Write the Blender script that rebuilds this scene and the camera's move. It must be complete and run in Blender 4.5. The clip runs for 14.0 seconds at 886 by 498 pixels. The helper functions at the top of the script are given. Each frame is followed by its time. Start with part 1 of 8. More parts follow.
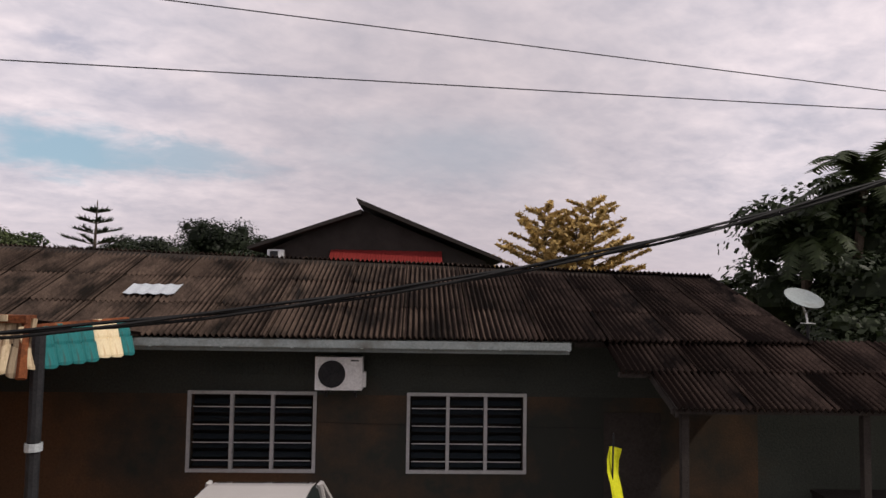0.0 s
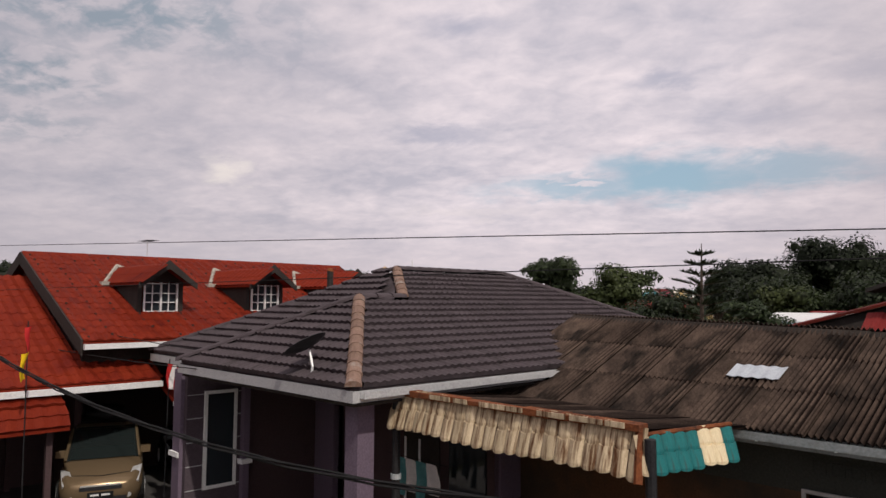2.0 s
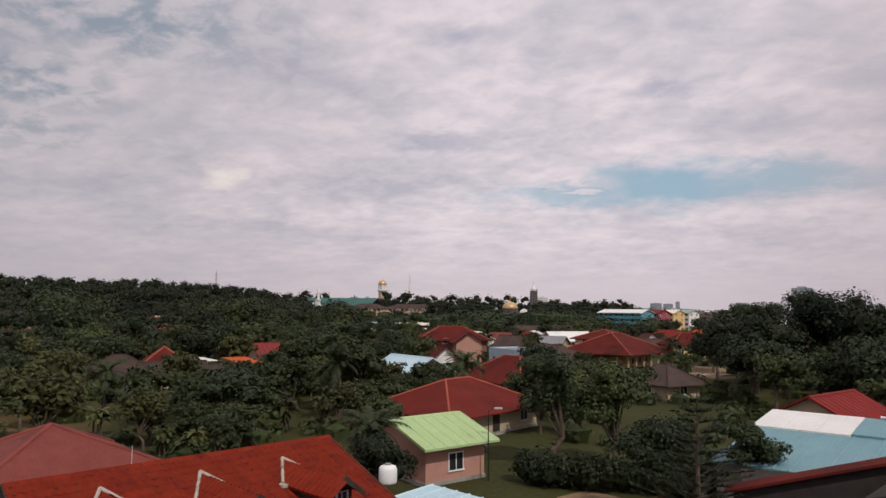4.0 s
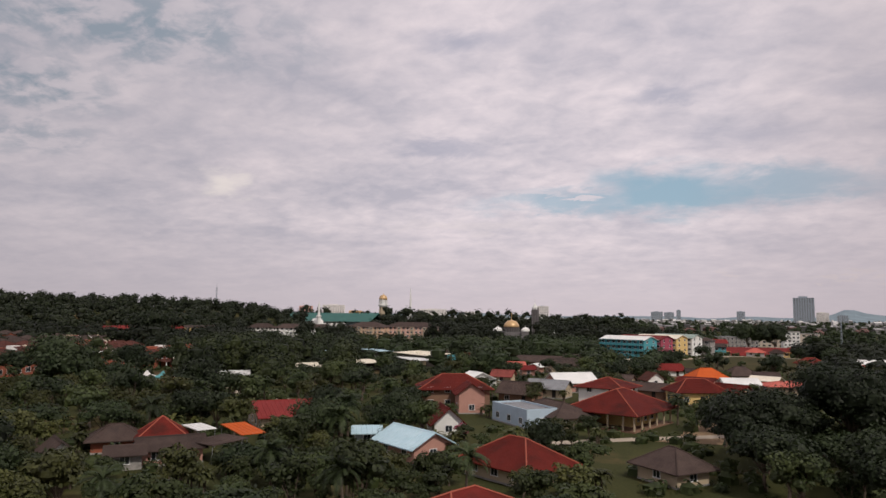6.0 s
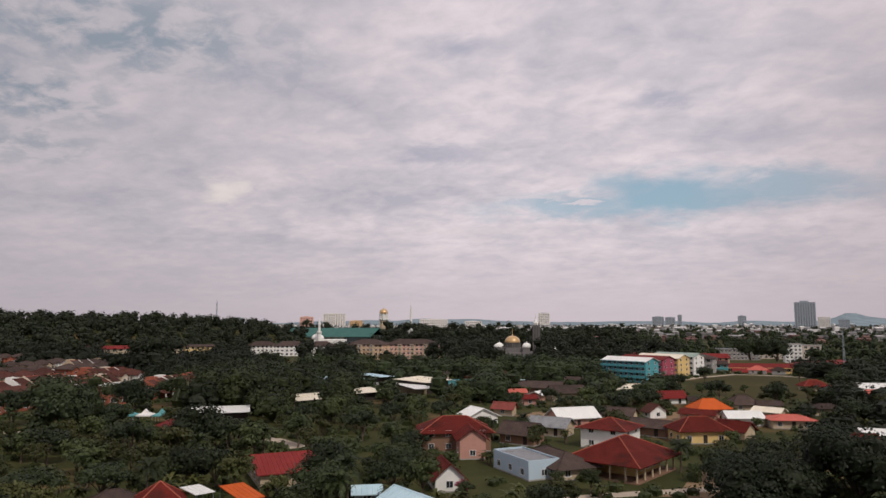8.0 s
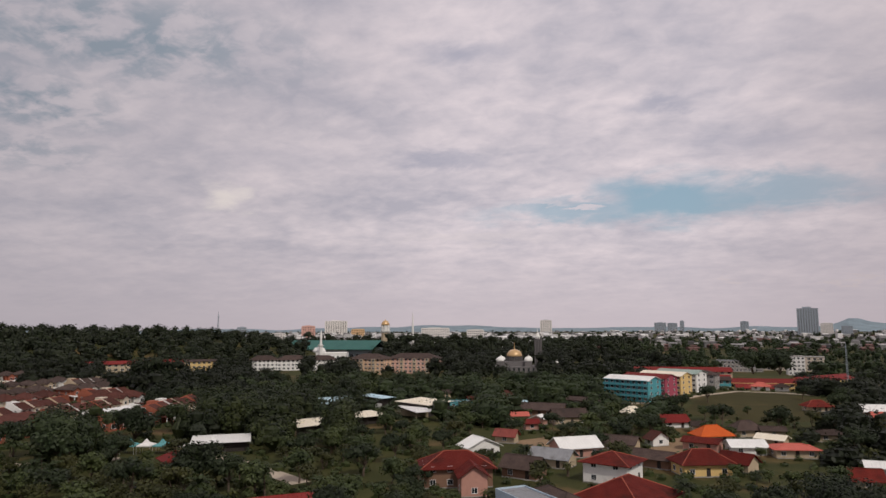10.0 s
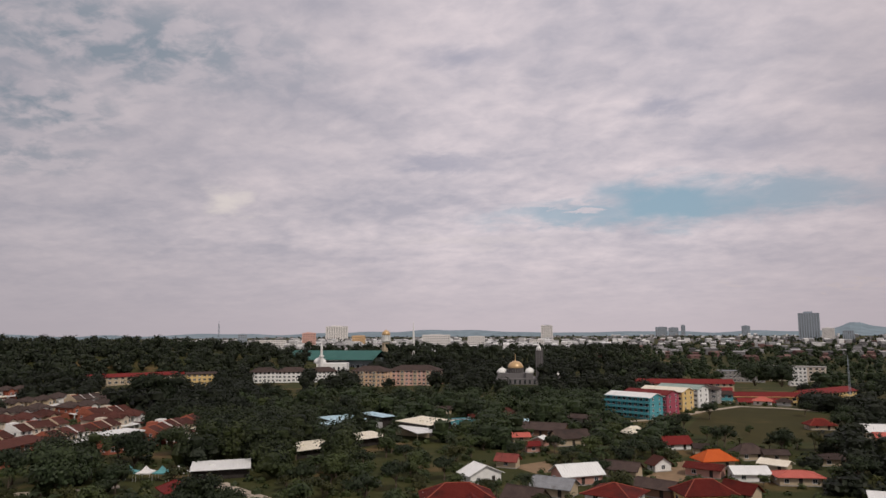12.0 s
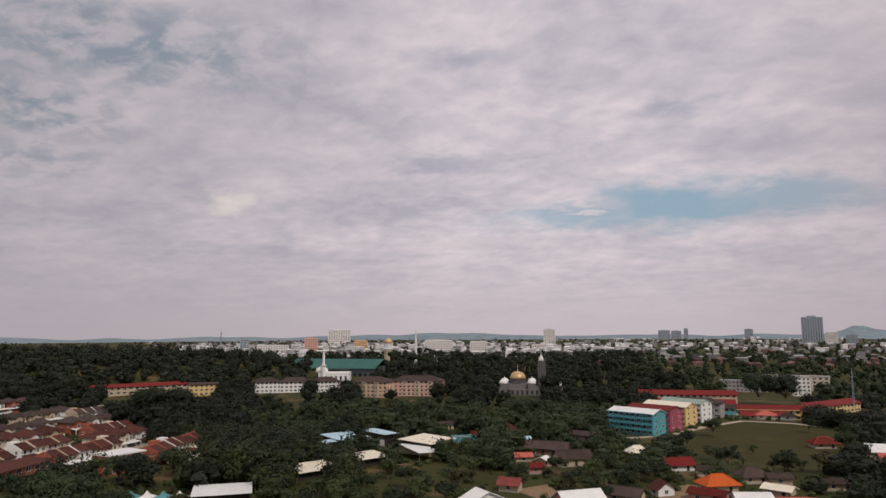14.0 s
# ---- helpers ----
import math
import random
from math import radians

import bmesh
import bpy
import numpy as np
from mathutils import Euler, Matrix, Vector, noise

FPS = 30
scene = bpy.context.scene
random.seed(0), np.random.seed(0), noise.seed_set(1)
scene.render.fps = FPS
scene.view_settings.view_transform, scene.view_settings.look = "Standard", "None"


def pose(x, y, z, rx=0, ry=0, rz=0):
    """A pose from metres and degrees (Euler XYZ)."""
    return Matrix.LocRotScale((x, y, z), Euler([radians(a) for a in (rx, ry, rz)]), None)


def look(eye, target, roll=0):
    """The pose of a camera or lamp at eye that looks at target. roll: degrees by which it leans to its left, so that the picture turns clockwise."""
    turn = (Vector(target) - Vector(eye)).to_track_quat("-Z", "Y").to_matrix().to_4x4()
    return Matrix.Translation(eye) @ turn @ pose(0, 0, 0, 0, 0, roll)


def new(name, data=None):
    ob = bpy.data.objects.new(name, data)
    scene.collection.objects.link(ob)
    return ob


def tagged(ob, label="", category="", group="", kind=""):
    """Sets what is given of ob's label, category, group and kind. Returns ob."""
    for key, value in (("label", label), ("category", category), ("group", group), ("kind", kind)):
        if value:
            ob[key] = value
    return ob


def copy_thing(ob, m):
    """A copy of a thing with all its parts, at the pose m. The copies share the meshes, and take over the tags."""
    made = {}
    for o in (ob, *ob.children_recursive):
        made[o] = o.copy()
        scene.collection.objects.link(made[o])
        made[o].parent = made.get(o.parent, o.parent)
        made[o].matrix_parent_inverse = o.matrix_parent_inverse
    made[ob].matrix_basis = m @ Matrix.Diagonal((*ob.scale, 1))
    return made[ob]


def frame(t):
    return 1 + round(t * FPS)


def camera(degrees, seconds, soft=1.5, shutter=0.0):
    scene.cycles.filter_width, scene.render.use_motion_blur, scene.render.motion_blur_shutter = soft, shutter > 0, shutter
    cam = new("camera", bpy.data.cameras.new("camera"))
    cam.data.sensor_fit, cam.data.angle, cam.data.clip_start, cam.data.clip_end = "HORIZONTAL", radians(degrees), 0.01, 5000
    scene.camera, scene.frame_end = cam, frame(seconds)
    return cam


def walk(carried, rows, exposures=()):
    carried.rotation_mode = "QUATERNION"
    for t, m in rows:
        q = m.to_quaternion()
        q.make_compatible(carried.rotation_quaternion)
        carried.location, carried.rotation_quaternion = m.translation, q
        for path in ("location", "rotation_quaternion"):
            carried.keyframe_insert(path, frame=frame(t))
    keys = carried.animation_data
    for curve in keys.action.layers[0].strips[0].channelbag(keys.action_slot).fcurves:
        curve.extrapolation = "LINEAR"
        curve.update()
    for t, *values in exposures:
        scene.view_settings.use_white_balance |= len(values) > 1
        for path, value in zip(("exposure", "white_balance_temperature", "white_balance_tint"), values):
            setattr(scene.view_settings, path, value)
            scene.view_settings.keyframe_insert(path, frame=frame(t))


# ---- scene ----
cam = camera(65.5, 14.0)
PATH = [
    (0, 0.20, 0.98, 3.96, -25.07, 3.48, -0.89),
    (0.1, 0.17, 1.00, 4.05, -15.59, 3.55, -0.93),
    (0.2, 0.15, 1.02, 4.15, -6.13, 3.62, -0.97),
    (0.3, 0.13, 1.04, 4.25, 3.29, 3.67, -0.70),
    (0.4, 0.12, 1.05, 4.35, 12.50, 3.68, -0.58),
    (0.5, 0.14, 1.07, 4.45, 20.65, 3.73, -0.55),
    (0.6, 0.15, 1.06, 4.51, 22.25, 3.76, -0.51),
    (0.7, 0.17, 1.05, 4.58, 22.60, 3.79, -0.48),
    (1, 0.21, 1.03, 4.76, 22.61, 3.89, -0.37),
    (1.5, 0.23, 1.01, 4.73, 22.58, 4.21, -0.25),
    (2, 0.34, 1.00, 5.03, 22.60, 4.34, -0.25),
    (2.5, 0.40, 0.98, 5.91, 22.55, 4.45, -0.38),
    (3, 0.49, 0.99, 7.40, 22.53, 4.59, -0.33),
    (3.5, 0.62, 0.93, 9.37, 22.52, 4.82, -0.35),
    (3.7, 0.63, 0.89, 10.18, 22.44, 4.89, -0.35),
    (5.8, -0.27, 1.54, 20.30, 22.48, 5.39, -0.61),
    (6, -0.28, 1.57, 21.16, 22.48, 5.46, -0.58),
    (6.5, -0.28, 1.66, 23.38, 22.48, 5.57, -0.42),
    (7, -0.26, 1.73, 25.60, 22.50, 5.68, -0.30),
    (7.5, -0.17, 1.75, 27.64, 22.50, 5.82, -0.15),
    (8, -0.11, 1.73, 29.52, 22.50, 5.93, 0.01),
    (8.2, -0.09, 1.72, 30.29, 22.53, 5.98, 0.05),
    (10.5, 0.21, 1.56, 37.70, 22.64, 6.47, 0.26),
    (11, 0.19, 1.59, 39.30, 22.65, 6.56, 0.31),
    (11.5, 0.20, 1.62, 40.89, 22.66, 6.65, 0.32),
    (12, 0.21, 1.64, 42.49, 22.69, 6.68, 0.33),
    (12.5, 0.23, 1.67, 44.19, 22.76, 6.72, 0.33),
    (13, 0.26, 1.70, 45.80, 22.80, 6.79, 0.29),
    (13.5, 0.32, 1.72, 47.40, 22.84, 6.80, 0.30),
    (14, 0.35, 1.73, 48.94, 22.89, 6.85, 0.30),
]
walk(cam, [(t, pose(x, y, z, 90 + pitch, 0, yaw) @ pose(0, 0, 0, 0, 0, -lean)) for t, x, y, z, yaw, pitch, lean in PATH],
     exposures=[(0.0, 0.14), (0.6, 0.1), (1.5, 0.08), (3.0, 0.0), (3.7, -0.02), (6.0, -0.04), (8.0, -0.08), (11.0, -0.19), (14.0, -0.21)])

# ---- world, sun, exposure ----
SUN_AZ, SUN_EL = 128.0, 48.0          # degrees: clockwise from +y, above the horizon

world = bpy.data.worlds.new("world")
scene.world = world
world.use_nodes = True
wn, wl = world.node_tree.nodes, world.node_tree.links
wn.clear()


def wnode(kind, **kw):
    n = wn.new(kind)
    for k, v in kw.items():
        if k == "op":
            n.operation = v
        elif k == "ins":
            for i, x in v.items():
                n.inputs[i].default_value = x
    return n


sky = wnode("ShaderNodeTexSky")
sky.sky_type = "NISHITA"
sky.sun_disc = False
sky.sun_elevation, sky.sun_rotation = radians(SUN_EL), radians(SUN_AZ)
sky.air_density, sky.dust_density = 1.0, 1.5
coord = wnode("ShaderNodeTexCoord")
sep = wnode("ShaderNodeSeparateXYZ")
wl.new(coord.outputs["Generated"], sep.inputs[0])
zc = wnode("ShaderNodeMath", op="MAXIMUM", ins={1: 0.0})
wl.new(sep.outputs["Z"], zc.inputs[0])
za = wnode("ShaderNodeMath", op="ADD", ins={1: 0.22})
wl.new(zc.outputs[0], za.inputs[0])
dx = wnode("ShaderNodeMath", op="DIVIDE")
dy = wnode("ShaderNodeMath", op="DIVIDE")
wl.new(sep.outputs["X"], dx.inputs[0]), wl.new(za.outputs[0], dx.inputs[1])
wl.new(sep.outputs["Y"], dy.inputs[0]), wl.new(za.outputs[0], dy.inputs[1])
flat = wnode("ShaderNodeCombineXYZ")
wl.new(dx.outputs[0], flat.inputs[0]), wl.new(dy.outputs[0], flat.inputs[1])


def wnoise(scale, detail, rough, offset, distort=0.0):
    m = wnode("ShaderNodeMapping")
    m.inputs["Location"].default_value = offset
    m.inputs["Rotation"].default_value = (0, 0, radians(-10))
    m.inputs["Scale"].default_value = (1.0, 1.15, 1.0)
    wl.new(flat.outputs[0], m.inputs[0])
    n = wnode("ShaderNodeTexNoise")
    n.inputs["Scale"].default_value, n.inputs["Detail"].default_value = scale, detail
    n.inputs["Roughness"].default_value, n.inputs["Distortion"].default_value = rough, distort
    wl.new(m.outputs[0], n.inputs["Vector"])
    return n


def wramp(src, a, b, ca=(0, 0, 0, 1), cb=(1, 1, 1, 1)):
    r = wnode("ShaderNodeValToRGB")
    r.color_ramp.elements[0].position, r.color_ramp.elements[1].position = a, b
    r.color_ramp.elements[0].color, r.color_ramp.elements[1].color = ca, cb
    wl.new(src, r.inputs[0])
    return r


def wmix(fac, a, b):
    m = wnode("ShaderNodeMix")
    m.data_type = "RGBA"
    for k, v in ((0, fac), (6, a), (7, b)):
        if isinstance(v, tuple) or isinstance(v, float):
            m.inputs[k].default_value = v
        else:
            wl.new(v, m.inputs[k])
    return m.outputs[2]




def toward(bearing, elev, lo, hi):
    """1 near one direction of the sky, 0 away from it."""
    d = wnode("ShaderNodeVectorMath", op="DOT_PRODUCT")
    b, e = radians(bearing), radians(elev)
    d.inputs[1].default_value = (math.sin(b) * math.cos(e), math.cos(b) * math.cos(e), math.sin(e))
    wl.new(coord.outputs["Generated"], d.inputs[0])
    r = wnode("ShaderNodeMapRange", ins={1: math.cos(radians(lo)), 2: math.cos(radians(hi))})
    wl.new(d.outputs["Value"], r.inputs[0])
    return r.outputs[0]


def wmath(op, a, b):
    m = wnode("ShaderNodeMath", op=op)
    for k, v in ((0, a), (1, b)):
        if isinstance(v, float):
            m.inputs[k].default_value = v
        else:
            wl.new(v, m.inputs[k])
    return m.outputs[0]


# bearing (clockwise from +y) and elevation of every direction, in degrees, nudged by two noises
BEARING = wmath("MULTIPLY", wmath("ARCTAN2", sep.outputs["X"], sep.outputs["Y"]), 57.2958)
LIFT = wmath("MULTIPLY", wmath("ARCSINE", sep.outputs["Z"], 0.0), 57.2958)
ragged = wnoise(5.0, 7, 0.62, (7.7, 2.2, 0.0), 0.3).outputs["Fac"]
ragged_b = wnoise(2.6, 6, 0.60, (1.9, 9.4, 0.0), 0.2).outputs["Fac"]
RAGGED_AZ = wmath("ADD", BEARING, wmath("MULTIPLY", wmath("SUBTRACT", ragged_b, 0.5), 14.0))
RAGGED_EL = wmath("ADD", LIFT, wmath("MULTIPLY", wmath("SUBTRACT", ragged, 0.5), 4.0))


def patch(az, el, wide, high, amount=1.0, core=0.25, ragged_edge=True):
    """An oval patch of sky about one direction, soft or ragged at its rim."""
    a, e = (RAGGED_AZ, RAGGED_EL) if ragged_edge else (BEARING, LIFT)
    u = wmath("DIVIDE", wmath("SUBTRACT", a, az), wide)
    v = wmath("DIVIDE", wmath("SUBTRACT", e, el), high)
    d = wmath("SQRT", wmath("ADD", wmath("MULTIPLY", u, u), wmath("MULTIPLY", v, v)), 0.0)
    r = wnode("ShaderNodeMapRange", ins={1: 1.0, 2: core, 3: 0.0, 4: amount})
    r.interpolation_type = "SMOOTHSTEP"
    wl.new(d, r.inputs[0])
    return r.outputs[0]


def most(*items):
    out = items[0]
    for it in items[1:]:
        out = wmath("MAXIMUM", out, it)
    return out


# the cloud sheet: broad tone, then small puffs, then long thin streaks
broad = wnoise(2.2, 5, 0.55, (0.4, 6.2, 0.0), 0.15).outputs["Fac"]
puffs = wnoise(11.0, 4, 0.58, (5.3, 0.8, 0.0), 0.3).outputs["Fac"]
streaks = wnoise(4.6, 7, 0.60, (2.4, 3.9, 0.0), 0.5).outputs["Fac"]
tone = wmath("ADD", wmath("ADD", wmath("MULTIPLY", broad, 0.52), wmath("MULTIPLY", puffs, 0.30)), wmath("MULTIPLY", streaks, 0.18))
body = wramp(tone, 0.37, 0.63, (4.9, 4.65, 5.3, 1), (8.0, 7.05, 7.35, 1))
# breaks in the sheet: the long blue gap low in the sky, pale holes, mottled holes high in the west
blue_gap = most(patch(-3.5, 9.9, 10.5, 2.7), patch(5.0, 9.9, 10.0, 2.1, 0.85), patch(-11.5, 9.4, 8.0, 1.5, 0.75),
                patch(25.0, 11.5, 15.0, 4.5, 0.62, 0.0), patch(-17.0, 9.2, 6.0, 1.0, 0.35, 0.0))
west_holes = wmath("MULTIPLY", most(patch(-55.0, 16.2, 10.0, 2.8, 1.0, 0.2), patch(-50.0, 21.5, 20.0, 5.0, 1.0, 0.1), patch(-57.0, 12.5, 10.0, 2.2, 0.8, 0.0)),
                   wramp(puffs, 0.40, 0.58, (1, 1, 1, 1), (0.15, 0.15, 0.15, 1)).outputs["Color"])
grey_streaks = most(patch(-23.5, 13.7, 6.0, 1.0, 0.8, 0.0), patch(-4.5, 17.6, 5.0, 1.2, 0.85, 0.0), patch(-21.5, 22.2, 6.0, 1.6, 0.85, 0.0),
                    patch(1.5, 14.0, 7.0, 1.8, 0.5, 0.0), patch(9.0, 16.5, 5.0, 1.3, 0.6, 0.0), patch(-38.0, 13.5, 9.0, 1.6, 0.35, 0.0))
blue = wmix(0.75, sky.outputs["Color"], (3.3, 4.6, 5.5, 1))
clouds = wmix(grey_streaks, body.outputs["Color"], (4.1, 4.05, 4.9, 1))
clouds = wmix(blue_gap, clouds, blue)
clouds = wmix(wmath("MULTIPLY", west_holes, 0.9), clouds, (2.4, 3.2, 3.9, 1))
wisps = most(patch(-11.8, 11.3, 1.9, 0.30, 0.75), patch(-11.4, 9.5, 1.6, 0.30, 0.85), patch(-15.0, 9.9, 3.5, 0.35, 0.6))
clouds = wmix(wisps, clouds, (6.9, 6.2, 6.6, 1))
puff = most(patch(-40.7, 10.3, 3.4, 1.7, 0.85, 0.0), patch(-39.0, 10.6, 2.0, 1.1, 0.6, 0.0))
clouds = wmix(puff, clouds, (9.6, 8.6, 8.0, 1))
clouds = wmix(patch(-20.0, 7.4, 13.0, 0.8, 0.45, 0.0), clouds, (7.3, 6.5, 6.6, 1))
haze = wramp(zc.outputs[0], 0.0, 0.135, (0.97, 0.97, 0.97, 1), (0, 0, 0, 1))
whole = wmix(haze.outputs["Color"], clouds, (5.9, 5.15, 5.5, 1))
low_puffs = most(patch(7.5, 3.2, 1.5, 0.4, 0.5), patch(11.0, 3.1, 1.6, 0.4, 0.5), patch(-0.5, 3.4, 1.4, 0.35, 0.35))
whole = wmix(low_puffs, whole, (6.9, 5.9, 5.8, 1))
west = wmath("MULTIPLY", toward(-78.0, 10.0, 56.0, 8.0), 0.8)
whole = wmix(west, whole, wmix(0.62, whole, (2.6, 2.5, 2.85, 1)))
east = wmath("MULTIPLY", toward(24.0, 2.0, 28.0, 6.0), 0.62)
whole = wmix(east, whole, wmix(0.72, whole, (3.6, 3.1, 3.4, 1)))
east_top = wmath("MULTIPLY", toward(26.0, 26.0, 26.0, 6.0), 0.45)
whole = wmix(east_top, whole, wmix(0.6, whole, (4.0, 3.6, 3.8, 1)))
bg = wnode("ShaderNodeBackground")
bg.inputs["Strength"].default_value = 0.105
wl.new(whole, bg.inputs["Color"])
wout = wnode("ShaderNodeOutputWorld")
wl.new(bg.outputs[0], wout.inputs[0])

sun = new("sun", bpy.data.lights.new("sun", "SUN"))
sun.data.energy, sun.data.angle, sun.data.color = 2.35, radians(1.0), (1.0, 0.92, 0.82)
sun.matrix_world = look((0, 0, 0), (-math.sin(radians(SUN_AZ)) * math.cos(radians(SUN_EL)),
                                    -math.cos(radians(SUN_AZ)) * math.cos(radians(SUN_EL)), -math.sin(radians(SUN_EL))))


# ---- materials ----
def mat(name, c1, c2, scale=4.0, rough=0.8, bump=0.2, fine=40.0, metal=0.0, rnd=0.0, stain=None, stain_at=(0.55, 0.72),
        stretch=(1, 1, 1), wave=None, spec=0.12, island=0.0, rib=0.0):
    """Two scales of noise between c1 and c2, an optional stain colour, random value per piece, bump from grain."""
    m = bpy.data.materials.new(name)
    m.use_nodes = True
    nt = m.node_tree
    b = nt.nodes["Principled BSDF"]
    b.inputs["Roughness"].default_value, b.inputs["Metallic"].default_value = rough, metal
    b.inputs["Specular IOR Level"].default_value = spec
    N, K = nt.nodes.new, nt.links.new
    tc = N("ShaderNodeTexCoord")
    mp = N("ShaderNodeMapping")
    mp.inputs["Scale"].default_value = stretch
    K(tc.outputs["Object"], mp.inputs[0])
    info = N("ShaderNodeObjectInfo")
    if rnd:
        off = N("ShaderNodeVectorMath")
        off.operation = "ADD"
        cmb = N("ShaderNodeCombineXYZ")
        mul = N("ShaderNodeMath")
        mul.operation = "MULTIPLY"
        mul.inputs[1].default_value = 37.0
        K(info.outputs["Random"], mul.inputs[0])
        K(mul.outputs[0], cmb.inputs[0]), K(mul.outputs[0], cmb.inputs[1])
        K(mp.outputs[0], off.inputs[0]), K(cmb.outputs[0], off.inputs[1])
        vec = off.outputs[0]
    else:
        vec = mp.outputs[0]

    def noise_tex(s, d=6.0):
        n = N("ShaderNodeTexNoise")
        n.inputs["Scale"].default_value, n.inputs["Detail"].default_value, n.inputs["Roughness"].default_value = s, d, 0.62
        K(vec, n.inputs["Vector"])
        return n.outputs["Fac"]

    def mix(fac, a, c, mode="MIX"):
        x = N("ShaderNodeMix")
        x.data_type, x.blend_type = "RGBA", mode
        for k, v in ((0, fac), (6, a), (7, c)):
            if isinstance(v, (tuple, float)):
                x.inputs[k].default_value = v
            else:
                K(v, x.inputs[k])
        return x.outputs[2]

    def ramp(src, lo, hi):
        r = N("ShaderNodeMapRange")
        r.inputs[1].default_value, r.inputs[2].default_value = lo, hi
        K(src, r.inputs[0])
        return r.outputs[0]

    big, small = noise_tex(scale), noise_tex(fine, 3.0)
    col = mix(ramp(big, 0.32, 0.68), (*c1, 1), (*c2, 1))
    col = mix(0.35, col, mix(ramp(small, 0.3, 0.7), (*[v * 0.55 for v in c1], 1), (*[min(v * 1.3, 0.95) for v in c2], 1)))
    if stain:
        st = noise_tex(scale * 0.6, 9.0)
        col = mix(ramp(st, *stain_at), col, (*stain, 1))
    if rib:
        # dirt and painted-in shade of a corrugated sheet's troughs, rib is the pitch
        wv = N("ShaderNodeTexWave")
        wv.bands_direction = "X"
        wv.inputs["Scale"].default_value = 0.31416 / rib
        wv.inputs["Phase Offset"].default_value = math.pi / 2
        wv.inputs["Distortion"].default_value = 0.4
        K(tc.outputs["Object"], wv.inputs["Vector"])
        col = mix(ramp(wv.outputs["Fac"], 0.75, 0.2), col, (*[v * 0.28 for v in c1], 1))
    for src, amt in ((info.outputs["Random"], rnd), (N("ShaderNodeNewGeometry").outputs["Random Per Island"], island)):
        if not amt:
            continue
        r = N("ShaderNodeMapRange")
        r.inputs[3].default_value, r.inputs[4].default_value = 1 - amt, 1 + amt * 0.6
        K(src, r.inputs[0])
        hs = N("ShaderNodeHueSaturation")
        K(r.outputs[0], hs.inputs["Value"])
        K(col, hs.inputs["Color"])
        col = hs.outputs["Color"]
    K(col, b.inputs["Base Color"])
    if bump:
        h = small
        if wave:
            w = N("ShaderNodeTexWave")
            w.bands_direction = wave[0]
            w.inputs["Scale"].default_value = wave[1]
            K(tc.outputs["Object"], w.inputs["Vector"])
            ad = N("ShaderNodeMath")
            ad.operation = "MULTIPLY_ADD"
            ad.inputs[1].default_value = 0.3
            K(small, ad.inputs[0]), K(w.outputs["Fac"], ad.inputs[2])
            h = ad.outputs[0]
        bn = N("ShaderNodeBump")
        bn.inputs["Strength"].default_value, bn.inputs["Distance"].default_value = bump, 0.02 if not wave else 0.05
        K(h, bn.inputs["Height"])
        K(bn.outputs[0], b.inputs["Normal"])
    return m


def leaf(name, c1, c2):
    m = mat(name, c1, c2, 0.11, 0.55, 0.0, 6.0, rnd=0.45, island=0.34, spec=0.22)
    nt = m.node_tree
    b = nt.nodes["Principled BSDF"]
    tr = nt.nodes.new("ShaderNodeBsdfTranslucent")
    ms = nt.nodes.new("ShaderNodeMixShader")
    ms.inputs[0].default_value = 0.25
    src = b.inputs["Base Color"].links[0].from_socket
    nt.links.new(src, tr.inputs[0])
    nt.links.new(b.outputs[0], ms.inputs[1]), nt.links.new(tr.outputs[0], ms.inputs[2])
    nt.links.new(ms.outputs[0], nt.nodes["Material Output"].inputs[0])
    return m


def glass_pane(name, tint=(0.02, 0.025, 0.03)):
    m = bpy.data.materials.new(name)
    m.use_nodes = True
    b = m.node_tree.nodes["Principled BSDF"]
    b.inputs["Base Color"].default_value = (*tint, 1)
    b.inputs["Roughness"].default_value = 0.06
    return m


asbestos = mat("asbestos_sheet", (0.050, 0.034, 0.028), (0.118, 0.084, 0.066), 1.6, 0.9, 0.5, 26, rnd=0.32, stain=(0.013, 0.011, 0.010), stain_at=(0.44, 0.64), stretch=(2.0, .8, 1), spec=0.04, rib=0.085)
grey_tile = mat("grey_concrete_tile", (0.054, 0.043, 0.047), (0.082, 0.066, 0.071), 3.0, 0.75, 0.4, 60, rnd=0.12, stain=(0.040, 0.033, 0.033))
hip_cap = mat("hip_cap_tile", (0.16, 0.10, 0.075), (0.26, 0.17, 0.13), 5, 0.85, 0.5, 40, rnd=0.2, stain=(0.3, 0.28, 0.25), stain_at=(0.6, 0.75))
red_roof = mat("red_roof_tile", (0.128, 0.012, 0.006), (0.195, 0.025, 0.010), 2.0, 0.62, 0.3, 50, rnd=0.14, stain=(0.085, 0.010, 0.008), stain_at=(0.52, 0.74), spec=0.05)
red_tile = mat("red_tile", (0.082, 0.011, 0.009), (0.138, 0.021, 0.015), 0.4, 0.75, 0.5, 12, wave=("Y", 3.0), stain=(0.040, 0.013, 0.010), stain_at=(0.5, 0.72), rnd=0.25, spec=0.08)
red_metal = mat("red_metal", (0.135, 0.017, 0.016), (0.190, 0.027, 0.024), 0.5, 0.55, 0.2, 14, wave=("X", 3.0), rnd=0.2, spec=0.05, stain=(0.10, 0.014, 0.012), stain_at=(0.58, 0.8))
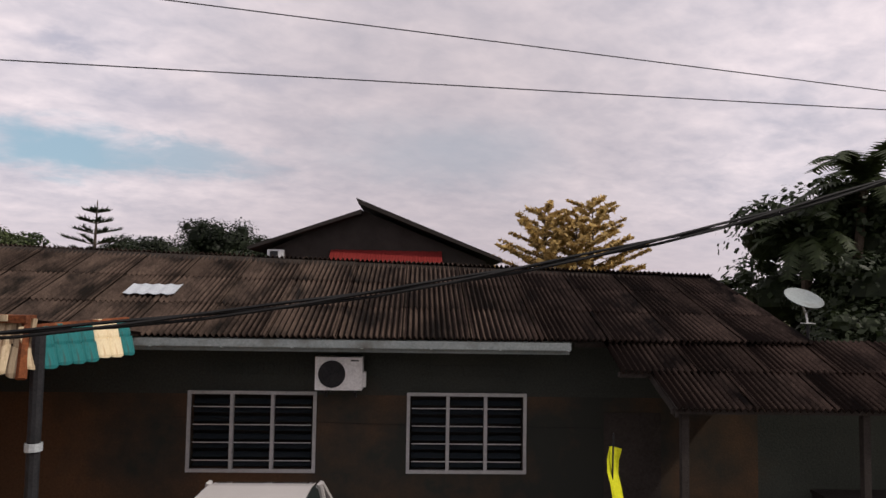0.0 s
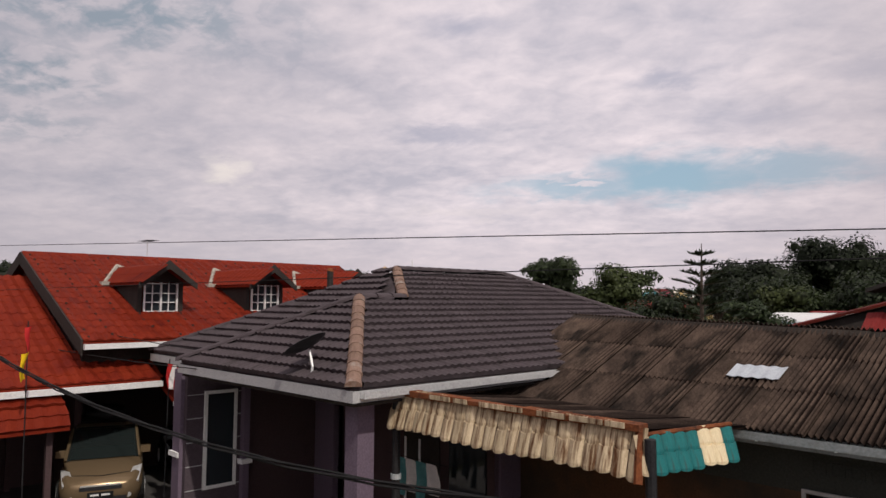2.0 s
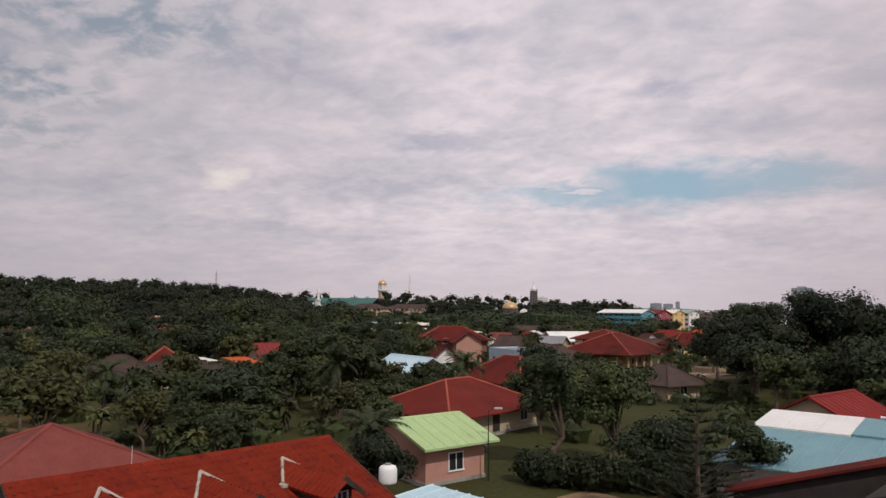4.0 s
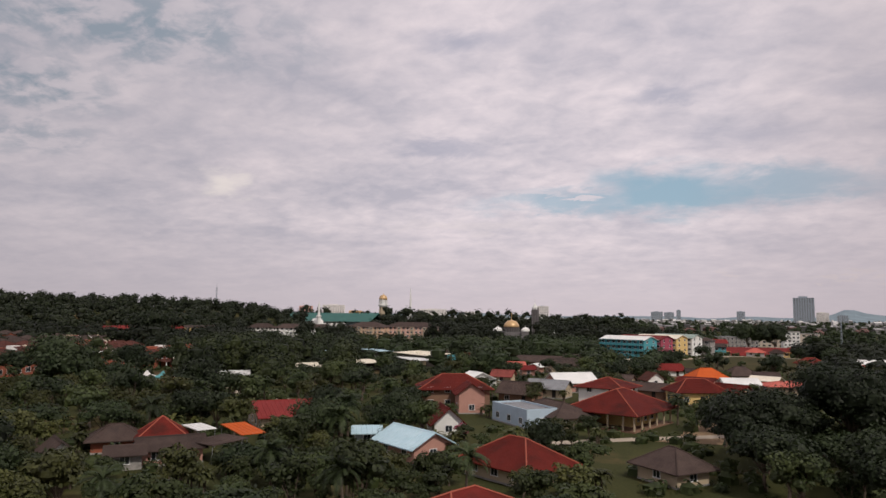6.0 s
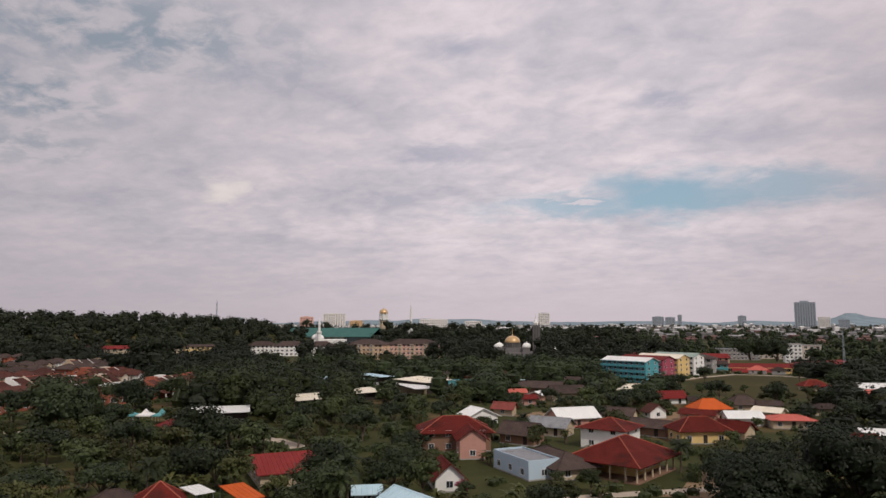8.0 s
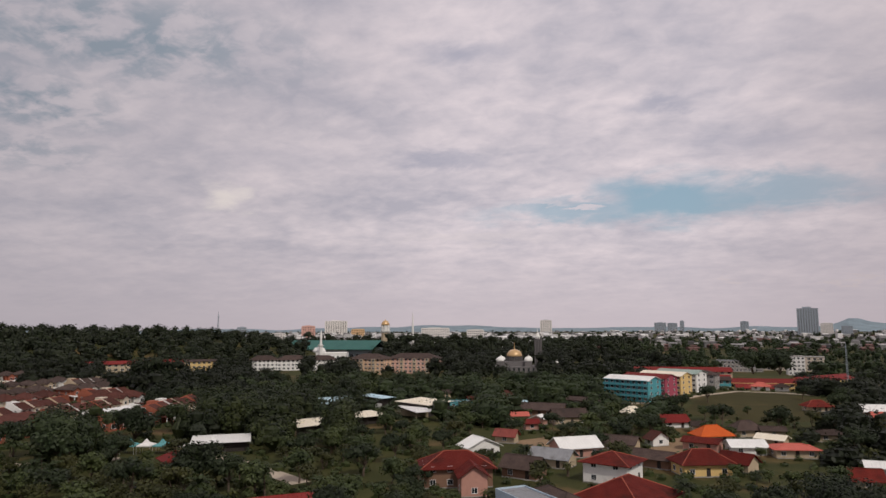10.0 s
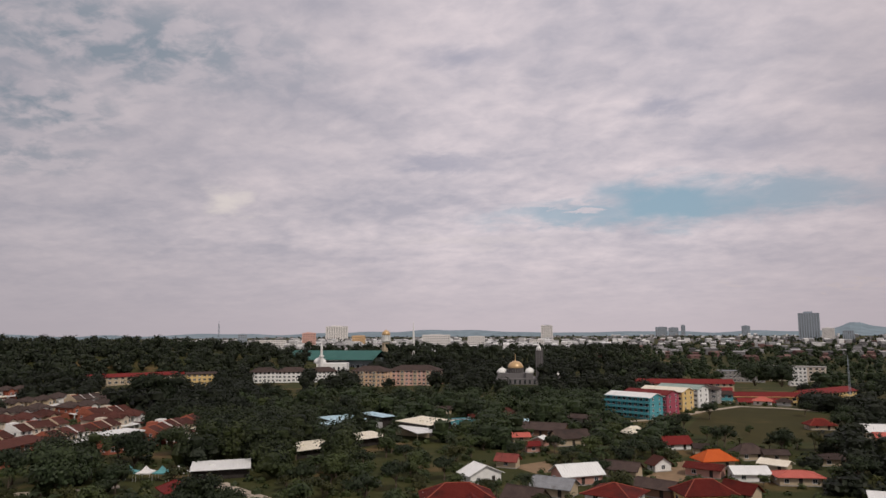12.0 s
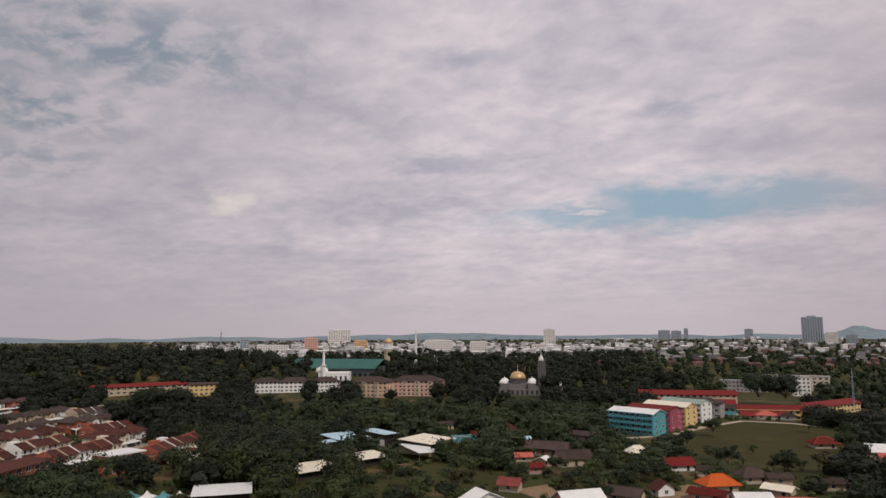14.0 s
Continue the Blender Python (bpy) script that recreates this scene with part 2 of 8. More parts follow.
bright_red = mat("bright_red", (0.36, 0.024, 0.016), (0.42, 0.032, 0.022), 0.8, 0.6, 0.1, 20, stain=(0.27, 0.02, 0.014), stain_at=(0.6, 0.8))
pinkred_tile = mat("pinkred_tile", (0.38, 0.09, 0.07), (0.48, 0.13, 0.10), 0.5, 0.75, 0.3, 14, wave=("Y", 3.0))
orange_tile = mat("orange_tile", (0.40, 0.070, 0.014), (0.50, 0.10, 0.02), 0.5, 0.65, 0.3, 14, wave=("Y", 3.0))
brown_tile = mat("brown_tile", (0.040, 0.028, 0.025), (0.082, 0.058, 0.050), 0.5, 0.9, 0.5, 12, wave=("Y", 3.0), stain=(0.04, 0.032, 0.03), rnd=0.3)
maroon_metal = mat("maroon_metal", (0.16, 0.040, 0.034), (0.23, 0.062, 0.05), 0.7, 0.7, 0.4, 14, stain=(0.07, 0.03, 0.026), rnd=0.2)
maroon_tile = mat("maroon_tile", (0.056, 0.021, 0.016), (0.094, 0.035, 0.027), 0.4, 0.85, 0.4, 12, wave=("Y", 3.0), stain=(0.06, 0.03, 0.026), rnd=0.3)
blue_metal = mat("blue_metal", (0.34, 0.50, 0.58), (0.46, 0.60, 0.66), 0.5, 0.45, 0.2, 12, stain=(0.26, 0.34, 0.38), stain_at=(0.58, 0.8))
teal_metal = mat("teal_metal", (0.13, 0.25, 0.29), (0.17, 0.30, 0.34), 0.4, 0.5, 0.2, 12, stain=(0.10, 0.20, 0.24), stain_at=(0.6, 0.75))
green_pale = mat("green_pale", (0.20, 0.27, 0.24), (0.28, 0.34, 0.30), 0.5, 0.5, 0.2, 12, stain=(0.16, 0.20, 0.18))
green_metal = mat("green_metal", (0.30, 0.42, 0.20), (0.38, 0.50, 0.25), 0.6, 0.55, 0.2, 12, stain=(0.20, 0.28, 0.13), stain_at=(0.58, 0.8))
white_metal = mat("white_metal", (0.60, 0.60, 0.58), (0.72, 0.72, 0.70), 0.4, 0.45, 0.15, 12, stain=(0.40, 0.38, 0.35), stain_at=(0.58, 0.8))
cream_metal = mat("cream_metal", (0.62, 0.56, 0.44), (0.72, 0.67, 0.56), 0.4, 0.5, 0.15, 12, stain=(0.42, 0.36, 0.28), stain_at=(0.6, 0.8))
grey_metal = mat("grey_metal", (0.16, 0.165, 0.175), (0.25, 0.255, 0.265), 0.6, 0.55, 0.25, 12, stain=(0.10, 0.09, 0.085))


def paint(name, c, dirt=0.45):
    return mat(name, tuple(v * 0.88 for v in c), c, 0.9, 0.85, 0.15, 30, stain=tuple(v * dirt for v in c), stain_at=(0.6, 0.85))


pink_paint = paint("pink_paint", (0.46, 0.25, 0.20))
cream_paint = paint("cream_paint", (0.46, 0.37, 0.26))
white_paint = paint("white_paint", (0.74, 0.73, 0.70))
peach_paint = paint("peach_paint", (0.66, 0.45, 0.30))
blush_paint = paint("blush_paint", (0.66, 0.40, 0.33))
pale_paint = paint("pale_paint", (0.60, 0.52, 0.42))
yellow_paint = paint("yellow_paint", (0.66, 0.47, 0.20))
paleblue_paint = paint("paleblue_paint", (0.42, 0.52, 0.60))
teal_paint = paint("teal_paint", (0.085, 0.30, 0.34))
brown_paint = paint("brown_paint", (0.22, 0.13, 0.09))
# plaster tan, darkened in the colour for shade under eaves and awning
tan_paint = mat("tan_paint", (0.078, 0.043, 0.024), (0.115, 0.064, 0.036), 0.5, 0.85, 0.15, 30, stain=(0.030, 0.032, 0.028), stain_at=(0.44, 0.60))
# shade under the eaves and porch roof is put into this grey-green
shaded_wall_paint = mat("shaded_wall_paint", (0.030, 0.034, 0.031), (0.048, 0.052, 0.046), 0.7, 0.9, 0.2, 30, stain=(0.060, 0.042, 0.028), stain_at=(0.6, 0.8))
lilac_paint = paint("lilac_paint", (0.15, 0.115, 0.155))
# dark mauve: porch and carport shade is put into the colour
shaded_mauve = paint("shaded_mauve", (0.080, 0.052, 0.054))
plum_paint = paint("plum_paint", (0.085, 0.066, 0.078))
old_mortar = mat("old_mortar", (0.30, 0.27, 0.23), (0.44, 0.40, 0.34), 4, 0.95, 0.4, 30, stain=(0.16, 0.13, 0.11))
red_cap = mat("red_cap", (0.24, 0.060, 0.040), (0.34, 0.10, 0.065), 2, 0.85, 0.3, 20)
rose_paint = paint("rose_paint", (0.34, 0.075, 0.11))
greyblue_paint = paint("greyblue_paint", (0.20, 0.24, 0.26))
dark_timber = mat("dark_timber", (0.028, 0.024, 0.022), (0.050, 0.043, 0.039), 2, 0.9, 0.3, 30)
brick_red = mat("brick_red", (0.24, 0.075, 0.045), (0.32, 0.11, 0.07), 1.0, 0.9, 0.3, 20)
concrete = mat("concrete", (0.24, 0.23, 0.215), (0.34, 0.32, 0.30), 1.2, 0.92, 0.4, 25, stain=(0.13, 0.12, 0.11))
white_trim = mat("white_trim", (0.66, 0.66, 0.66), (0.76, 0.76, 0.75), 3, 0.6, 0.1, 30, stain=(0.4, 0.39, 0.37), stain_at=(0.65, 0.85))
gutter_paint = mat("gutter_paint", (0.20, 0.23, 0.235), (0.27, 0.30, 0.30), 3, 0.6, 0.1, 30, stain=(0.12, 0.12, 0.11))
rusty = mat("rust", (0.11, 0.035, 0.018), (0.22, 0.075, 0.03), 4, 0.95, 0.6, 30, stain=(0.035, 0.02, 0.016))
cream_sheet = mat("cream_sheet", (0.40, 0.30, 0.18), (0.66, 0.55, 0.38), 3, 0.7, 0.3, 40, stain=(0.10, 0.042, 0.018), stain_at=(0.46, 0.62), stretch=(8, 0.7, 0.7), rnd=0.22)
teal_sheet = mat("teal_sheet", (0.012, 0.12, 0.125), (0.025, 0.17, 0.17), 5, 0.6, 0.2, 40, stain=(0.06, 0.035, 0.025), stain_at=(0.52, 0.72), stretch=(7, 1, 1))
ivory_sheet = mat("ivory_sheet", (0.68, 0.55, 0.34), (0.78, 0.66, 0.45), 5, 0.6, 0.2, 40, stain=(0.40, 0.15, 0.04), stain_at=(0.54, 0.75), stretch=(7, 1, 1))
zinc = mat("zinc", (0.38, 0.43, 0.46), (0.55, 0.58, 0.60), 4, 0.35, 0.1, 40, metal=0.3, spec=0.5)
dark_metal = mat("dark_metal", (0.02, 0.02, 0.022), (0.045, 0.045, 0.048), 6, 0.5, 0.1, 40, metal=0.4)
cable_rubber = mat("cable_rubber", (0.012, 0.012, 0.013), (0.022, 0.022, 0.022), 5, 0.7, 0.1, 60)
aluminium = mat("aluminium", (0.55, 0.55, 0.55), (0.65, 0.65, 0.65), 6, 0.4, 0.1, 60, metal=0.5, spec=0.5)
dark_glass = glass_pane("dark_glass")
car_glass = glass_pane("car_glass", (0.015, 0.02, 0.02))
rubber = mat("rubber", (0.012, 0.012, 0.012), (0.02, 0.02, 0.02), 6, 0.8, 0.1, 60)
gold_paint = mat("gold", (0.46, 0.29, 0.13), (0.54, 0.36, 0.18), 1, 0.35, 0.05, 10, metal=0.2, spec=0.5)
bark = mat("bark", (0.07, 0.05, 0.038), (0.14, 0.11, 0.085), 3, 0.95, 0.6, 20)
leaf_mid = leaf("leaf_mid", (0.018, 0.032, 0.013), (0.064, 0.078, 0.024))
leaf_dark = leaf("leaf_dark", (0.014, 0.026, 0.012), (0.040, 0.054, 0.020))
leaf_olive = leaf("leaf_olive", (0.034, 0.048, 0.016), (0.100, 0.100, 0.030))
# leaf_dark deepened: the shade of the far woods is put into the colour
leaf_shaded = leaf("leaf_shaded", (0.012, 0.021, 0.011), (0.034, 0.042, 0.018))
leaf_palm = leaf("leaf_palm", (0.022, 0.036, 0.014), (0.055, 0.072, 0.026))
leaf_yellow = leaf("leaf_yellow", (0.48, 0.31, 0.09), (0.62, 0.45, 0.18))
leaf_pink = leaf("leaf_pink", (0.30, 0.05, 0.10), (0.42, 0.10, 0.16))
grass_dry = mat("grass", (0.020, 0.027, 0.009), (0.056, 0.055, 0.018), 0.06, 0.95, 0.5, 2.5, stain=(0.13, 0.085, 0.040), stain_at=(0.54, 0.68))
field_grass = mat("field_grass", (0.026, 0.026, 0.008), (0.052, 0.044, 0.014), 0.03, 0.95, 0.4, 3, stain=(0.095, 0.070, 0.030), stain_at=(0.56, 0.75))
asphalt = mat("asphalt", (0.045, 0.043, 0.042), (0.070, 0.066, 0.064), 1.0, 0.9, 0.4, 40)
pale_road = mat("pale_road", (0.30, 0.25, 0.20), (0.40, 0.34, 0.27), 0.3, 0.95, 0.3, 10)
earth = mat("earth", (0.17, 0.115, 0.07), (0.26, 0.18, 0.11), 0.4, 0.95, 0.5, 8)


# ---- mesh helpers ----
class Build:
    """Collects vertices and faces of one mesh."""

    def __init__(self):
        self.v, self.f = [], []

    def poly(self, *pts):
        n = len(self.v)
        self.v += [tuple(p) for p in pts]
        self.f.append(tuple(range(n, n + len(pts))))
        return self

    def box(self, x0, y0, z0, x1, y1, z1, m=None):
        c = [(x, y, z) for z in (z0, z1) for x, y in ((x0, y0), (x1, y0), (x1, y1), (x0, y1))]
        if m is not None:
            c = [tuple(m @ Vector(p)) for p in c]
        n = len(self.v)
        self.v += c
        self.f += [tuple(n + i for i in q) for q in ((3, 2, 1, 0), (4, 5, 6, 7), (0, 1, 5, 4), (1, 2, 6, 5), (2, 3, 7, 6), (3, 0, 4, 7))]
        return self

    def prism(self, pts, a, b):
        """A polygon of points, swept from offset a to offset b."""
        n, k = len(self.v), len(pts)
        a, b = Vector(a), Vector(b)
        self.v += [tuple(Vector(p) + a) for p in pts] + [tuple(Vector(p) + b) for p in pts]
        self.f += [tuple(n + i for i in reversed(range(k))), tuple(n + k + i for i in range(k))]
        self.f += [(n + i, n + (i + 1) % k, n + k + (i + 1) % k, n + k + i) for i in range(k)]
        return self

    def tube(self, pts, radii, sides=8, cap=True):
        n = len(self.v)
        pts = [Vector(p) for p in pts]
        for i, p in enumerate(pts):
            d = (pts[min(i + 1, len(pts) - 1)] - pts[max(i - 1, 0)]).normalized()
            s = d.cross(Vector((0, 0, 1)) if abs(d.z) < 0.9 else Vector((1, 0, 0))).normalized()
            t = d.cross(s)
            r = radii[i] if isinstance(radii, (list, tuple)) else radii
            self.v += [tuple(p + (s * math.cos(a) + t * math.sin(a)) * r) for a in (2 * math.pi * k / sides for k in range(sides))]
        for i in range(len(pts) - 1):
            for k in range(sides):
                a, b = n + i * sides + k, n + i * sides + (k + 1) % sides
                self.f.append((a, b, b + sides, a + sides))
        if cap:
            self.f += [tuple(n + k for k in reversed(range(sides))), tuple(n + (len(pts) - 1) * sides + k for k in range(sides))]
        return self

    def lathe(self, profile, sides=20, at=(0, 0, 0)):
        n = len(self.v)
        for r, z in profile:
            self.v += [(at[0] + r * math.cos(2 * math.pi * k / sides), at[1] + r * math.sin(2 * math.pi * k / sides), at[2] + z) for k in range(sides)]
        for i in range(len(profile) - 1):
            for k in range(sides):
                a, b = n + i * sides + k, n + i * sides + (k + 1) % sides
                self.f.append((a, b, b + sides, a + sides))
        return self

    def weld(self):
        """Joins vertices that share one place."""
        seen, index, verts = {}, [], []
        for p in self.v:
            key = tuple(round(c, 4) for c in p)
            if key not in seen:
                seen[key] = len(verts)
                verts.append(p)
            index.append(seen[key])
        self.v, self.f = verts, [tuple(index[i] for i in q) for q in self.f]
        return self

    def mesh(self, name, material, smooth=False):
        me = bpy.data.meshes.new(name)
        me.from_pydata(self.v, [], self.f)
        me.materials.append(material)
        if smooth:
            me.shade_smooth()
        me.update()
        return me


def part(name, b, material, parent, label="", smooth=False):
    ob = new(name, b.mesh(name, material, smooth) if isinstance(b, Build) else b)
    ob.parent = parent
    return tagged(ob, label)


def piece(name, me, parent, m):
    ob = new(name, me)
    ob.parent = parent
    ob.matrix_local = m
    return ob


def thing(name, m, label, category, group="", kind=""):
    ob = new(name)
    ob.matrix_world = m
    ob.empty_display_size = 0.2
    return tagged(ob, label, category, group, kind)


AXIS = -23.0      # the street's grain: every near house is squared to it


def street(p, q, z=0.0, turn=0.0):
    """A pose in the street's own axes: p along the house fronts, q back from the street."""
    a = radians(AXIS)
    return pose(p * math.cos(a) - q * math.sin(a), p * math.sin(a) + q * math.cos(a), z, 0, 0, AXIS + turn)


def basis(o, ex, ey):
    """The matrix of a sheet that starts at o with its width along ex and its length along ey."""
    ex, ey = Vector(ex).normalized(), Vector(ey).normalized()
    ez = ex.cross(ey).normalized()
    return Matrix(((ex.x, ey.x, ez.x, o[0]), (ex.y, ey.y, ez.y, o[1]), (ex.z, ey.z, ez.z, o[2]), (0, 0, 0, 1)))


def corrugated(width, length, pitch=0.15, amp=0.025, seg=4, thick=0.008):
    """One corrugated sheet, with thickness at its ends."""
    b = Build()
    n = max(2, round(width / pitch)) * seg
    for y in (0, length):
        for lift in (0, -thick):
            b.v += [(width * i / n, y, lift + amp * math.cos(2 * math.pi * i / seg)) for i in range(n + 1)]
    k = n + 1
    for i in range(n):
        b.f += [(i, i + 1, 2 * k + i + 1, 2 * k + i), (k + i + 1, k + i, 3 * k + i, 3 * k + i + 1), (k + i, k + i + 1, i + 1, i), (2 * k + i, 2 * k + i + 1, 3 * k + i + 1, 3 * k + i)]
    return b


def roof_tile(w=0.30, l=0.36, roll=0.022, lift=0.055):
    """One interlocking roof tile: two rolls, a proud lower edge."""
    b = Build()
    prof = [(0, .45), (0.14, 0.9), (0.25, 1), (0.36, 0.9), (0.5, .45), (0.75, 0), (1, .45)]
    k = len(prof)
    b.v = [(u * w, 0, lift + h * roll) for u, h in prof] + [(u * w, l * 1.06, 0.004 + h * roll) for u, h in prof] + [(u * w, 0, -0.004) for u, h in prof]
    for i in range(k - 1):
        b.f += [(i, i + 1, k + i + 1, k + i), (2 * k + i, 2 * k + i + 1, i + 1, i)]
    return b


def slope_sheet(x0, x1, p0, p1, t=0.14, ribs=False):
    """One roof slope between the eave p0 and the ridge p1 (y, z), ribbed or plain, as one closed mesh."""
    xs = [(x0, 0.0), (x1, 0.0)]
    if ribs:
        n = max(2, int((x1 - x0) / 0.8))
        xs = []
        for i in range(n):
            u = x0 + (x1 - x0) * i / n
            xs += [(u, .05), (u + .06, .05), (u + .10, 0.0), (u + (x1 - x0) / n - .04, 0.0)]
        xs.append((x1, .05))
    b = Build()
    k = len(xs)
    for y, z in (p0, p1):
        b.v += [(x, y, z + l) for x, l in xs] + [(x, y, z - t) for x, l in xs]
    for i in range(k - 1):
        b.f += [(i, i + 1, 2 * k + i + 1, 2 * k + i), (k + i + 1, k + i, 3 * k + i, 3 * k + i + 1), (k + i, k + i + 1, i + 1, i), (2 * k + i, 2 * k + i + 1, 3 * k + i + 1, 3 * k + i)]
    b.f += [(0, 2 * k, 3 * k, k), (k - 1, 2 * k - 1, 4 * k - 1, 3 * k - 1)]
    return b


def inside(poly, x, y):
    ok = False
    for i in range(len(poly)):
        (x0, y0), (x1, y1) = poly[i], poly[i - 1]
        if (y0 > y) != (y1 > y) and x < (x1 - x0) * (y - y0) / (y1 - y0) + x0:
            ok = not ok
    return ok


def tiled(parent, corners, tile_me, tile_b, material, near, w, l, most=300):
    """Lays tiles on a roof plane whose corners run anticlockwise, the first two along the eave. The tiles nearest to `near` are pieces."""
    c = [Vector(p) for p in corners]
    ex = (c[1] - c[0]).normalized()
    nz = ex.cross(c[2] - c[0]).normalized()
    ey = nz.cross(ex)
    flat2 = [((p - c[0]).dot(ex), (p - c[0]).dot(ey)) for p in c]
    x0, x1, y1 = min(p[0] for p in flat2), max(p[0] for p in flat2), max(p[1] for p in flat2)
    spots = []
    for j in range(int(y1 / l) + 1):
        for i in range(int((x1 - x0) / w) + 2):
            x, y = x0 + i * w, j * l
            if inside(flat2, x + w / 2, y + l * 0.5):
                spots.append(c[0] + ex * x + ey * y + nz * 0.015)
    spots.sort(key=lambda s: (s - Vector(near)).length)
    r = random.Random(len(spots))
    for s in spots[:most]:
        piece("roof_tile", tile_me, parent, basis(s + nz * r.uniform(0, 0.008), ex, ey))
    rest = Build()
    for s in spots[most:]:
        m = basis(s + nz * r.uniform(0, 0.008), ex, ey)
        n = len(rest.v)
        rest.v += [tuple(m @ Vector(p)) for p in tile_b.v]
        rest.f += [tuple(n + i for i in q) for q in tile_b.f]
    if rest.v:
        tagged(part("roof_tiles", rest, material, parent), kind="stuff")


# ---- ground ----
def terrain(x, y):
    """Height of the ground: flat, but for the wooded ridge."""
    ax, ay, bx, by = -720.0, 330.0, -330.0, 690.0
    L = math.hypot(bx - ax, by - ay)
    ux, uy = (bx - ax) / L, (by - ay) / L
    s, d = (x - ax) * ux + (y - ay) * uy, -(x - ax) * uy + (y - ay) * ux
    along = 1.0 if s < 260 else math.exp(-(((s - 260) / 190) ** 2))
    if s < 0:
        along = math.exp(-((s / 300) ** 2))
    dip = max(0.0, min(1.0, (y - 425.0) / 60.0)) * max(0.0, min(1.0, (x + 120.0) / 40.0))
    if y > 1000:
        dip *= max(0.0, 1 - (y - 1000) / 400.0)
    return -6.0 * dip * dip * (3 - 2 * dip) + 27.0 * along * math.exp(-((d / 85) ** 2))


gx = sorted(set([-4800, -3000, -2000, -1400] + list(range(-1000, 601, 40)) + [900, 1400, 2000, 3000, 4800]))
gy = sorted(set([-4800, -2500, -1000, -400, -100] + list(range(-40, 1001, 20)) + [1400, 2000, 3000, 4800]))
gb = Build()
gb.v = [(x, y, terrain(x, y)) for y in gy for x in gx]
gb.f = [(j * len(gx) + i, j * len(gx) + i + 1, (j + 1) * len(gx) + i + 1, (j + 1) * len(gx) + i) for j in range(len(gy) - 1) for i in range(len(gx) - 1)]
ground = new("ground", gb.mesh("ground", grass_dry, True))
tagged(ground, "dry green and brown grass ground of the village", "ground", kind="structure")


def sheet(name, pts, z, material, label, category):
    b = Build()
    b.prism([(x, y, 0) for x, y in pts], (0, 0, z - 0.25), (0, 0, z))
    ob = new(name, b.mesh(name, material))
    return tagged(ob, label, category, kind="structure")


def strip(name, pts, width, z, material, label):
    """A road of constant width along a few points."""
    b = Build()
    P = [Vector((x, y)) for x, y in pts]
    side = []
    for i, p in enumerate(P):
        d = (P[min(i + 1, len(P) - 1)] - P[max(i - 1, 0)]).normalized()
        n = Vector((-d.y, d.x)) * width / 2
        side.append((p + n, p - n))
    for (a, b0), (c, d0) in zip(side, side[1:]):
        b.prism([(b0.x, b0.y, 0), (d0.x, d0.y, 0), (c.x, c.y, 0), (a.x, a.y, 0)], (0, 0, z - 0.2), (0, 0, z))
    ob = new(name, b.mesh(name, material))
    return tagged(ob, label, "road", kind="structure")


sheet("playing_field", [(-21, 306), (11, 285), (39, 313), (48, 375), (25, 411), (-1, 412), (-16, 380)], 0.03, field_grass, "broad open playing field of yellowing green grass", "field")
W2 = lambda p, q: tuple(street(p, q).translation[:2])  # noqa: E731
strip("road", [W2(-60, -1), W2(-20, -1), W2(25, -1)], 7.0, 0.02, asphalt, "worn grey asphalt village street")
sheet("yard", [W2(-14.5, 2.8), W2(8, 2.8), W2(8, 11.7), W2(-14.5, 11.7)], 0.04, concrete, "stained concrete yard before the houses", "yard")
sheet("driveway", [W2(-22, 2.8), W2(-15.1, 2.8), W2(-15.1, 16), W2(-22, 16)], 0.36, asphalt, "dark concrete driveway of the red-roofed house", "driveway")
strip("field_road", [(-60, 322), (-31, 349), (-17, 386), (1, 417), (25, 415), (60, 392)], 4.0, 0.05, pale_road, "pale road that skirts the playing field")
sheet("garden_bed", [W2(-22, 26), W2(-13, 24), W2(-10, 36), W2(-24, 38)], 0.025, earth, "brown bare garden soil under trees", "ground")
strip("lane", [(-62, 104), (-47, 96), (-34, 112), (-20, 124), (0, 138)], 3.0, 0.05, pale_road, "pale narrow lane between gardens")
strip("dirt_track", [(-135, 161), (-127.5, 157), (-114, 151.4), (-102, 145.3), (-94, 141)], 5.0, 0.05, pale_road, "pale dirt track through the trees")
strip("market_lane", [(-188, 122), (-179.5, 129), (-166, 139), (-158, 148)], 4.0, 0.05, pale_road, "pale lane beside the market ground")
sheet("bare_yard", [(-66, 214), (-56, 206), (-50, 212), (-58, 226)], 0.03, earth, "orange-brown bare yard between houses", "ground")
sheet("bare_lane", [(-27, 206), (-16, 203), (-12, 240), (-18, 243)], 0.03, earth, "dusty bare lane between village houses", "ground")
sheet("hall_yard", [(-15, 126), (-2, 128), (3, 150), (-7, 156), (-9, 134)], 0.03, earth, "orange-brown bare earth beside the hall", "ground")
sheet("bare_ground", [(-9.4, 43.8), (-8.0, 46.2), (-2.0, 43.6), (1.0, 40.0), (-1.5, 31.5), (-6, 32)], 0.03, earth, "bare sandy ground behind the houses", "ground")


# ---- the corrugated house ----
grey_trim = mat("grey_trim", (0.34, 0.34, 0.35), (0.44, 0.44, 0.44), 3, 0.7, 0.1, 30, stain=(0.2, 0.19, 0.18), stain_at=(0.6, 0.85))
dark_cap = mat("mossy_cap", (0.022, 0.018, 0.015), (0.05, 0.04, 0.034), 3, 0.95, 0.6, 30, rnd=0.3)


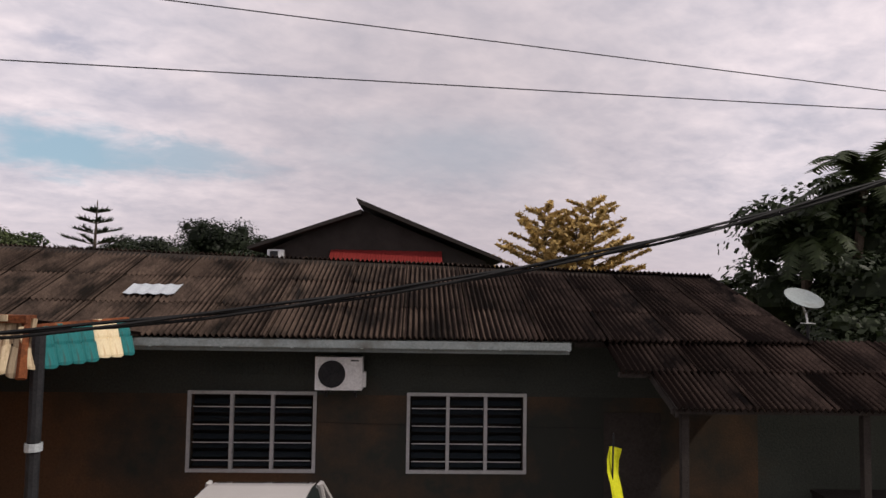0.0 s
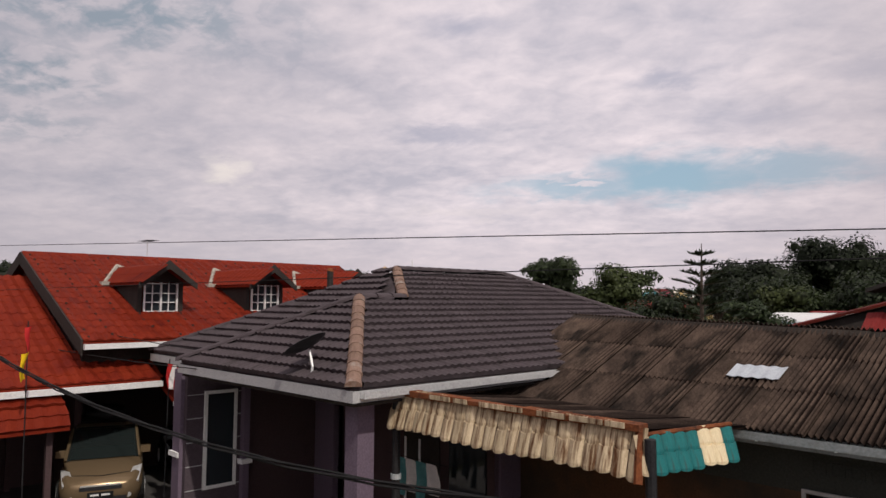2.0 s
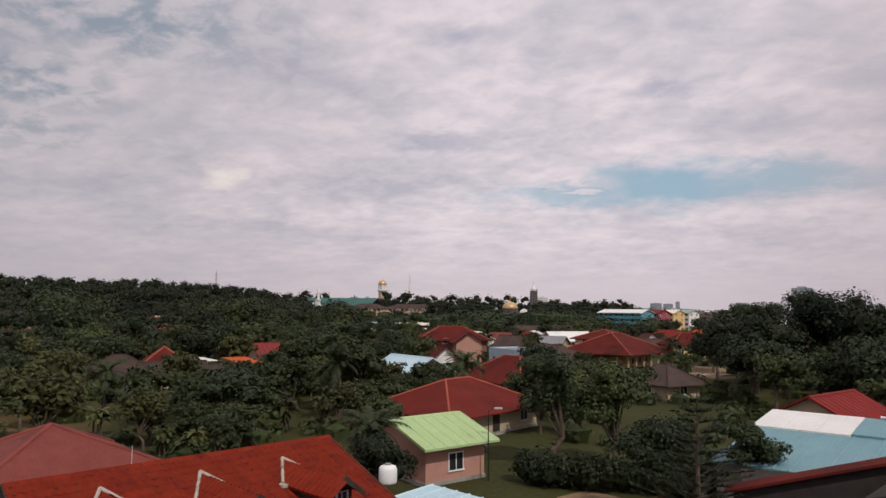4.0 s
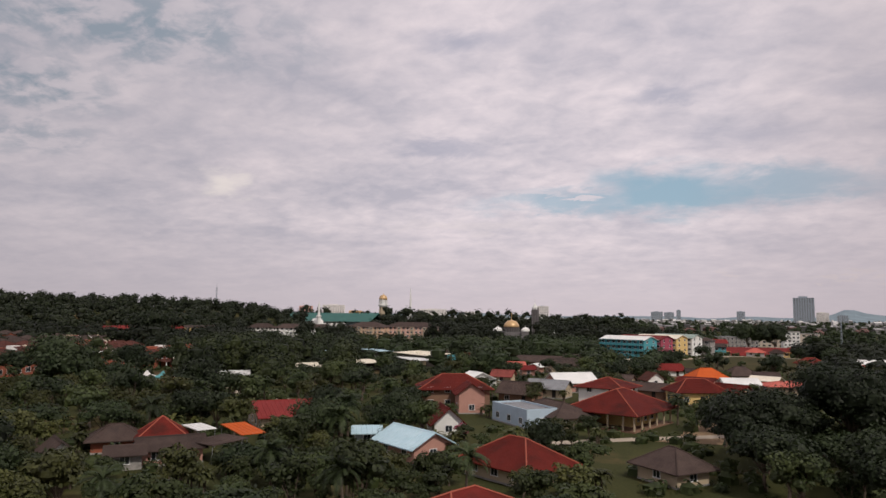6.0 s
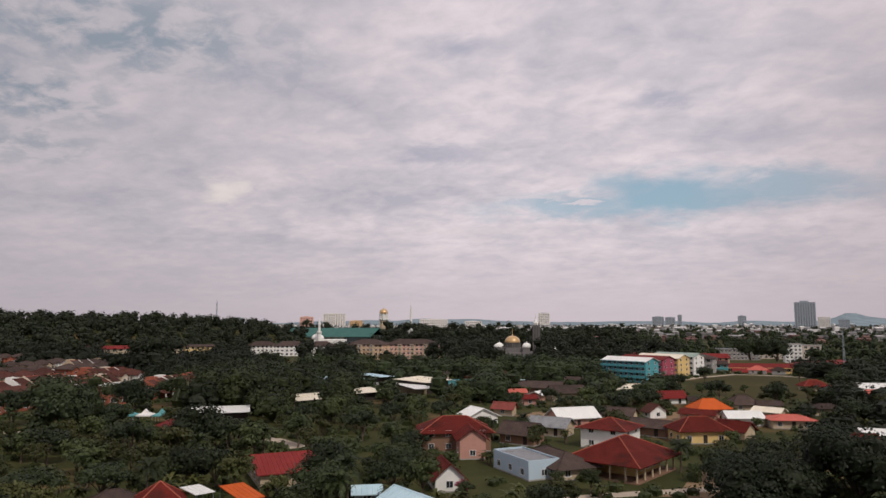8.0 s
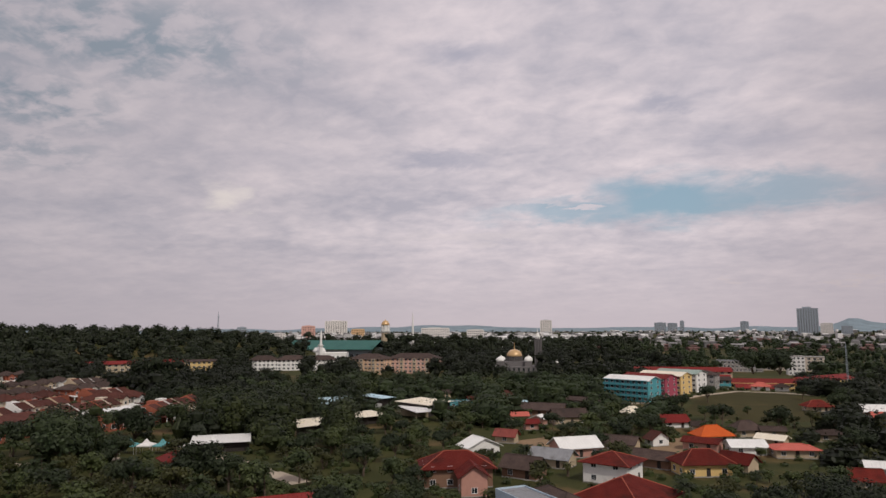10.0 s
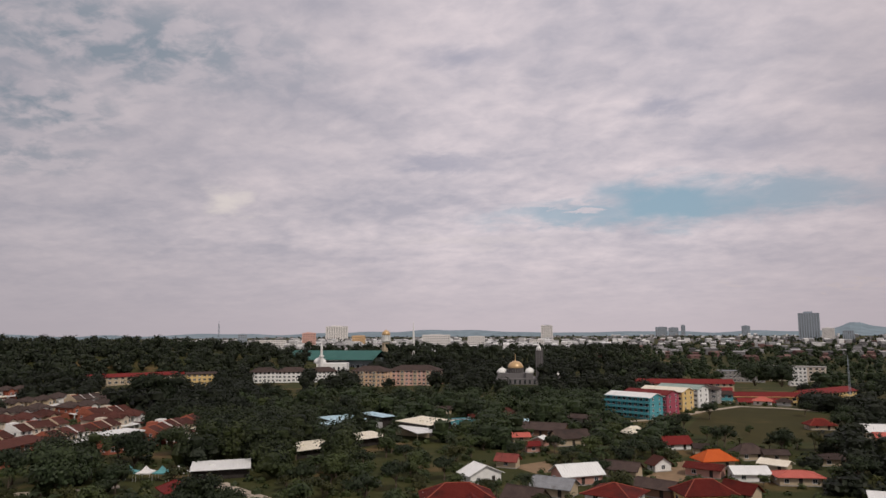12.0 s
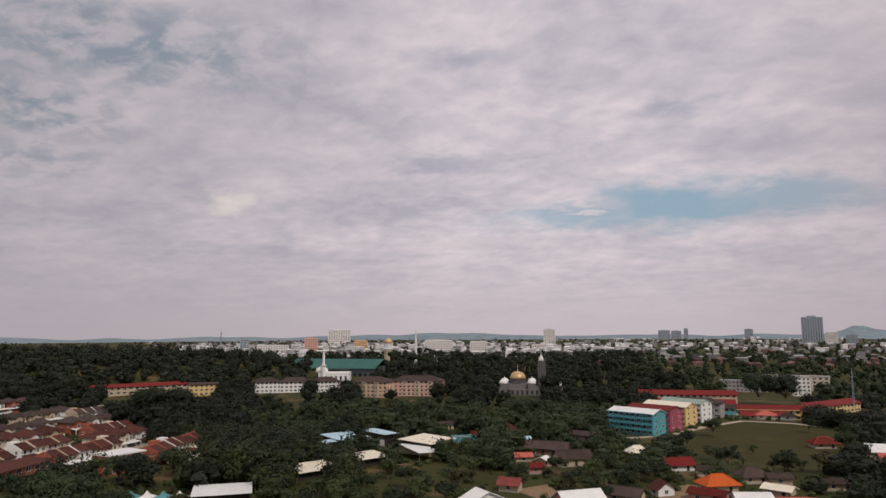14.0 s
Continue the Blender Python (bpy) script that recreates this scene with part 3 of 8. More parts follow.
def brown_house():
    p0, q0 = -2.0, 14.5
    o = thing("corrugated_house", street(p0, q0), "low tan house with mossy brown corrugated cement roof", "house")
    X, Y = (lambda p: p - p0), (lambda q: q - q0)
    wall_label = "stained tan plaster front wall, darkened in its colour for eave shade"
    holes = [(-3.63, -1.77), (-0.28, 1.48)]
    zs, zt, f0, f1 = 1.2, 2.33, 11.8, 11.95
    edges = [-9.1] + [e for h in holes for e in h] + [5.2]
    for a, b in zip(edges[::2], edges[1::2]):
        part("wall", Build().box(X(a), Y(f0), 0, X(b), Y(f1), zt), tan_paint, o, wall_label)
        part("upper_wall", Build().box(X(a), Y(f0), zt, X(b), Y(f1), 3.45), shaded_wall_paint, o, "dark upper wall, eave shade put into its colour")
    for a, b in holes:
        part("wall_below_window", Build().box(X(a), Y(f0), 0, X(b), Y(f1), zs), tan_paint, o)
        part("wall_above_window", Build().box(X(a), Y(f0), zt, X(b), Y(f1), 3.45), shaded_wall_paint, o)
    for a, b in ((-9.1, -8.95), (5.05, 5.2)):
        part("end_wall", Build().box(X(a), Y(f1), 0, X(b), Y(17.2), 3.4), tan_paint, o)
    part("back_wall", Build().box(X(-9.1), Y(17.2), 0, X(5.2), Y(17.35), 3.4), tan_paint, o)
    for x in (-9.1, 5.05):
        part("gable", Build().prism([(X(x), Y(11.9), 3.405), (X(x), Y(17.1), 3.405), (X(x), Y(14.5), 4.5 if x < 0 else 4.1)], (0, 0, 0), (0.15, 0, 0)), shaded_wall_paint, o)
    part("floor_slab", Build().box(X(-8.9), Y(11.95), 0.0, X(5), Y(17.1), 0.1), concrete, o)
    # window frames with louvre blades
    for a, b in holes:
        win = part("window", Build().box(X(a), Y(11.76), zs - 0.05, X(b), Y(11.80), zs).box(X(a) - 0.05, Y(11.76), zt, X(b) + 0.05, Y(11.80), zt + 0.05)
                   .box(X(a) - 0.05, Y(11.76), zs - 0.05, X(a), Y(11.80), zt).box(X(b), Y(11.76), zs - 0.05, X(b) + 0.05, Y(11.80), zt), grey_trim, o, "white framed three-bay louvre window")
        for k in (1, 2):
            x = a + (b - a) * k / 3
            part("mullion", Build().box(X(x) - 0.025, Y(11.765), zs, X(x) + 0.025, Y(11.85), zt), grey_trim, win)
        for bay in range(3):
            xa, xb = a + (b - a) * bay / 3 + 0.03, a + (b - a) * (bay + 1) / 3 - 0.03
            for j in range(8):
                z = zs + 0.07 + j * (zt - zs - 0.05) / 8
                lv = Build().box(X(xa), -0.055, -0.003, X(xb), 0.055, 0.003, pose(0, Y(11.86), z, 38, 0, 0))
                part("louvre", lv, dark_glass, win)
                if j % 2 == 0:
                    part("grille_bar", Build().box(X(xa), Y(11.79), z + 0.05, X(xb), Y(11.80), z + 0.062), aluminium, win)
        # vent blocks over the window
        for k in range(7):
            x = a + 0.1 + k * 0.24
            v = Build().box(X(x), Y(11.785), 2.62, X(x) + 0.18, Y(11.80), 2.64).box(X(x), Y(11.785), 2.78, X(x) + 0.18, Y(11.80), 2.80)
            v.box(X(x), Y(11.785), 2.64, X(x) + 0.02, Y(11.80), 2.78).box(X(x) + 0.16, Y(11.785), 2.64, X(x) + 0.18, Y(11.80), 2.78)
            part("vent_block", v, shaded_wall_paint, o)
    # added dark sheets stand in for the shaded room and open doorway
    part("curtain_wall", Build().box(X(-5.0), Y(12.6), 0.1, X(3), Y(12.65), 3.0), dark_timber, o, "added dark sheet in place of the shade in the room")
    part("doorway", Build().box(X(2.75), Y(11.785), 0.04, X(3.65), Y(11.799), 2.1), dark_timber, o, "dark panel in place of the shade in an open doorway")
    # roof: three courses of sheets, each lapped over the one below
    q_e, z_e, q_r, z_r = 11.05, 3.27, 14.5, 4.66
    run = math.hypot(q_r - q_e, z_r - z_e)
    sw, rows = 1.0, 3
    sl = run / rows
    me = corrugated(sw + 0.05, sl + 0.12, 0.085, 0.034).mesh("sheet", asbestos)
    rise = lambda p: 4.66 - (p + 9.4) * 0.028  # noqa: E731  the ridge sags towards the porch
    up = Vector((0, q_r - q_e, rise(-4.9) - z_e)).normalized()
    nz = Vector((0, -up.z, up.y))
    r = random.Random(3)
    for j in range(rows):
        for i in range(15):
            up_i = Vector((0, q_r - q_e, rise(-8.9 + i) - z_e)).normalized()
            tilt = -0.028 * (j + 0.5) / rows
            s = Vector((X(-9.4 + i * sw), Y(q_e), z_e)) + up_i * (j * sl - 0.06) + nz * (0.016 * (j + 1) + 0.004 * (i % 2) + r.uniform(0, 0.008)) - Vector((0, 0, tilt * 0.5))
            piece("sheet", me, o, basis(s, (1, r.uniform(-0.006, 0.006), tilt), up_i))
            s2 = Vector((X(-9.4 + i * sw) + sw, Y(2 * q_r - q_e), z_e)) + Vector((0, -up_i.y, up_i.z)) * (j * sl - 0.06) + Vector((0, up.z, up.y)) * (0.016 * (j + 1) + 0.004 * (i % 2))
            piece("sheet", me, o, basis(s2, (-1, 0, -tilt), (0, -up_i.y, up_i.z)))
    part("roof_deck", Build().prism([(0, Y(q_e + 0.15), z_e - 0.03), (0, Y(2 * q_r - q_e - 0.15), z_e - 0.03), (0, Y(q_r), 4.17)], (X(-9.2), 0, 0), (X(5.2), 0, 0)), dark_timber, o, "dark timber roof frame")
    for i in range(15):
        x = X(-9.4 + i)
        cap = Build()
        cap.prism([(0, Y(q_r - 0.22), z_r - 0.03), (0, Y(q_r - 0.1), z_r + 0.06), (0, Y(q_r + 0.1), z_r + 0.06), (0, Y(q_r + 0.22), z_r - 0.03), (0, Y(q_r), z_r + 0.02)], (x, 0, rise(-9.4 + i) - z_r), (x + 1.02, 0, rise(-8.4 + i) - z_r + 0.006 * (i % 2)))
        part("ridge_cap", cap, dark_cap, o)
    # gutter and fascia
    part("fascia", Build().box(X(-9.3), Y(q_e + 0.05), z_e - 0.22, X(2.05), Y(q_e + 0.075), z_e - 0.03), gutter_paint, o, "grey-green painted fascia board")
    g = Build()
    prof = [(0, Y(q_e - 0.07), z_e - 0.04), (0, Y(q_e - 0.07), z_e - 0.15), (0, Y(q_e + 0.046), z_e - 0.15), (0, Y(q_e + 0.046), z_e - 0.135), (0, Y(q_e - 0.055), z_e - 0.135), (0, Y(q_e - 0.055), z_e - 0.04)]
    g.prism(prof, (X(-4.3), 0, 0), (X(2.05), 0, 0))
    gut = part("gutter", g, gutter_paint, o, "pale grey metal gutter")
    for k in range(7):
        x = X(-4.0 + k)
        part("bracket", Build().box(x, Y(q_e - 0.085), z_e - 0.16, x + 0.03, Y(q_e + 0.05), z_e - 0.151), zinc, gut)
    # the flat repair sheet in the roof
    pm = corrugated(0.82, 0.46, 0.205, 0.010, 6).mesh("repair_sheet", zinc)
    s = Vector((X(-4.97), Y(12.38), z_e)) + Vector((0, 0, (12.38 - q_e) * up.z / up.y)) + nz * 0.09
    tagged(piece("repair_sheet", pm, o, basis(s, (1, 0, 0), up)), "bluish zinc sheet patching the roof")
    part("porch_back_wall", Build().box(X(5.2), Y(11.8), 0.04, X(11.8), Y(11.95), 3.0), shaded_wall_paint, o, "wall at the back of the porch, shade put into its colour")
    part("porch_end_wall", Build().box(X(11.65), Y(9.6), 0.04, X(11.8), Y(11.79), 2.4), shaded_wall_paint, o)
    part("porch_shelf", Build().box(X(6.0), Y(11.3), .9, X(8.4), Y(11.75), .95).box(X(6.0), Y(11.35), .05, X(6.06), Y(11.7), .9).box(X(8.34), Y(11.35), .05, X(8.4), Y(11.7), .9), dark_timber, o)
    # lean-to over the side porch
    top, low = (1.75, 11.15, 3.24), (2.35, 9.4, 2.58)
    lup = Vector((0, top[1] - low[1], top[2] - low[2]))
    ll = lup.length / 2
    lup.normalize()
    ln = Vector((0, -lup.z, lup.y))
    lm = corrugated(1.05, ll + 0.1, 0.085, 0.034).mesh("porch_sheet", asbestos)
    for j in range(2):
        for i in range(9):
            s = Vector((X(2.96 - 0.42 * j + i * 1.0), Y(low[1]), low[2])) + lup * (j * ll - 0.04) + ln * (0.02 * j + 0.004 * (i % 2))
            piece("porch_sheet", lm, o, basis(s, (1, r.uniform(-0.01, 0.01), 0), lup))
    for j in range(3):
        c = Vector((0, Y(low[1]), low[2])) + lup * (j * ll + 0.05)
        part("purlin", Build().box(X(2.95 - .4 * j), c.y - 0.03, c.z - 0.1, X(11.6), c.y + 0.03, c.z - 0.03), dark_timber, o)
    for x in (3.1, 5.4, 8.1, 11.0):
        part("post", Build().box(X(x), Y(9.5), 0.04, X(x) + 0.09, Y(9.59), 2.52), dark_timber, o)
    part("verge_board", Build().prism([(0, Y(low[1]), low[2] - 0.12), (0, Y(low[1]), low[2] - 0.02), (0, Y(top[1]), top[2] - 0.04), (0, Y(top[1]), top[2] - 0.16)], (X(2.98), 0, 0), (X(3.02), 0, 0)), dark_timber, o)
    return o


def air_conditioner():
    o = thing("air_conditioner", street(-1.35, 11.8), "white outdoor air conditioner unit fixed to the tan wall", "air conditioner")
    b = Build().box(-0.35, -0.42, 2.46, 0.35, -0.14, 2.95)
    part("casing", b, white_trim, o)
    part("fan_grille", Build().lathe([(0.0, 0), (0.20, 0), (0.20, 0.012), (0.0, 0.012)], 24, (0, 0, 0)).mesh("fan_grille", dark_metal), None, o, "round dark fan opening").matrix_local = pose(-0.1, -0.421, 2.70, 90, 0, 0)
    for k in range(5):
        part("grille_ring", Build().tube([(0.04 * (k + 1) * math.cos(a), 0, 0.04 * (k + 1) * math.sin(a)) for a in (i * math.pi / 10 for i in range(21))], 0.003, 4), dark_metal, o).matrix_local = pose(-0.1, -0.44, 2.70)
    part("side_cover", Build().box(0.35, -0.36, 2.5, 0.40, -0.2, 2.72), white_trim, o)
    for x in (-0.25, 0.2):
        part("bracket", Build().box(x, -0.42, 2.42, x + 0.04, 0.0, 2.46).box(x, -0.05, 2.3, x + 0.04, 0.0, 2.42), dark_metal, o)
    part("badge", Build().box(0.18, -0.425, 2.89, 0.30, -0.42, 2.91), dark_metal, o)


def awning():
    p0, q0 = -6.3, 9.0
    o = thing("awning", street(p0, q0), "rusty cream tile-profile awning with a teal end on a steel post", "awning")
    X, Y = (lambda p: p - p0), (lambda q: q - q0)
    r = random.Random(5)

    def scallop(w):
        """A pressed tile-profile strip: two rows of rolls with scalloped ends."""
        b = Build()
        rows = [(0.0, 0.0), (0.05, 0.012), (0.30, 0.012), (0.305, -0.010), (0.36, 0.0), (0.62, 0.0)]
        n = 8
        for j, (y, l) in enumerate(rows):
            for i in range(n + 1):
                u = i / n
                h = 0.035 * abs(math.sin(math.pi * u)) ** 0.7
                dip = 0.035 * (abs(2 * u - 1) ** 2) if j in (0, 2, 3) else 0
                b.v.append((u * w, y + dip, h + l))
        for j in range(len(rows) - 1):
            for i in range(n):
                a = j * (n + 1) + i
                b.f.append((a, a + 1, a + n + 2, a + n + 1))
        return b
    me = scallop(0.20).mesh("roll_strip", cream_sheet)
    # front skirt: slopes from its top rail down and out
    lo, hi = Vector((0, Y(8.08), 3.04)), Vector((0, Y(8.25), 3.60))
    for i in range(22):
        s = lo + Vector((X(-8.5 + i * 0.20), 0, r.uniform(-0.012, 0.012) + 0.02 * math.sin(i * 0.5)))
        piece("roll_strip", me, o, basis(s, (1, 0, 0), hi - lo))
    # right return
    a, c = Vector((X(-4.1), Y(8.08), 3.08)), Vector((X(-3.6), Y(9.45), 3.14))
    rise = Vector((-0.12, 0.10, 0.52))
    for i, m in enumerate([cream_sheet, teal_sheet, teal_sheet, teal_sheet, teal_sheet, ivory_sheet, ivory_sheet, teal_sheet]):
        b = scallop(0.20)
        b.v = [(x, y * .74, z) for x, y, z in b.v]
        s = a + (c - a) * (i / 8) + Vector((0, 0, r.uniform(-0.01, 0.015)))
        piece("roll_strip", b.mesh("roll_strip", m), o, basis(s, c - a, rise))
    # corner hip, top rail, flat top behind
    part("hip_flashing", Build().tube([(X(-4.12), Y(8.04), 3.02), (X(-4.2), Y(8.25), 3.61)], 0.05, 6), rusty, o, "torn rusty hip flashing")
    for i in range(13):
        x = X(-8.65) + i * 0.345
        part("top_flashing", Build().box(x, Y(8.16), 3.57 + r.uniform(-0.012, 0.012), x + 0.342, Y(8.36), 3.64 + r.uniform(-0.01, 0.02)), rusty, o, "flaking rusted flashing")
    for i in range(7):
        part("flashing_remnant", Build().box(X(-7.6 + i * 0.5), Y(8.14), 3.585, X(-7.6 + i * 0.5) + r.uniform(0.25, 0.5), Y(8.157), 3.65), cream_sheet, o)
    part("return_flashing", Build().tube([(X(-4.2), Y(8.2), 3.52), (X(-3.70), Y(9.5), 3.56)], 0.03, 6), rusty, o)
    tm = corrugated(0.92, 2.85, 0.085, 0.026).mesh("top_sheet", asbestos)
    for i in range(5):
        piece("top_sheet", tm, o, basis((X(-8.6 + i * 0.89), Y(8.28), 3.57 + 0.004 * (i % 2)), (1, 0, 0), (0, 2.85, -0.30)))
    for p, q in ((-4.05, 8.2), (-8.4, 8.2)):
        post = part("post", Build().tube([(X(p), Y(q), 0.04), (X(p), Y(q), 3.5)], 0.065, 10), dark_metal, o, "dark steel post")
        part("collar", Build().tube([(X(p), Y(q), 2.28), (X(p), Y(q), 2.36)], 0.085, 10), zinc, post)
    for q, z in ((8.3, 3.38), (10.7, 3.12)):
        part("beam", Build().box(X(-8.6), Y(q), z, X(-4.35), Y(q) + 0.08, z + .12), dark_timber, o)
    return o


# ---- the grey tiled house ----
def hip_caps(parent, a, b, material, step=0.36, rad=0.13):
    a, b = Vector(a), Vector(b)
    n = max(1, round((b - a).length / step))
    d = (b - a).normalized()
    s = d.cross(Vector((0, 0, 1))).normalized()
    u = s.cross(d)
    me = Build()
    k = 6
    for y, rr in ((0, rad), (step * 1.08, rad * 0.86)):
        me.v += [(rr * math.cos(math.pi * i / k), y, rr * 0.75 * math.sin(math.pi * i / k)) for i in range(k + 1)]
    me.f = [(i + 1, i, k + 1 + i, k + 2 + i) for i in range(k)] + [tuple(range(k + 1))]
    mm = me.mesh("hip_cap", material)
    for i in range(n):
        piece("hip_cap", mm, parent, basis(a + d * i * (b - a).length / n + u * 0.05, s, d) @ pose(0, 0, 0))


def grey_house():
    p0, q0 = -12.6, 13.5
    o = thing("tiled_house", street(p0, q0), "lilac bungalow with grey concrete tile hipped roof and porch posts", "house")
    X, Y = (lambda p: p - p0), (lambda q: q - q0)
    V = lambda p, q, z: (X(p), Y(q), z)  # noqa: E731
    ze, tb = 3.74, roof_tile(0.17, 0.285, 0.030, 0.072)
    tm = tb.mesh("roof_tile", grey_tile)
    # main hip roof
    pl, pr, qf, qb, rz, r0, r1, pc = -17.3, -8.2, 7.9, 20.2, 5.74, 11.85, 15.7, -12.7
    near = V(-9, 8, 4)
    tiled(o, [V(pr, 7.2, ze), V(pr, qb, ze), V(pc, r1, rz), V(pc, r0, rz), V(-11.15, 10.68, 5.05), V(-11.15, 9.55, 5.05)], tm, tb, grey_tile, near, 0.17, 0.285, 260)
    tiled(o, [V(pl, qf, ze), V(-12, qf, ze), V(-11.6, 10.4, 5.1), V(pc, r0, rz)], tm, tb, grey_tile, near, 0.17, 0.285, 0)
    tiled(o, [V(pl, qb, ze), V(pl, qf, ze), V(pc, r0, rz), V(pc, r1, rz)], tm, tb, grey_tile, near, 0.17, 0.285, 0)
    tiled(o, [V(pr, qb, ze), V(pl, qb, ze), V(pc, r1, rz)], tm, tb, grey_tile, near, 0.17, 0.285, 0)
    # porch hip in front
    fl, fr, ff, lp = -14.1, -8.2, 7.2, (-11.15, 9.55, 5.05)
    tiled(o, [V(fl, ff, ze), V(fr, ff, ze), V(*lp)], tm, tb, grey_tile, near, 0.17, 0.285, 120)
    tiled(o, [V(fl, 11.5, ze), V(fl, ff, ze), V(*lp), V(-11.2, 10.7, 5.05)], tm, tb, grey_tile, near, 0.17, 0.285, 0)
    deck = Build()
    deck.poly(V(pr, 7.2, ze - .01), V(pr, qb, ze - .01), V(pc, r1, rz - .01), V(pc, r0, rz - .01), V(-11.15, 10.68, 5.04), V(-11.15, 9.55, 5.04))
    deck.poly(V(pl, qf, ze - .01), V(pr - 0.05, qf, ze - .01), V(pc, r0, rz - .01)).poly(V(pl, qb, ze - .01), V(pl, qf, ze - .01), V(pc, r0, rz - .01), V(pc, r1, rz - .01))
    deck.poly(V(pr, qb, ze - .01), V(pl, qb, ze - .01), V(pc, r1, rz - .01)).poly(V(fl, ff, ze - .01), V(fr, ff, ze - .01), V(lp[0], lp[1], lp[2] - .01))
    deck.poly(V(fl, 11.5, ze - .01), V(fl, ff, ze - .01), V(lp[0], lp[1], lp[2] - .01), V(-11.2, 10.7, 5.04))
    deck.poly(V(pl, qf, ze - .03), V(pl, qb, ze - .03), V(pr, qb, ze - .03), V(pr, 7.2, ze - .03), V(fl, 7.2, ze - .03), V(fl, qf, ze - .03))
    part("roof_deck", deck, grey_tile, o)
    for a, b in ((V(fr, ff, ze), V(*lp)), (V(fl, ff, ze), V(*lp)), (V(*lp), V(-11.15, 10.75, 5.06)), (V(pl, qf, ze), V(pc, r0, rz)), (V(-11.15, 10.72, 5.06), V(pc, r0, rz)),
                 (V(pc, r0, rz), V(pc, r1, rz)), (V(pr, qb, ze), V(pc, r1, rz)), (V(pl, qb, ze), V(pc, r1, rz))):
        hip_caps(o, a, b, hip_cap if a in (V(fr, ff, ze), V(-11.15, 10.72, 5.06)) else grey_tile)
    # fascias and gutter
    f = [((fl, ff - 0.03, fr + 0.03, ff), "x"), ((pl, qf - 0.03, fl, qf), "x"), ((pr, ff, pr + 0.03, qb), "y"), ((fl - 0.03, ff, fl, qf), "y")]
    for (a, b, c, d), _ in f:
        part("fascia", Build().box(X(a), Y(b), ze - 0.19, X(c), Y(d), ze - 0.02), grey_trim, o, "pale grey painted fascia")
    part("gutter", Build().prism([(X(pr + 0.03), 0, ze - 0.03), (X(pr + 0.03), 0, ze - 0.13), (X(pr + 0.14), 0, ze - 0.13), (X(pr + 0.14), 0, ze - 0.03), (X(pr + 0.125), 0, ze - 0.03), (X(pr + 0.125), 0, ze - 0.115), (X(pr + 0.045), 0, ze - 0.115), (X(pr + 0.045), 0, ze - 0.03)], (0, Y(7.3), 0), (0, Y(qb), 0)), grey_trim, o, "pale gutter")
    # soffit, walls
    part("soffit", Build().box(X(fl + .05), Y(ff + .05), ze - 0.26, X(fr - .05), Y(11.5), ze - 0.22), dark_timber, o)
    w = Build()
    w.box(X(-16.5), Y(10.8), 0.04, X(-13.7), Y(10.95), ze - 0.1).box(X(-16.5), Y(8.5), 0.04, X(-14.65), Y(8.65), ze - 0.1).box(X(-16.5), Y(8.9), 0.04, X(-16.3), Y(19.4), ze - 0.1)
    w.box(X(-9.0), Y(11.2), 0.04, X(-8.85), Y(19.4), ze - 0.1).box(X(-16.5), Y(19.4), 0.04, X(-8.85), Y(19.55), ze - 0.1)
    part("wall", w, lilac_paint, o, "lilac painted wall")
    part("porch_wall", Build().box(X(-13.9), Y(11.2), 0.04, X(-8.9), Y(11.35), ze - 0.1), shaded_mauve, o, "mauve porch wall, deep porch shade put into its colour")
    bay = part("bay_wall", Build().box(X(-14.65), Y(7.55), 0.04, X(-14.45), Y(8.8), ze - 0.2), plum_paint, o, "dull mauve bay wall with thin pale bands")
    part("side_wall", Build().box(X(-14.65), Y(8.95), 0.04, X(-14.47), Y(11.2), ze - 0.2), shaded_mauve, o, "mauve porch side wall, deep porch shade put into its colour")
    bp = part("bay_post", Build().box(X(-14.66), Y(8.8), 0.04, X(-14.30), Y(8.95), ze - 0.2), lilac_paint, o)
    part("post_band", Build().box(X(-14.68), Y(8.74), 1.42, X(-14.24), Y(9.0), 1.52), white_trim, bp)
    part("corner_trim", Build().box(X(-14.66), Y(7.47), 0.04, X(-14.58), Y(7.549), ze - 0.2), lilac_paint, o, "pale lilac corner strip")
    part("corner_pillar", Build().box(X(-15.0), Y(7.5), 0.04, X(-14.652), Y(7.8), ze - 0.2), lilac_paint, o, "pale lilac corner pillar")
    for i in range(6):
        z = 0.5 + i * 0.5
        part("plaster_band", Build().box(X(-14.45), Y(7.56), z, X(-14.435), Y(8.79), z + 0.016), grey_trim, bay)
    a0, a1, b0, b1 = 8.0, 8.62, 1.05, 3.0
    win = part("window", Build().box(X(-14.45), Y(a0 - .07), b0 - .07, X(-14.40), Y(a0), b1 + .07).box(X(-14.45), Y(a1), b0 - .07, X(-14.40), Y(a1 + .07), b1 + .07)
               .box(X(-14.45), Y(a0), b1, X(-14.40), Y(a1), b1 + .07).box(X(-14.45), Y(a0), b0 - .07, X(-14.40), Y(a1), b0), white_trim, o, "tall narrow window with white surround")
    part("pane", Build().box(X(-14.45), Y(a0), b0, X(-14.425), Y(a1), b1), dark_glass, win)
    for p, q in ((-8.75, 7.75),):
        post = part("post", Build().box(X(p) - 0.16, Y(q) - 0.16, 0.04, X(p) + 0.16, Y(q) + 0.16, ze - 0.25), lilac_paint, o, "square lilac porch post")
        part("post_band", Build().box(X(p) - 0.22, Y(q) - 0.22, 1.42, X(p) + 0.22, Y(q) + 0.22, 1.52), white_trim, post, "white moulded band")
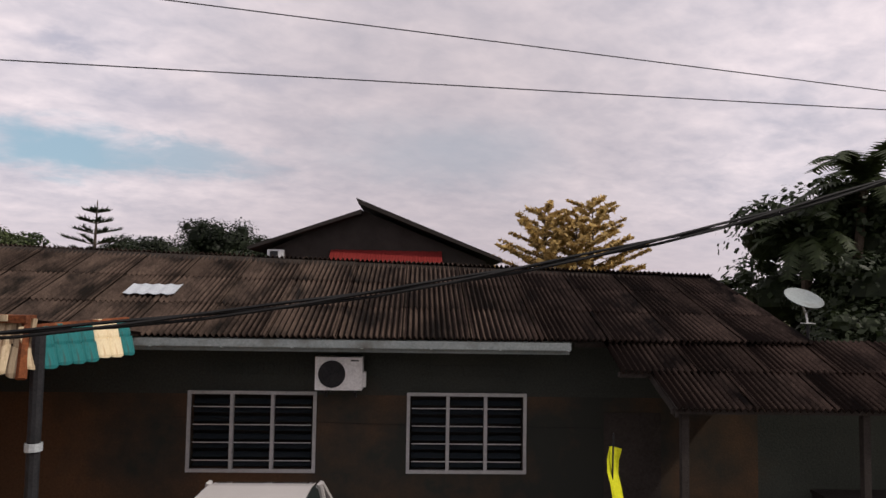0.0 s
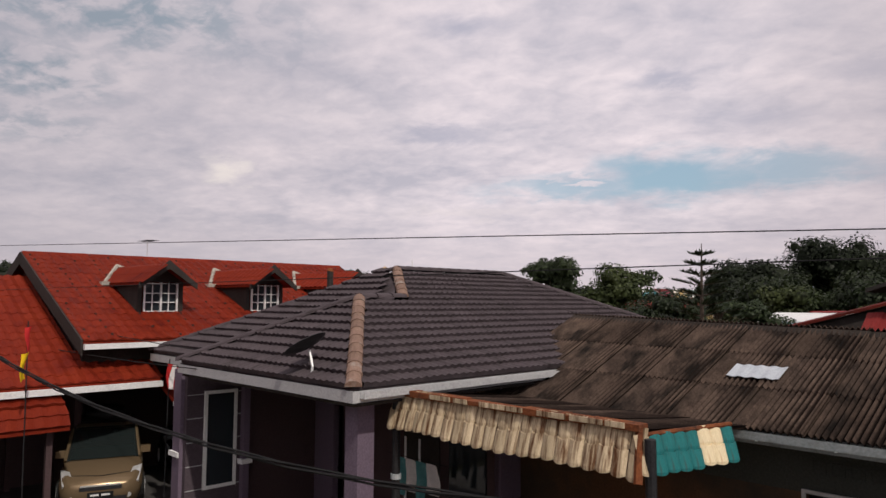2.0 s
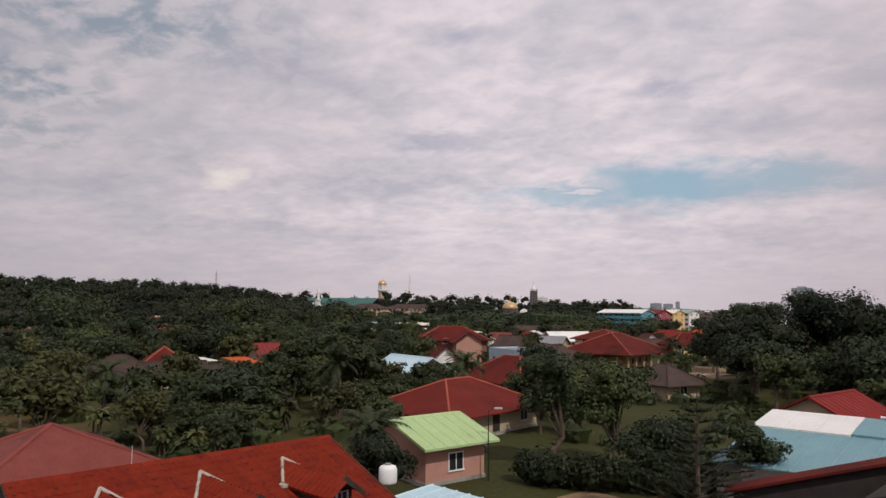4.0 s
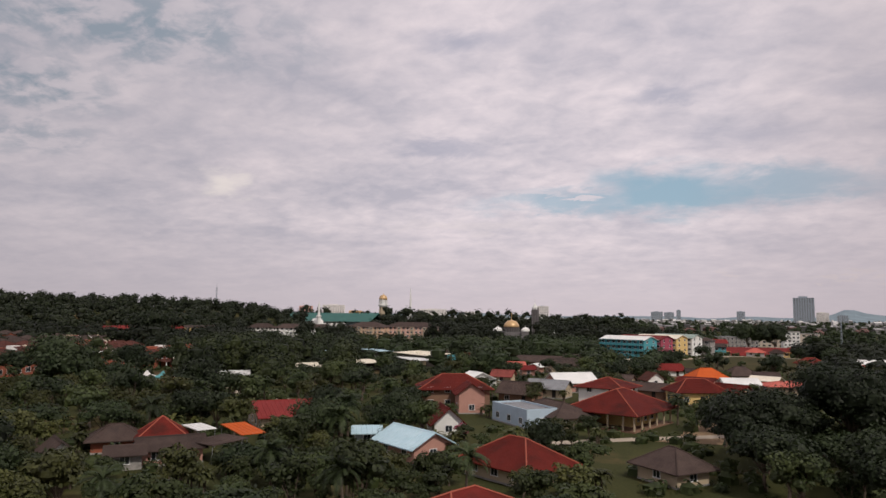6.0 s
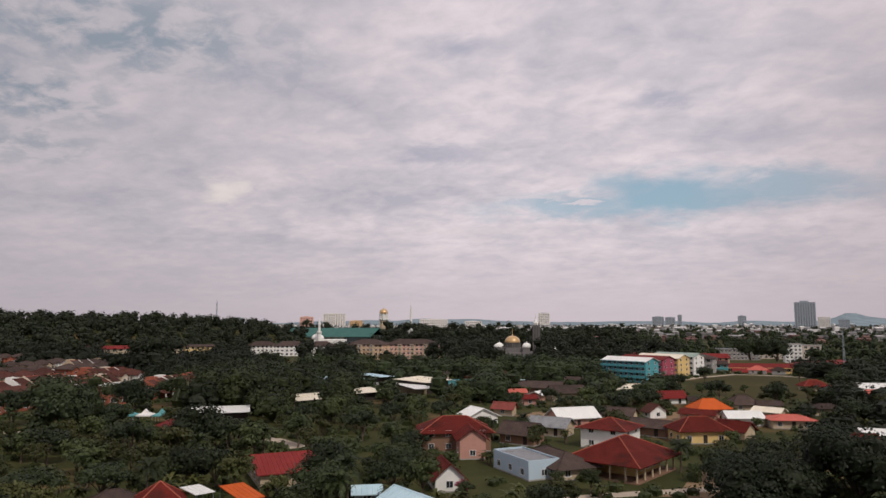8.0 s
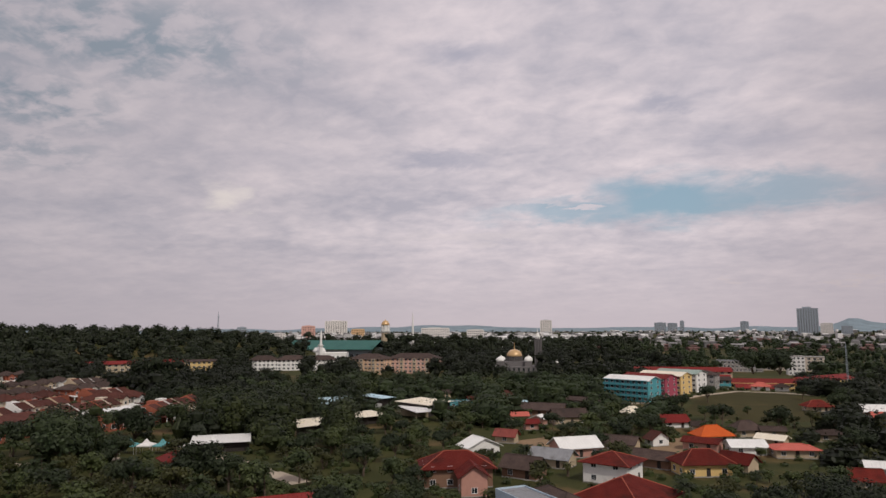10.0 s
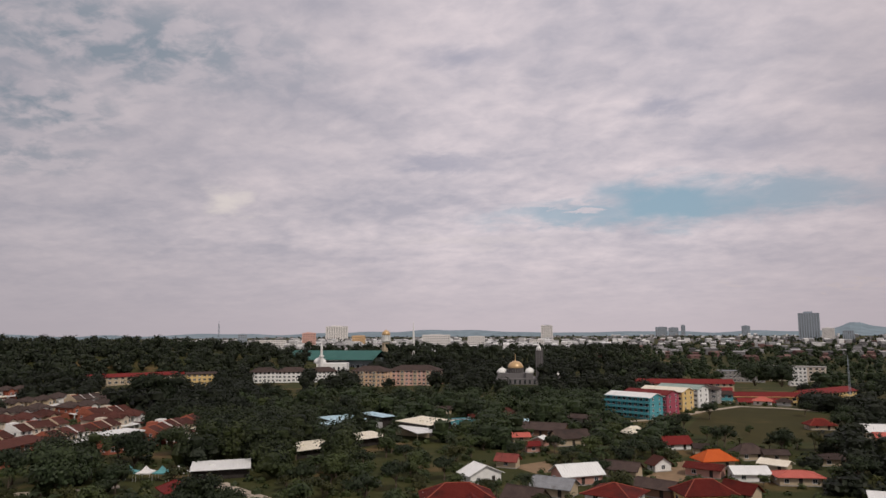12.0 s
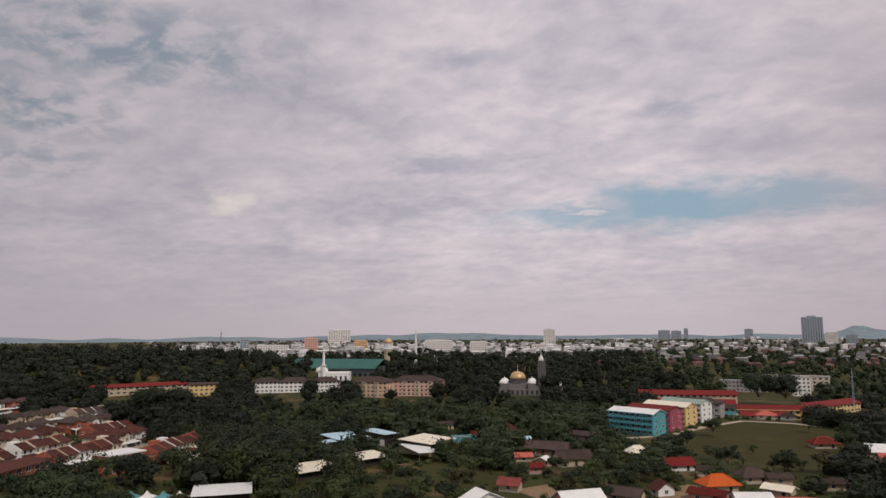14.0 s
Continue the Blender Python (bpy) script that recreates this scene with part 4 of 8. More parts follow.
    part("wall_band", Build().box(X(-15.06), Y(7.44), 1.7, X(-14.60), Y(7.86), 1.8), white_trim, o)
    d = part("door", Build().box(X(-11.6), Y(11.17), 0.05, X(-10.5), Y(11.199), 2.2), dark_timber, o, "dark front door")
    part("grille", Build().box(X(-11.55), Y(11.14), 0.1, X(-11.5), Y(11.165), 2.1).box(X(-11.1), Y(11.14), 0.1, X(-11.05), Y(11.165), 2.1), white_trim, d)
    part("window", Build().box(X(-10.2), Y(11.16), 1.0, X(-9.2), Y(11.199), 2.2), dark_glass, o, "dark porch window")
    part("porch_floor", Build().box(X(-16.9), Y(7.5), 0.045, X(-8.4), Y(11.2), 0.16), concrete, o)
    return o


def satellite_dish(m, label, size=0.45, mat_d=None, turn=0, tilt=(62, 0)):
    o = thing("satellite_dish", m, label, "satellite dish")
    d = Build()
    rings = 5
    prof = [(size * i / rings, 0.22 * size * (i / rings) ** 2) for i in range(rings + 1)]
    d.lathe(prof, 24)
    d.lathe([(r, z - 0.012) for r, z in prof], 24)
    d.lathe([(size, 0.22 * size), (size + 0.012, 0.22 * size - 0.006), (size, 0.22 * size - 0.012)], 24)
    dish = part("dish", d, mat_d or dark_metal, o, smooth=True)
    dish.matrix_local = pose(0, 0, 0.55, tilt[0], tilt[1], turn)
    part("mast", Build().tube([(0.12, 0.0, 0), (0.10, 0.05, 0.25), (0, 0.05, 0.5)], 0.025, 8), aluminium, o)
    arm = part("feed_arm", Build().tube([(0, -size * 0.9, 0.02), (0, -size * 0.6, 0.45)], 0.012, 6), aluminium, o)
    arm.matrix_local = dish.matrix_local
    lnb = part("receiver", Build().tube([(0, -size * 0.62, 0.42), (0, -size * 0.55, 0.56)], 0.035, 8), white_trim, o)
    lnb.matrix_local = dish.matrix_local
    part("foot", Build().box(-0.02, -0.1, 0, 0.26, 0.1, 0.02), aluminium, o)
    return o


# ---- the red tiled house ----
def red_house():
    p0, q0 = -23.0, 9.0
    o = thing("dormer_house", street(p0, q0), "house with bright red tiled gable roof and three dormers", "house")
    X, Y = (lambda p: p - p0), (lambda q: q - q0)
    V = lambda p, q, z: (X(p), Y(q), z)  # noqa: E731
    tb = roof_tile(0.27, 0.38, 0.040, 0.014)
    tm = tb.mesh("roof_tile", red_roof)
    pe, ze, pr, zr, qa, qb = -17.2, 4.06, -23.0, 6.36, 6.3, 17.6
    near = V(-18, 9, 4)
    tiled(o, [V(pe, qa, ze), V(pe, qb, ze), V(pr, qb, zr), V(pr, qa, zr)], tm, tb, red_roof, near, 0.27, 0.38, 280)
    tiled(o, [V(2 * pr - pe, qb, ze), V(2 * pr - pe, qa, ze), V(pr, qa, zr), V(pr, qb, zr)], tm, tb, red_roof, near, 0.27, 0.38, 0)
    d = Build()
    d.prism([(X(pe), 0, ze - .012), (X(pr), 0, zr - .012), (X(2 * pr - pe), 0, ze - .012), (X(2 * pr - pe), 0, ze - .1), (X(pr), 0, zr - .12), (X(pe), 0, ze - .1)], (0, Y(qa), 0), (0, Y(qb), 0))
    part("roof_deck", d, red_roof, o)
    bolts = Build()
    br = random.Random(12)
    sl = (zr - ze) / (pe - pr)
    for j in range(15):
        for i in range(21):
            pp, qq = pe - .15 - j * .39 - .1 * (i % 2), qa + .15 + i * .54 + br.uniform(-.05, .05)
            if br.random() < .8:
                bolts.box(X(pp) - .022, Y(qq) - .022, ze + (pe - pp) * sl + .03, X(pp) + .022, Y(qq) + .022, ze + (pe - pp) * sl + .075)
    tagged(part("roof_bolts", bolts, dark_timber, o, "dark roofing bolts"), kind="stuff")
    # barge boards
    for q in (qa, qb):
        b = Build()
        for s in (pe, 2 * pr - pe):
            b.prism([(X(s), 0, ze + .05), (X(pr), 0, zr + .06), (X(pr), 0, zr - .3), (X(s), 0, ze - .3)], (0, Y(q) - .05, 0), (0, Y(q) - .01, 0))
        part("barge_board", b, dark_timber, o, "black barge board")
    for i in range(26):
        part("ridge_cap", Build().prism([(X(pr) - .18, 0, zr - .03), (X(pr), 0, zr + .09), (X(pr) + .18, 0, zr - .03)], (0, Y(qa + i * .435), 0), (0, Y(qa + i * .435 + .44), .006 * (i % 2))), red_roof, o)
    part("gutter", Build().box(X(pe), Y(qa), ze - .17, X(pe) + .12, Y(qb), ze - .05), white_trim, o, "white gutter")
    # lower wing
    le, lz, lr, lrz, la, lb = -16.9, 3.14, -23.0, 5.72, -6.0, 8.0
    tiled(o, [V(le, la, lz), V(le, lb, lz), V(-18.4, lb, 3.78), V(-18.4, qa, 3.78), V(lr, qa, lrz), V(lr, la, lrz)], tm, tb, red_roof, near, 0.27, 0.38, 0)
    d = Build()
    d.prism([(X(le), 0, lz - .012), (X(lr), 0, lrz - .012), (X(2 * lr - le), 0, lz - .012), (X(2 * lr - le), 0, lz - .1), (X(lr), 0, lrz - .1), (X(le), 0, lz - .1)], (0, Y(la), 0), (0, Y(qa) - .06, 0))
    d.prism([(X(le), 0, lz - .012), (X(-18.4), 0, 3.768), (X(-18.4), 0, 3.66), (X(le), 0, lz - .1)], (0, Y(qa) - .06, 0), (0, Y(lb), 0))
    part("wing_deck", d, red_roof, o)
    part("wing_gutter", Build().box(X(le), Y(la), lz - .18, X(le) + .12, Y(lb), lz - .05), white_trim, o, "white gutter")
    part("side_roof", Build().prism([(X(-16.3), 0, 2.62), (X(-16.3), 0, 2.70), (X(-17.6), 0, 3.2), (X(-17.6), 0, 3.1)], (0, Y(8.05), 0), (0, Y(11.5), 0)), red_roof, o, "small lower red roof")
    part("side_gutter", Build().box(X(-16.3), Y(8.05), 2.55, X(-16.18), Y(11.5), 2.66), white_trim, o)
    # walls
    w = Build()
    w.box(X(-22.4), Y(6.6), 0.04, X(-18.6), Y(6.75), 4.4).box(X(-20.2), Y(6.75), 0.04, X(-20.05), Y(17.2), 4.9).box(X(-28), Y(6.6), 0.04, X(-27.85), Y(17.2), 4.2).box(X(-28), Y(17.2), 0.04, X(-18), Y(17.35), 4.2)
    w.prism([(X(-18), 0, 4.0), (X(-28), 0, 4.0), (X(-23), 0, 6.15)], (0, Y(6.55), 0), (0, Y(6.7), 0))
    w.prism([(X(-18), 0, 4.0), (X(-28), 0, 4.0), (X(-23), 0, 6.15)], (0, Y(17.2), 0), (0, Y(17.35), 0))
    w.box(X(-27.8), Y(-5.5), 0.04, X(-20.0), Y(-5.35), 3.0).box(X(-20.2), Y(-5.35), 0.04, X(-20.05), Y(6.6), 3.0)
    part("wall", w, shaded_mauve, o, "carport wall, its shade put into the dark colour")
    part("gable_panel", Build().box(X(-17.9), Y(6.45), 3.5, X(-17.75), Y(17.2), 4.0), dark_timber, o)
    for q in (12, 17):
        part("post", Build().box(X(-17.6), Y(q), 0.04, X(-17.3), Y(q) + .3, 3.95), shaded_mauve, o)
    # dormers
    for q in (8.66, 11.8, 14.9):
        dz, dr = 5.52, 6.02
        n = part("dormer", Build().box(X(-20.6), Y(q - .62), 4.4, X(-18.75), Y(q - .5), dz).box(X(-20.6), Y(q + .5), 4.4, X(-18.75), Y(q + .62), dz)
                 .prism([(0, Y(q - .62), dz), (0, Y(q + .62), dz), (0, Y(q), dr - .06)], (X(-18.85), 0, 0), (X(-18.75), 0, 0)).box(X(-18.85), Y(q - .5), 4.5, X(-18.75), Y(q + .5), 4.72), dark_timber, o, "black boarded dormer")
        rf = Build()
        for s in (1, -1):
            rf.prism([(0, Y(q), dr), (0, Y(q + s * .74), dz - .05), (0, Y(q + s * .74), dz - .10), (0, Y(q), dr - .08)], (X(-21.9), 0, 0), (X(-18.25), 0, 0))
        rr = part("dormer_roof", rf, red_roof, n, "red tiled dormer roof")
        for s in (1, -1):
            c = [V(-18.25, q + s * .74, dz - .045), V(-21.5, q + s * .74, dz - .045), V(-21.9, q, dr + .005), V(-18.25, q, dr + .005)]
            if s < 0:
                c = [c[1], c[0], c[3], c[2]]
            bb = Build()
            c0, ex = Vector(c[0]), (Vector(c[1]) - Vector(c[0])).normalized()
            ey = (Vector(c[3]) - Vector(c[0]))
            ey = (ey - ex * ey.dot(ex)).normalized()
            for j in range(2):
                for i in range(13):
                    mm = basis(c0 + ex * i * .27 + ey * (j * .40), ex, ey)
                    k = len(bb.v)
                    bb.v += [tuple(mm @ Vector(p)) for p in tb.v]
                    bb.f += [tuple(k + t for t in fc) for fc in tb.f]
            tagged(part("dormer_tiles", bb, red_roof, n), kind="stuff")
        bg_ = Build()
        for s in (1, -1):
            bg_.prism([(0, Y(q), dr + .07), (0, Y(q + s * .78), dz - .05), (0, Y(q + s * .78), dz - .2), (0, Y(q), dr - .16)], (X(-18.25), 0, 0), (X(-18.2), 0, 0))
        part("barge_board", bg_, dark_timber, n)
        for s in (1, -1):
            part("flashing", Build().tube([V(-22.1, q, 6.07), V(-20.75, q + s * .78, 5.52)], .06, 6), old_mortar, n, "pale mortar flashing")
            part("flashing_foot", Build().box(X(-20.85), Y(q + s * .82) - .12, 5.44, X(-20.5), Y(q + s * .82) + .12, 5.54), old_mortar, n)
        wf = Build()
        for y in (-.46, -.02, .42):
            wf.box(X(-18.76), Y(q + y), 4.72, X(-18.70), Y(q + y) + .04, 5.5)
        for z in (4.72, 4.96, 5.20, 5.46):
            wf.box(X(-18.755), Y(q - .46), z, X(-18.705), Y(q + .46), z + .022)
        for y in (-.24, .20):
            wf.box(X(-18.75), Y(q + y), 4.72, X(-18.71), Y(q + y) + .018, 5.5)
        wn_ = part("window_frame", wf, white_trim, n, "white many-paned window frame")
        part("pane", Build().box(X(-18.80), Y(q - .45), 4.72, X(-18.77), Y(q + .45), 5.48), dark_glass, n)
    return o


def carport():
    p0, q0 = -18.5, 3.6
    o = thing("carport", street(p0, q0), "small carport with rounded red tiled canopy", "carport")
    X, Y = (lambda p: p - p0), (lambda q: q - q0)
    tb = roof_tile(0.30, 0.30, 0.026, 0.045)
    b = Build()
    prof = [(-16.2, 2.36), (-16.32, 2.56), (-16.6, 2.76), (-17.1, 2.94), (-18.4, 3.14), (-20.0, 3.30)]
    for (a, za), (c, zc_) in zip(prof, prof[1:]):
        ey = Vector((c - a, 0, zc_ - za))
        n = max(1, round(ey.length / .3))
        for j in range(n):
            for i in range(18):
                mm = basis(Vector((X(a), Y(.4) + i * .30, za)) + ey * (j / n), (0, 1, 0), ey)
                k = len(b.v)
                b.v += [tuple(mm @ Vector(p)) for p in tb.v]
                b.f += [tuple(k + t for t in fc) for fc in tb.f]
    tagged(part("tiles", b, red_roof, o), kind="stuff")
    s = Build()
    s.prism([(X(p), 0, z - .02) for p, z in prof] + [(X(p), 0, z - .09) for p, z in reversed(prof)], (0, Y(.4), 0), (0, Y(5.8), 0))
    part("canopy", s, red_roof, o)
    for q in (.7, 5.5):
        part("post", Build().box(X(-16.6), Y(q) - .06, 0.02, X(-16.48), Y(q) + .06, 2.5), shaded_mauve, o)
        part("post", Build().box(X(-19.9), Y(q) - .06, 0.02, X(-19.78), Y(q) + .06, 3.2), shaded_mauve, o)
    return o


# ---- the dark house behind ----
def dark_house():
    p0, q0 = -2.0, 30.0
    o = thing("dark_house", street(p0, q0), "black-stained tall gabled house with red roof panels", "house")
    X, Y = (lambda p: p - p0), (lambda q: q - q0)
    w = Build()
    w.prism([(X(-5.9), 0, 0), (X(2.4), 0, 0), (X(2.4), 0, 5.1), (X(-2.4), 0, 7.0), (X(-5.9), 0, 5.4)], (0, Y(27.2), 0), (0, Y(36), 0))
    part("wall", w, dark_timber, o, "black boarded gable wall")
    r = Build()
    r.prism([(X(-2.55), 0, 7.38), (X(2.95), 0, 5.2), (X(2.95), 0, 5.06), (X(-2.45), 0, 7.16)], (0, Y(26.6), 0), (0, Y(36.6), 0))
    r.prism([(X(-2.35), 0, 6.95), (X(-6.5), 0, 5.5), (X(-6.5), 0, 5.38), (X(-2.35), 0, 6.8)], (0, Y(26.6), 0), (0, Y(36.6), 0))
    part("roof", r, dark_timber, o, "blackened roof with a stepped ridge")
    a = Build()
    for i in range(28):
        a.prism([(0, Y(27.15), 5.45), (0, Y(26.3), 4.95), (0, Y(26.3), 4.92), (0, Y(27.15), 5.41)], (X(-3.5 + i * .15), 0, .012 * (i % 2)), (X(-3.5 + i * .15 + .15), 0, .012 * (i % 2)))
    part("canopy", a, red_metal, o, "rose red ribbed window canopy")
    ac = part("condenser", Build().box(X(-5.8), Y(26.75), 4.95, X(-5.2), Y(27.05), 5.4), white_trim, o, "white outdoor cooling unit")
    part("fan_grille", Build().box(X(-5.7), Y(26.73), 5.0, X(-5.4), Y(26.75), 5.35), dark_metal, ac)
    part("window", Build().box(X(-4.9), Y(27.15), 4.5, X(-4.0), Y(27.19), 4.9), dark_glass, o)
    # lower wings with red roofs
    a = Build()
    for i in range(16):
        a.prism([(0, Y(27.15), 4.72), (0, Y(26.1), 4.05), (0, Y(26.1), 4.02), (0, Y(27.15), 4.69)], (X(-6.6 + i * .24), 0, .02 * (i % 2)), (X(-6.6 + i * .24 + .24), 0, .02 * (i % 2)))
    part("lean_to", a, red_metal, o, "dark red ribbed lean-to roof")
    return o


def dark_wing():
    """The low back wing of the dark house, squared to the lane behind."""
    o = thing("dark_wing", pose(0, 34, 0), "black-walled back house with a low red gable roof", "house")
    part("wall", Build().prism([(.6, 0, 0), (9.5, 0, 0), (9.5, 0, 5.7), (.6, 0, 3.2)], (0, 2.2, 0), (0, 2.8, 0)), dark_timber, o, "black boarded wall")
    part("back_room", Build().box(1.0, 2.81, 0, 9.3, 8.5, 3.0), dark_timber, o, "low dark back room")
    part("roof", Build().prism([(.2, 0, 3.25), (9.9, 0, 6.0), (9.9, 0, 5.88), (.2, 0, 3.12)], (0, 1.9, 0), (0, 3.1, 0)), red_tile, o, "narrow dull red metal roof")
    part("front_room", Build().box(1.2, -1.0, 0, 8.0, 2.15, 2.55), dark_timber, o, "black front room")
    pl = Build().prism([(-1.26, -.2, 3.2), (.9, -.2, 3.2), (.51, -1.4, 2.24), (-1.61, -1.4, 2.24)], (0, 0, -.04), (0, 0, 0))
    part("shade_panel", pl, bright_red, o, "bright red flat sheet sunshade")
    for x, y in ((-1.4, -1.2), (.4, -1.2), (-1.1, -.3), (.75, -.3)):
        part("post", Build().tube([(x, y, 0), (x, y, 2.3 if y < -1 else 3.05)], .04, 6), dark_timber, o)
    a = Build()
    n = 30
    for i in range(n):
        x0, x1 = 1.1 + i * 4.45 / n, 1.1 + (i + 1) * 4.45 / n
        h = .03 * (i % 2)
        a.prism([(x0 + .5, -.2, 3.34 + h), (x1 + .5, -.2, 3.34 + h), (x1, -1.4, 2.73 + h), (x0, -1.4, 2.73 + h)], (0, 0, -.03), (0, 0, 0))
    part("canopy", a, red_metal, o, "dark red ribbed canopy sheet")
    part("pipe", Build().tube([(.9, -.1, 3.25), (1.6, -.1, 3.22)], .03, 6), aluminium, o)


def water_tank():
    o = thing("water_tank", street(-26.2, 23.4, 3.0), "small white water tank on the shed", "tank")
    part("body", Build().lathe([(.001, 0), (.42, 0), (.45, .1), (.45, .7), (.38, .82), (.12, .9), (.001, .9)], 16), white_trim, o, smooth=True)
    part("lid", Build().lathe([(.001, .96), (.16, .95), (.16, .89)], 12), greyblue_paint, o)


def hedge():
    o = thing("hedge", pose(-5.0, 46.6, 0, 0, 0, 3), "thick dark clipped hedge along the sandy yard", "hedge")
    rng = np.random.default_rng(17)
    b = Build()
    cs = [(-7.2 + i * .9, rng.normal() * .25, 1.0 + rng.normal() * .12, 1.0, 1.25) for i in range(17)]
    for c in cs:
        lump(b, rng, c[0], c[1], c[2], .85, 1.1, 7, 5)
    leaf_cloud(b, rng, cs, 5200, .2)
    part("foliage", b, leaf_dark, o)
    s = Build()
    for i in range(9):
        s.tube([(-7 + i * 1.8, 0, -.1), (-7 + i * 1.8, .1, 1.0)], [.05, .02], 5)
    part("stems", s, bark, o)


def back_shed():
    o = thing("shed", street(-10.0, 21.8), "long low shed with pale blue metal roof behind the houses", "shed")
    part("roof", slope_sheet(-14.4, 2.6, (-2.4, 2.75), (2.9, 3.05), .08, True), blue_metal, o)
    part("wall", Build().box(-14.2, -2.2, 0, 2.4, 2.7, 2.68), concrete, o)
    for p in (-14.0, -9.0, -4.0, -0.5, 2.2):
        part("post", Build().box(p, -2.35, 0, p + .1, -2.25, 2.68), dark_timber, o)
    return o


def sky_block_walls():
    """Added unseen walls that close the street behind the eye and block low sky."""
    for i, (p, w, h) in enumerate(((-34, 15, 6.5), (-17, 16, 7.2), (0, 16, 7.0), (17, 15, 6.6), (33, 15, 7.0))):
        b = Build().box(-w / 2, -8, 0, w / 2, 0, h)
        ob = new("wall_south", b.mesh("wall_south", cream_paint))
        ob.matrix_world = street(p, -8.5)
        tagged(ob, "added plain wall behind the eye, blocking low sky light", "wall", kind="structure")


sky_block_walls()
back_shed()
brown_house(), air_conditioner(), awning(), grey_house(), red_house(), carport(), dark_house(), dark_wing(), water_tank()
satellite_dish(street(-9.65, 7.35, 3.72), "black satellite dish on the grey tiled eave", 0.36, dark_metal, 0, (13.6, -28))
big_dish = satellite_dish(street(9.2, 17.5, 3.30), "large pale satellite dish behind the porch roof", 0.45, gutter_paint, 0, (32, 4))
part("pole", Build().tube([(0.12, 0, -3.3), (0.12, 0, 0.02)], 0.035, 8), dark_metal, big_dish)


# ---- village houses ----
PLOTS = []      # centre, half size: kept free of trees


def gable_slopes(parent, w, d, h, rise, material, over=0.6, t=0.14, ribs=False, turned=False, label=""):
    """Both slopes of a gable roof as parts; the ridge runs along x, or along y when turned."""
    hw, hd = w / 2 + over * 0.8, d / 2 + over
    drop = rise * over / (d / 2)
    for s in (1, -1):
        b = slope_sheet(-hw, hw, (s * hd, h - drop), (0, h + rise), t, ribs)
        if turned:
            b.v = [(-y, x, z) for x, y, z in b.v]
        part("roof_slope", b, material, parent, label)


def roof_hip(b, w, d, h, rise, over=0.95, t=0.14):
    hw, hd = w / 2 + over, d / 2 + over
    drop = rise * over / (min(w, d) / 2)
    z0, zt = h - drop, h + rise
    if w >= d:
        r = [(-(w - d) / 2 - 0.01, 0, zt), ((w - d) / 2 + 0.01, 0, zt)]
    else:
        r = [(0, -(d - w) / 2 - 0.01, zt), (0, (d - w) / 2 + 0.01, zt)]
    c = [(-hw, -hd, z0), (hw, -hd, z0), (hw, hd, z0), (-hw, hd, z0)]
    if w >= d:
        b.poly(c[0], c[1], r[1], r[0]), b.poly(c[1], c[2], r[1]), b.poly(c[2], c[3], r[0], r[1]), b.poly(c[3], c[0], r[0])
        hips = [(c[0], r[0]), (c[1], r[1]), (c[2], r[1]), (c[3], r[0]), (r[0], r[1])]
    else:
        b.poly(c[0], c[1], r[0]), b.poly(c[1], c[2], r[1], r[0]), b.poly(c[2], c[3], r[1]), b.poly(c[3], c[0], r[0], r[1])
        hips = [(c[0], r[0]), (c[1], r[0]), (c[2], r[1]), (c[3], r[1]), (r[0], r[1])]
    for i in range(4):
        a, e = c[i], c[(i + 1) % 4]
        b.poly((a[0], a[1], a[2] - t), (e[0], e[1], e[2] - t), e, a)
    b.poly(*[(p[0], p[1], p[2] - t) for p in reversed(c)])
    b.weld()
    return hips


def window_at(parent, x, y, z, w, h, side, frame_mat, name="window"):
    """A framed window on a wall; side: '-y', '-x', '+x', '+y'."""
    t = {"-y": 0, "+x": 90, "+y": 180, "-x": 270}[side]
    f = Build()
    f.box(-w / 2, -.05, 0, -w / 2 + .08, .0, h).box(w / 2 - .08, -.05, 0, w / 2, .0, h).box(-w / 2, -.05, h - .08, w / 2, .0, h).box(-w / 2 - .05, -.09, -.06, w / 2 + .05, .0, .04)
    f.box(-.03, -.045, 0.04, .03, .0, h - .08)
    win = part(name, f, frame_mat, parent)
    win.matrix_local = pose(x, y, z, 0, 0, t)
    pn = part("pane", Build().box(-w / 2 + .06, -.03, .03, w / 2 - .06, -.004, h - .06), dark_glass, win)
    return win


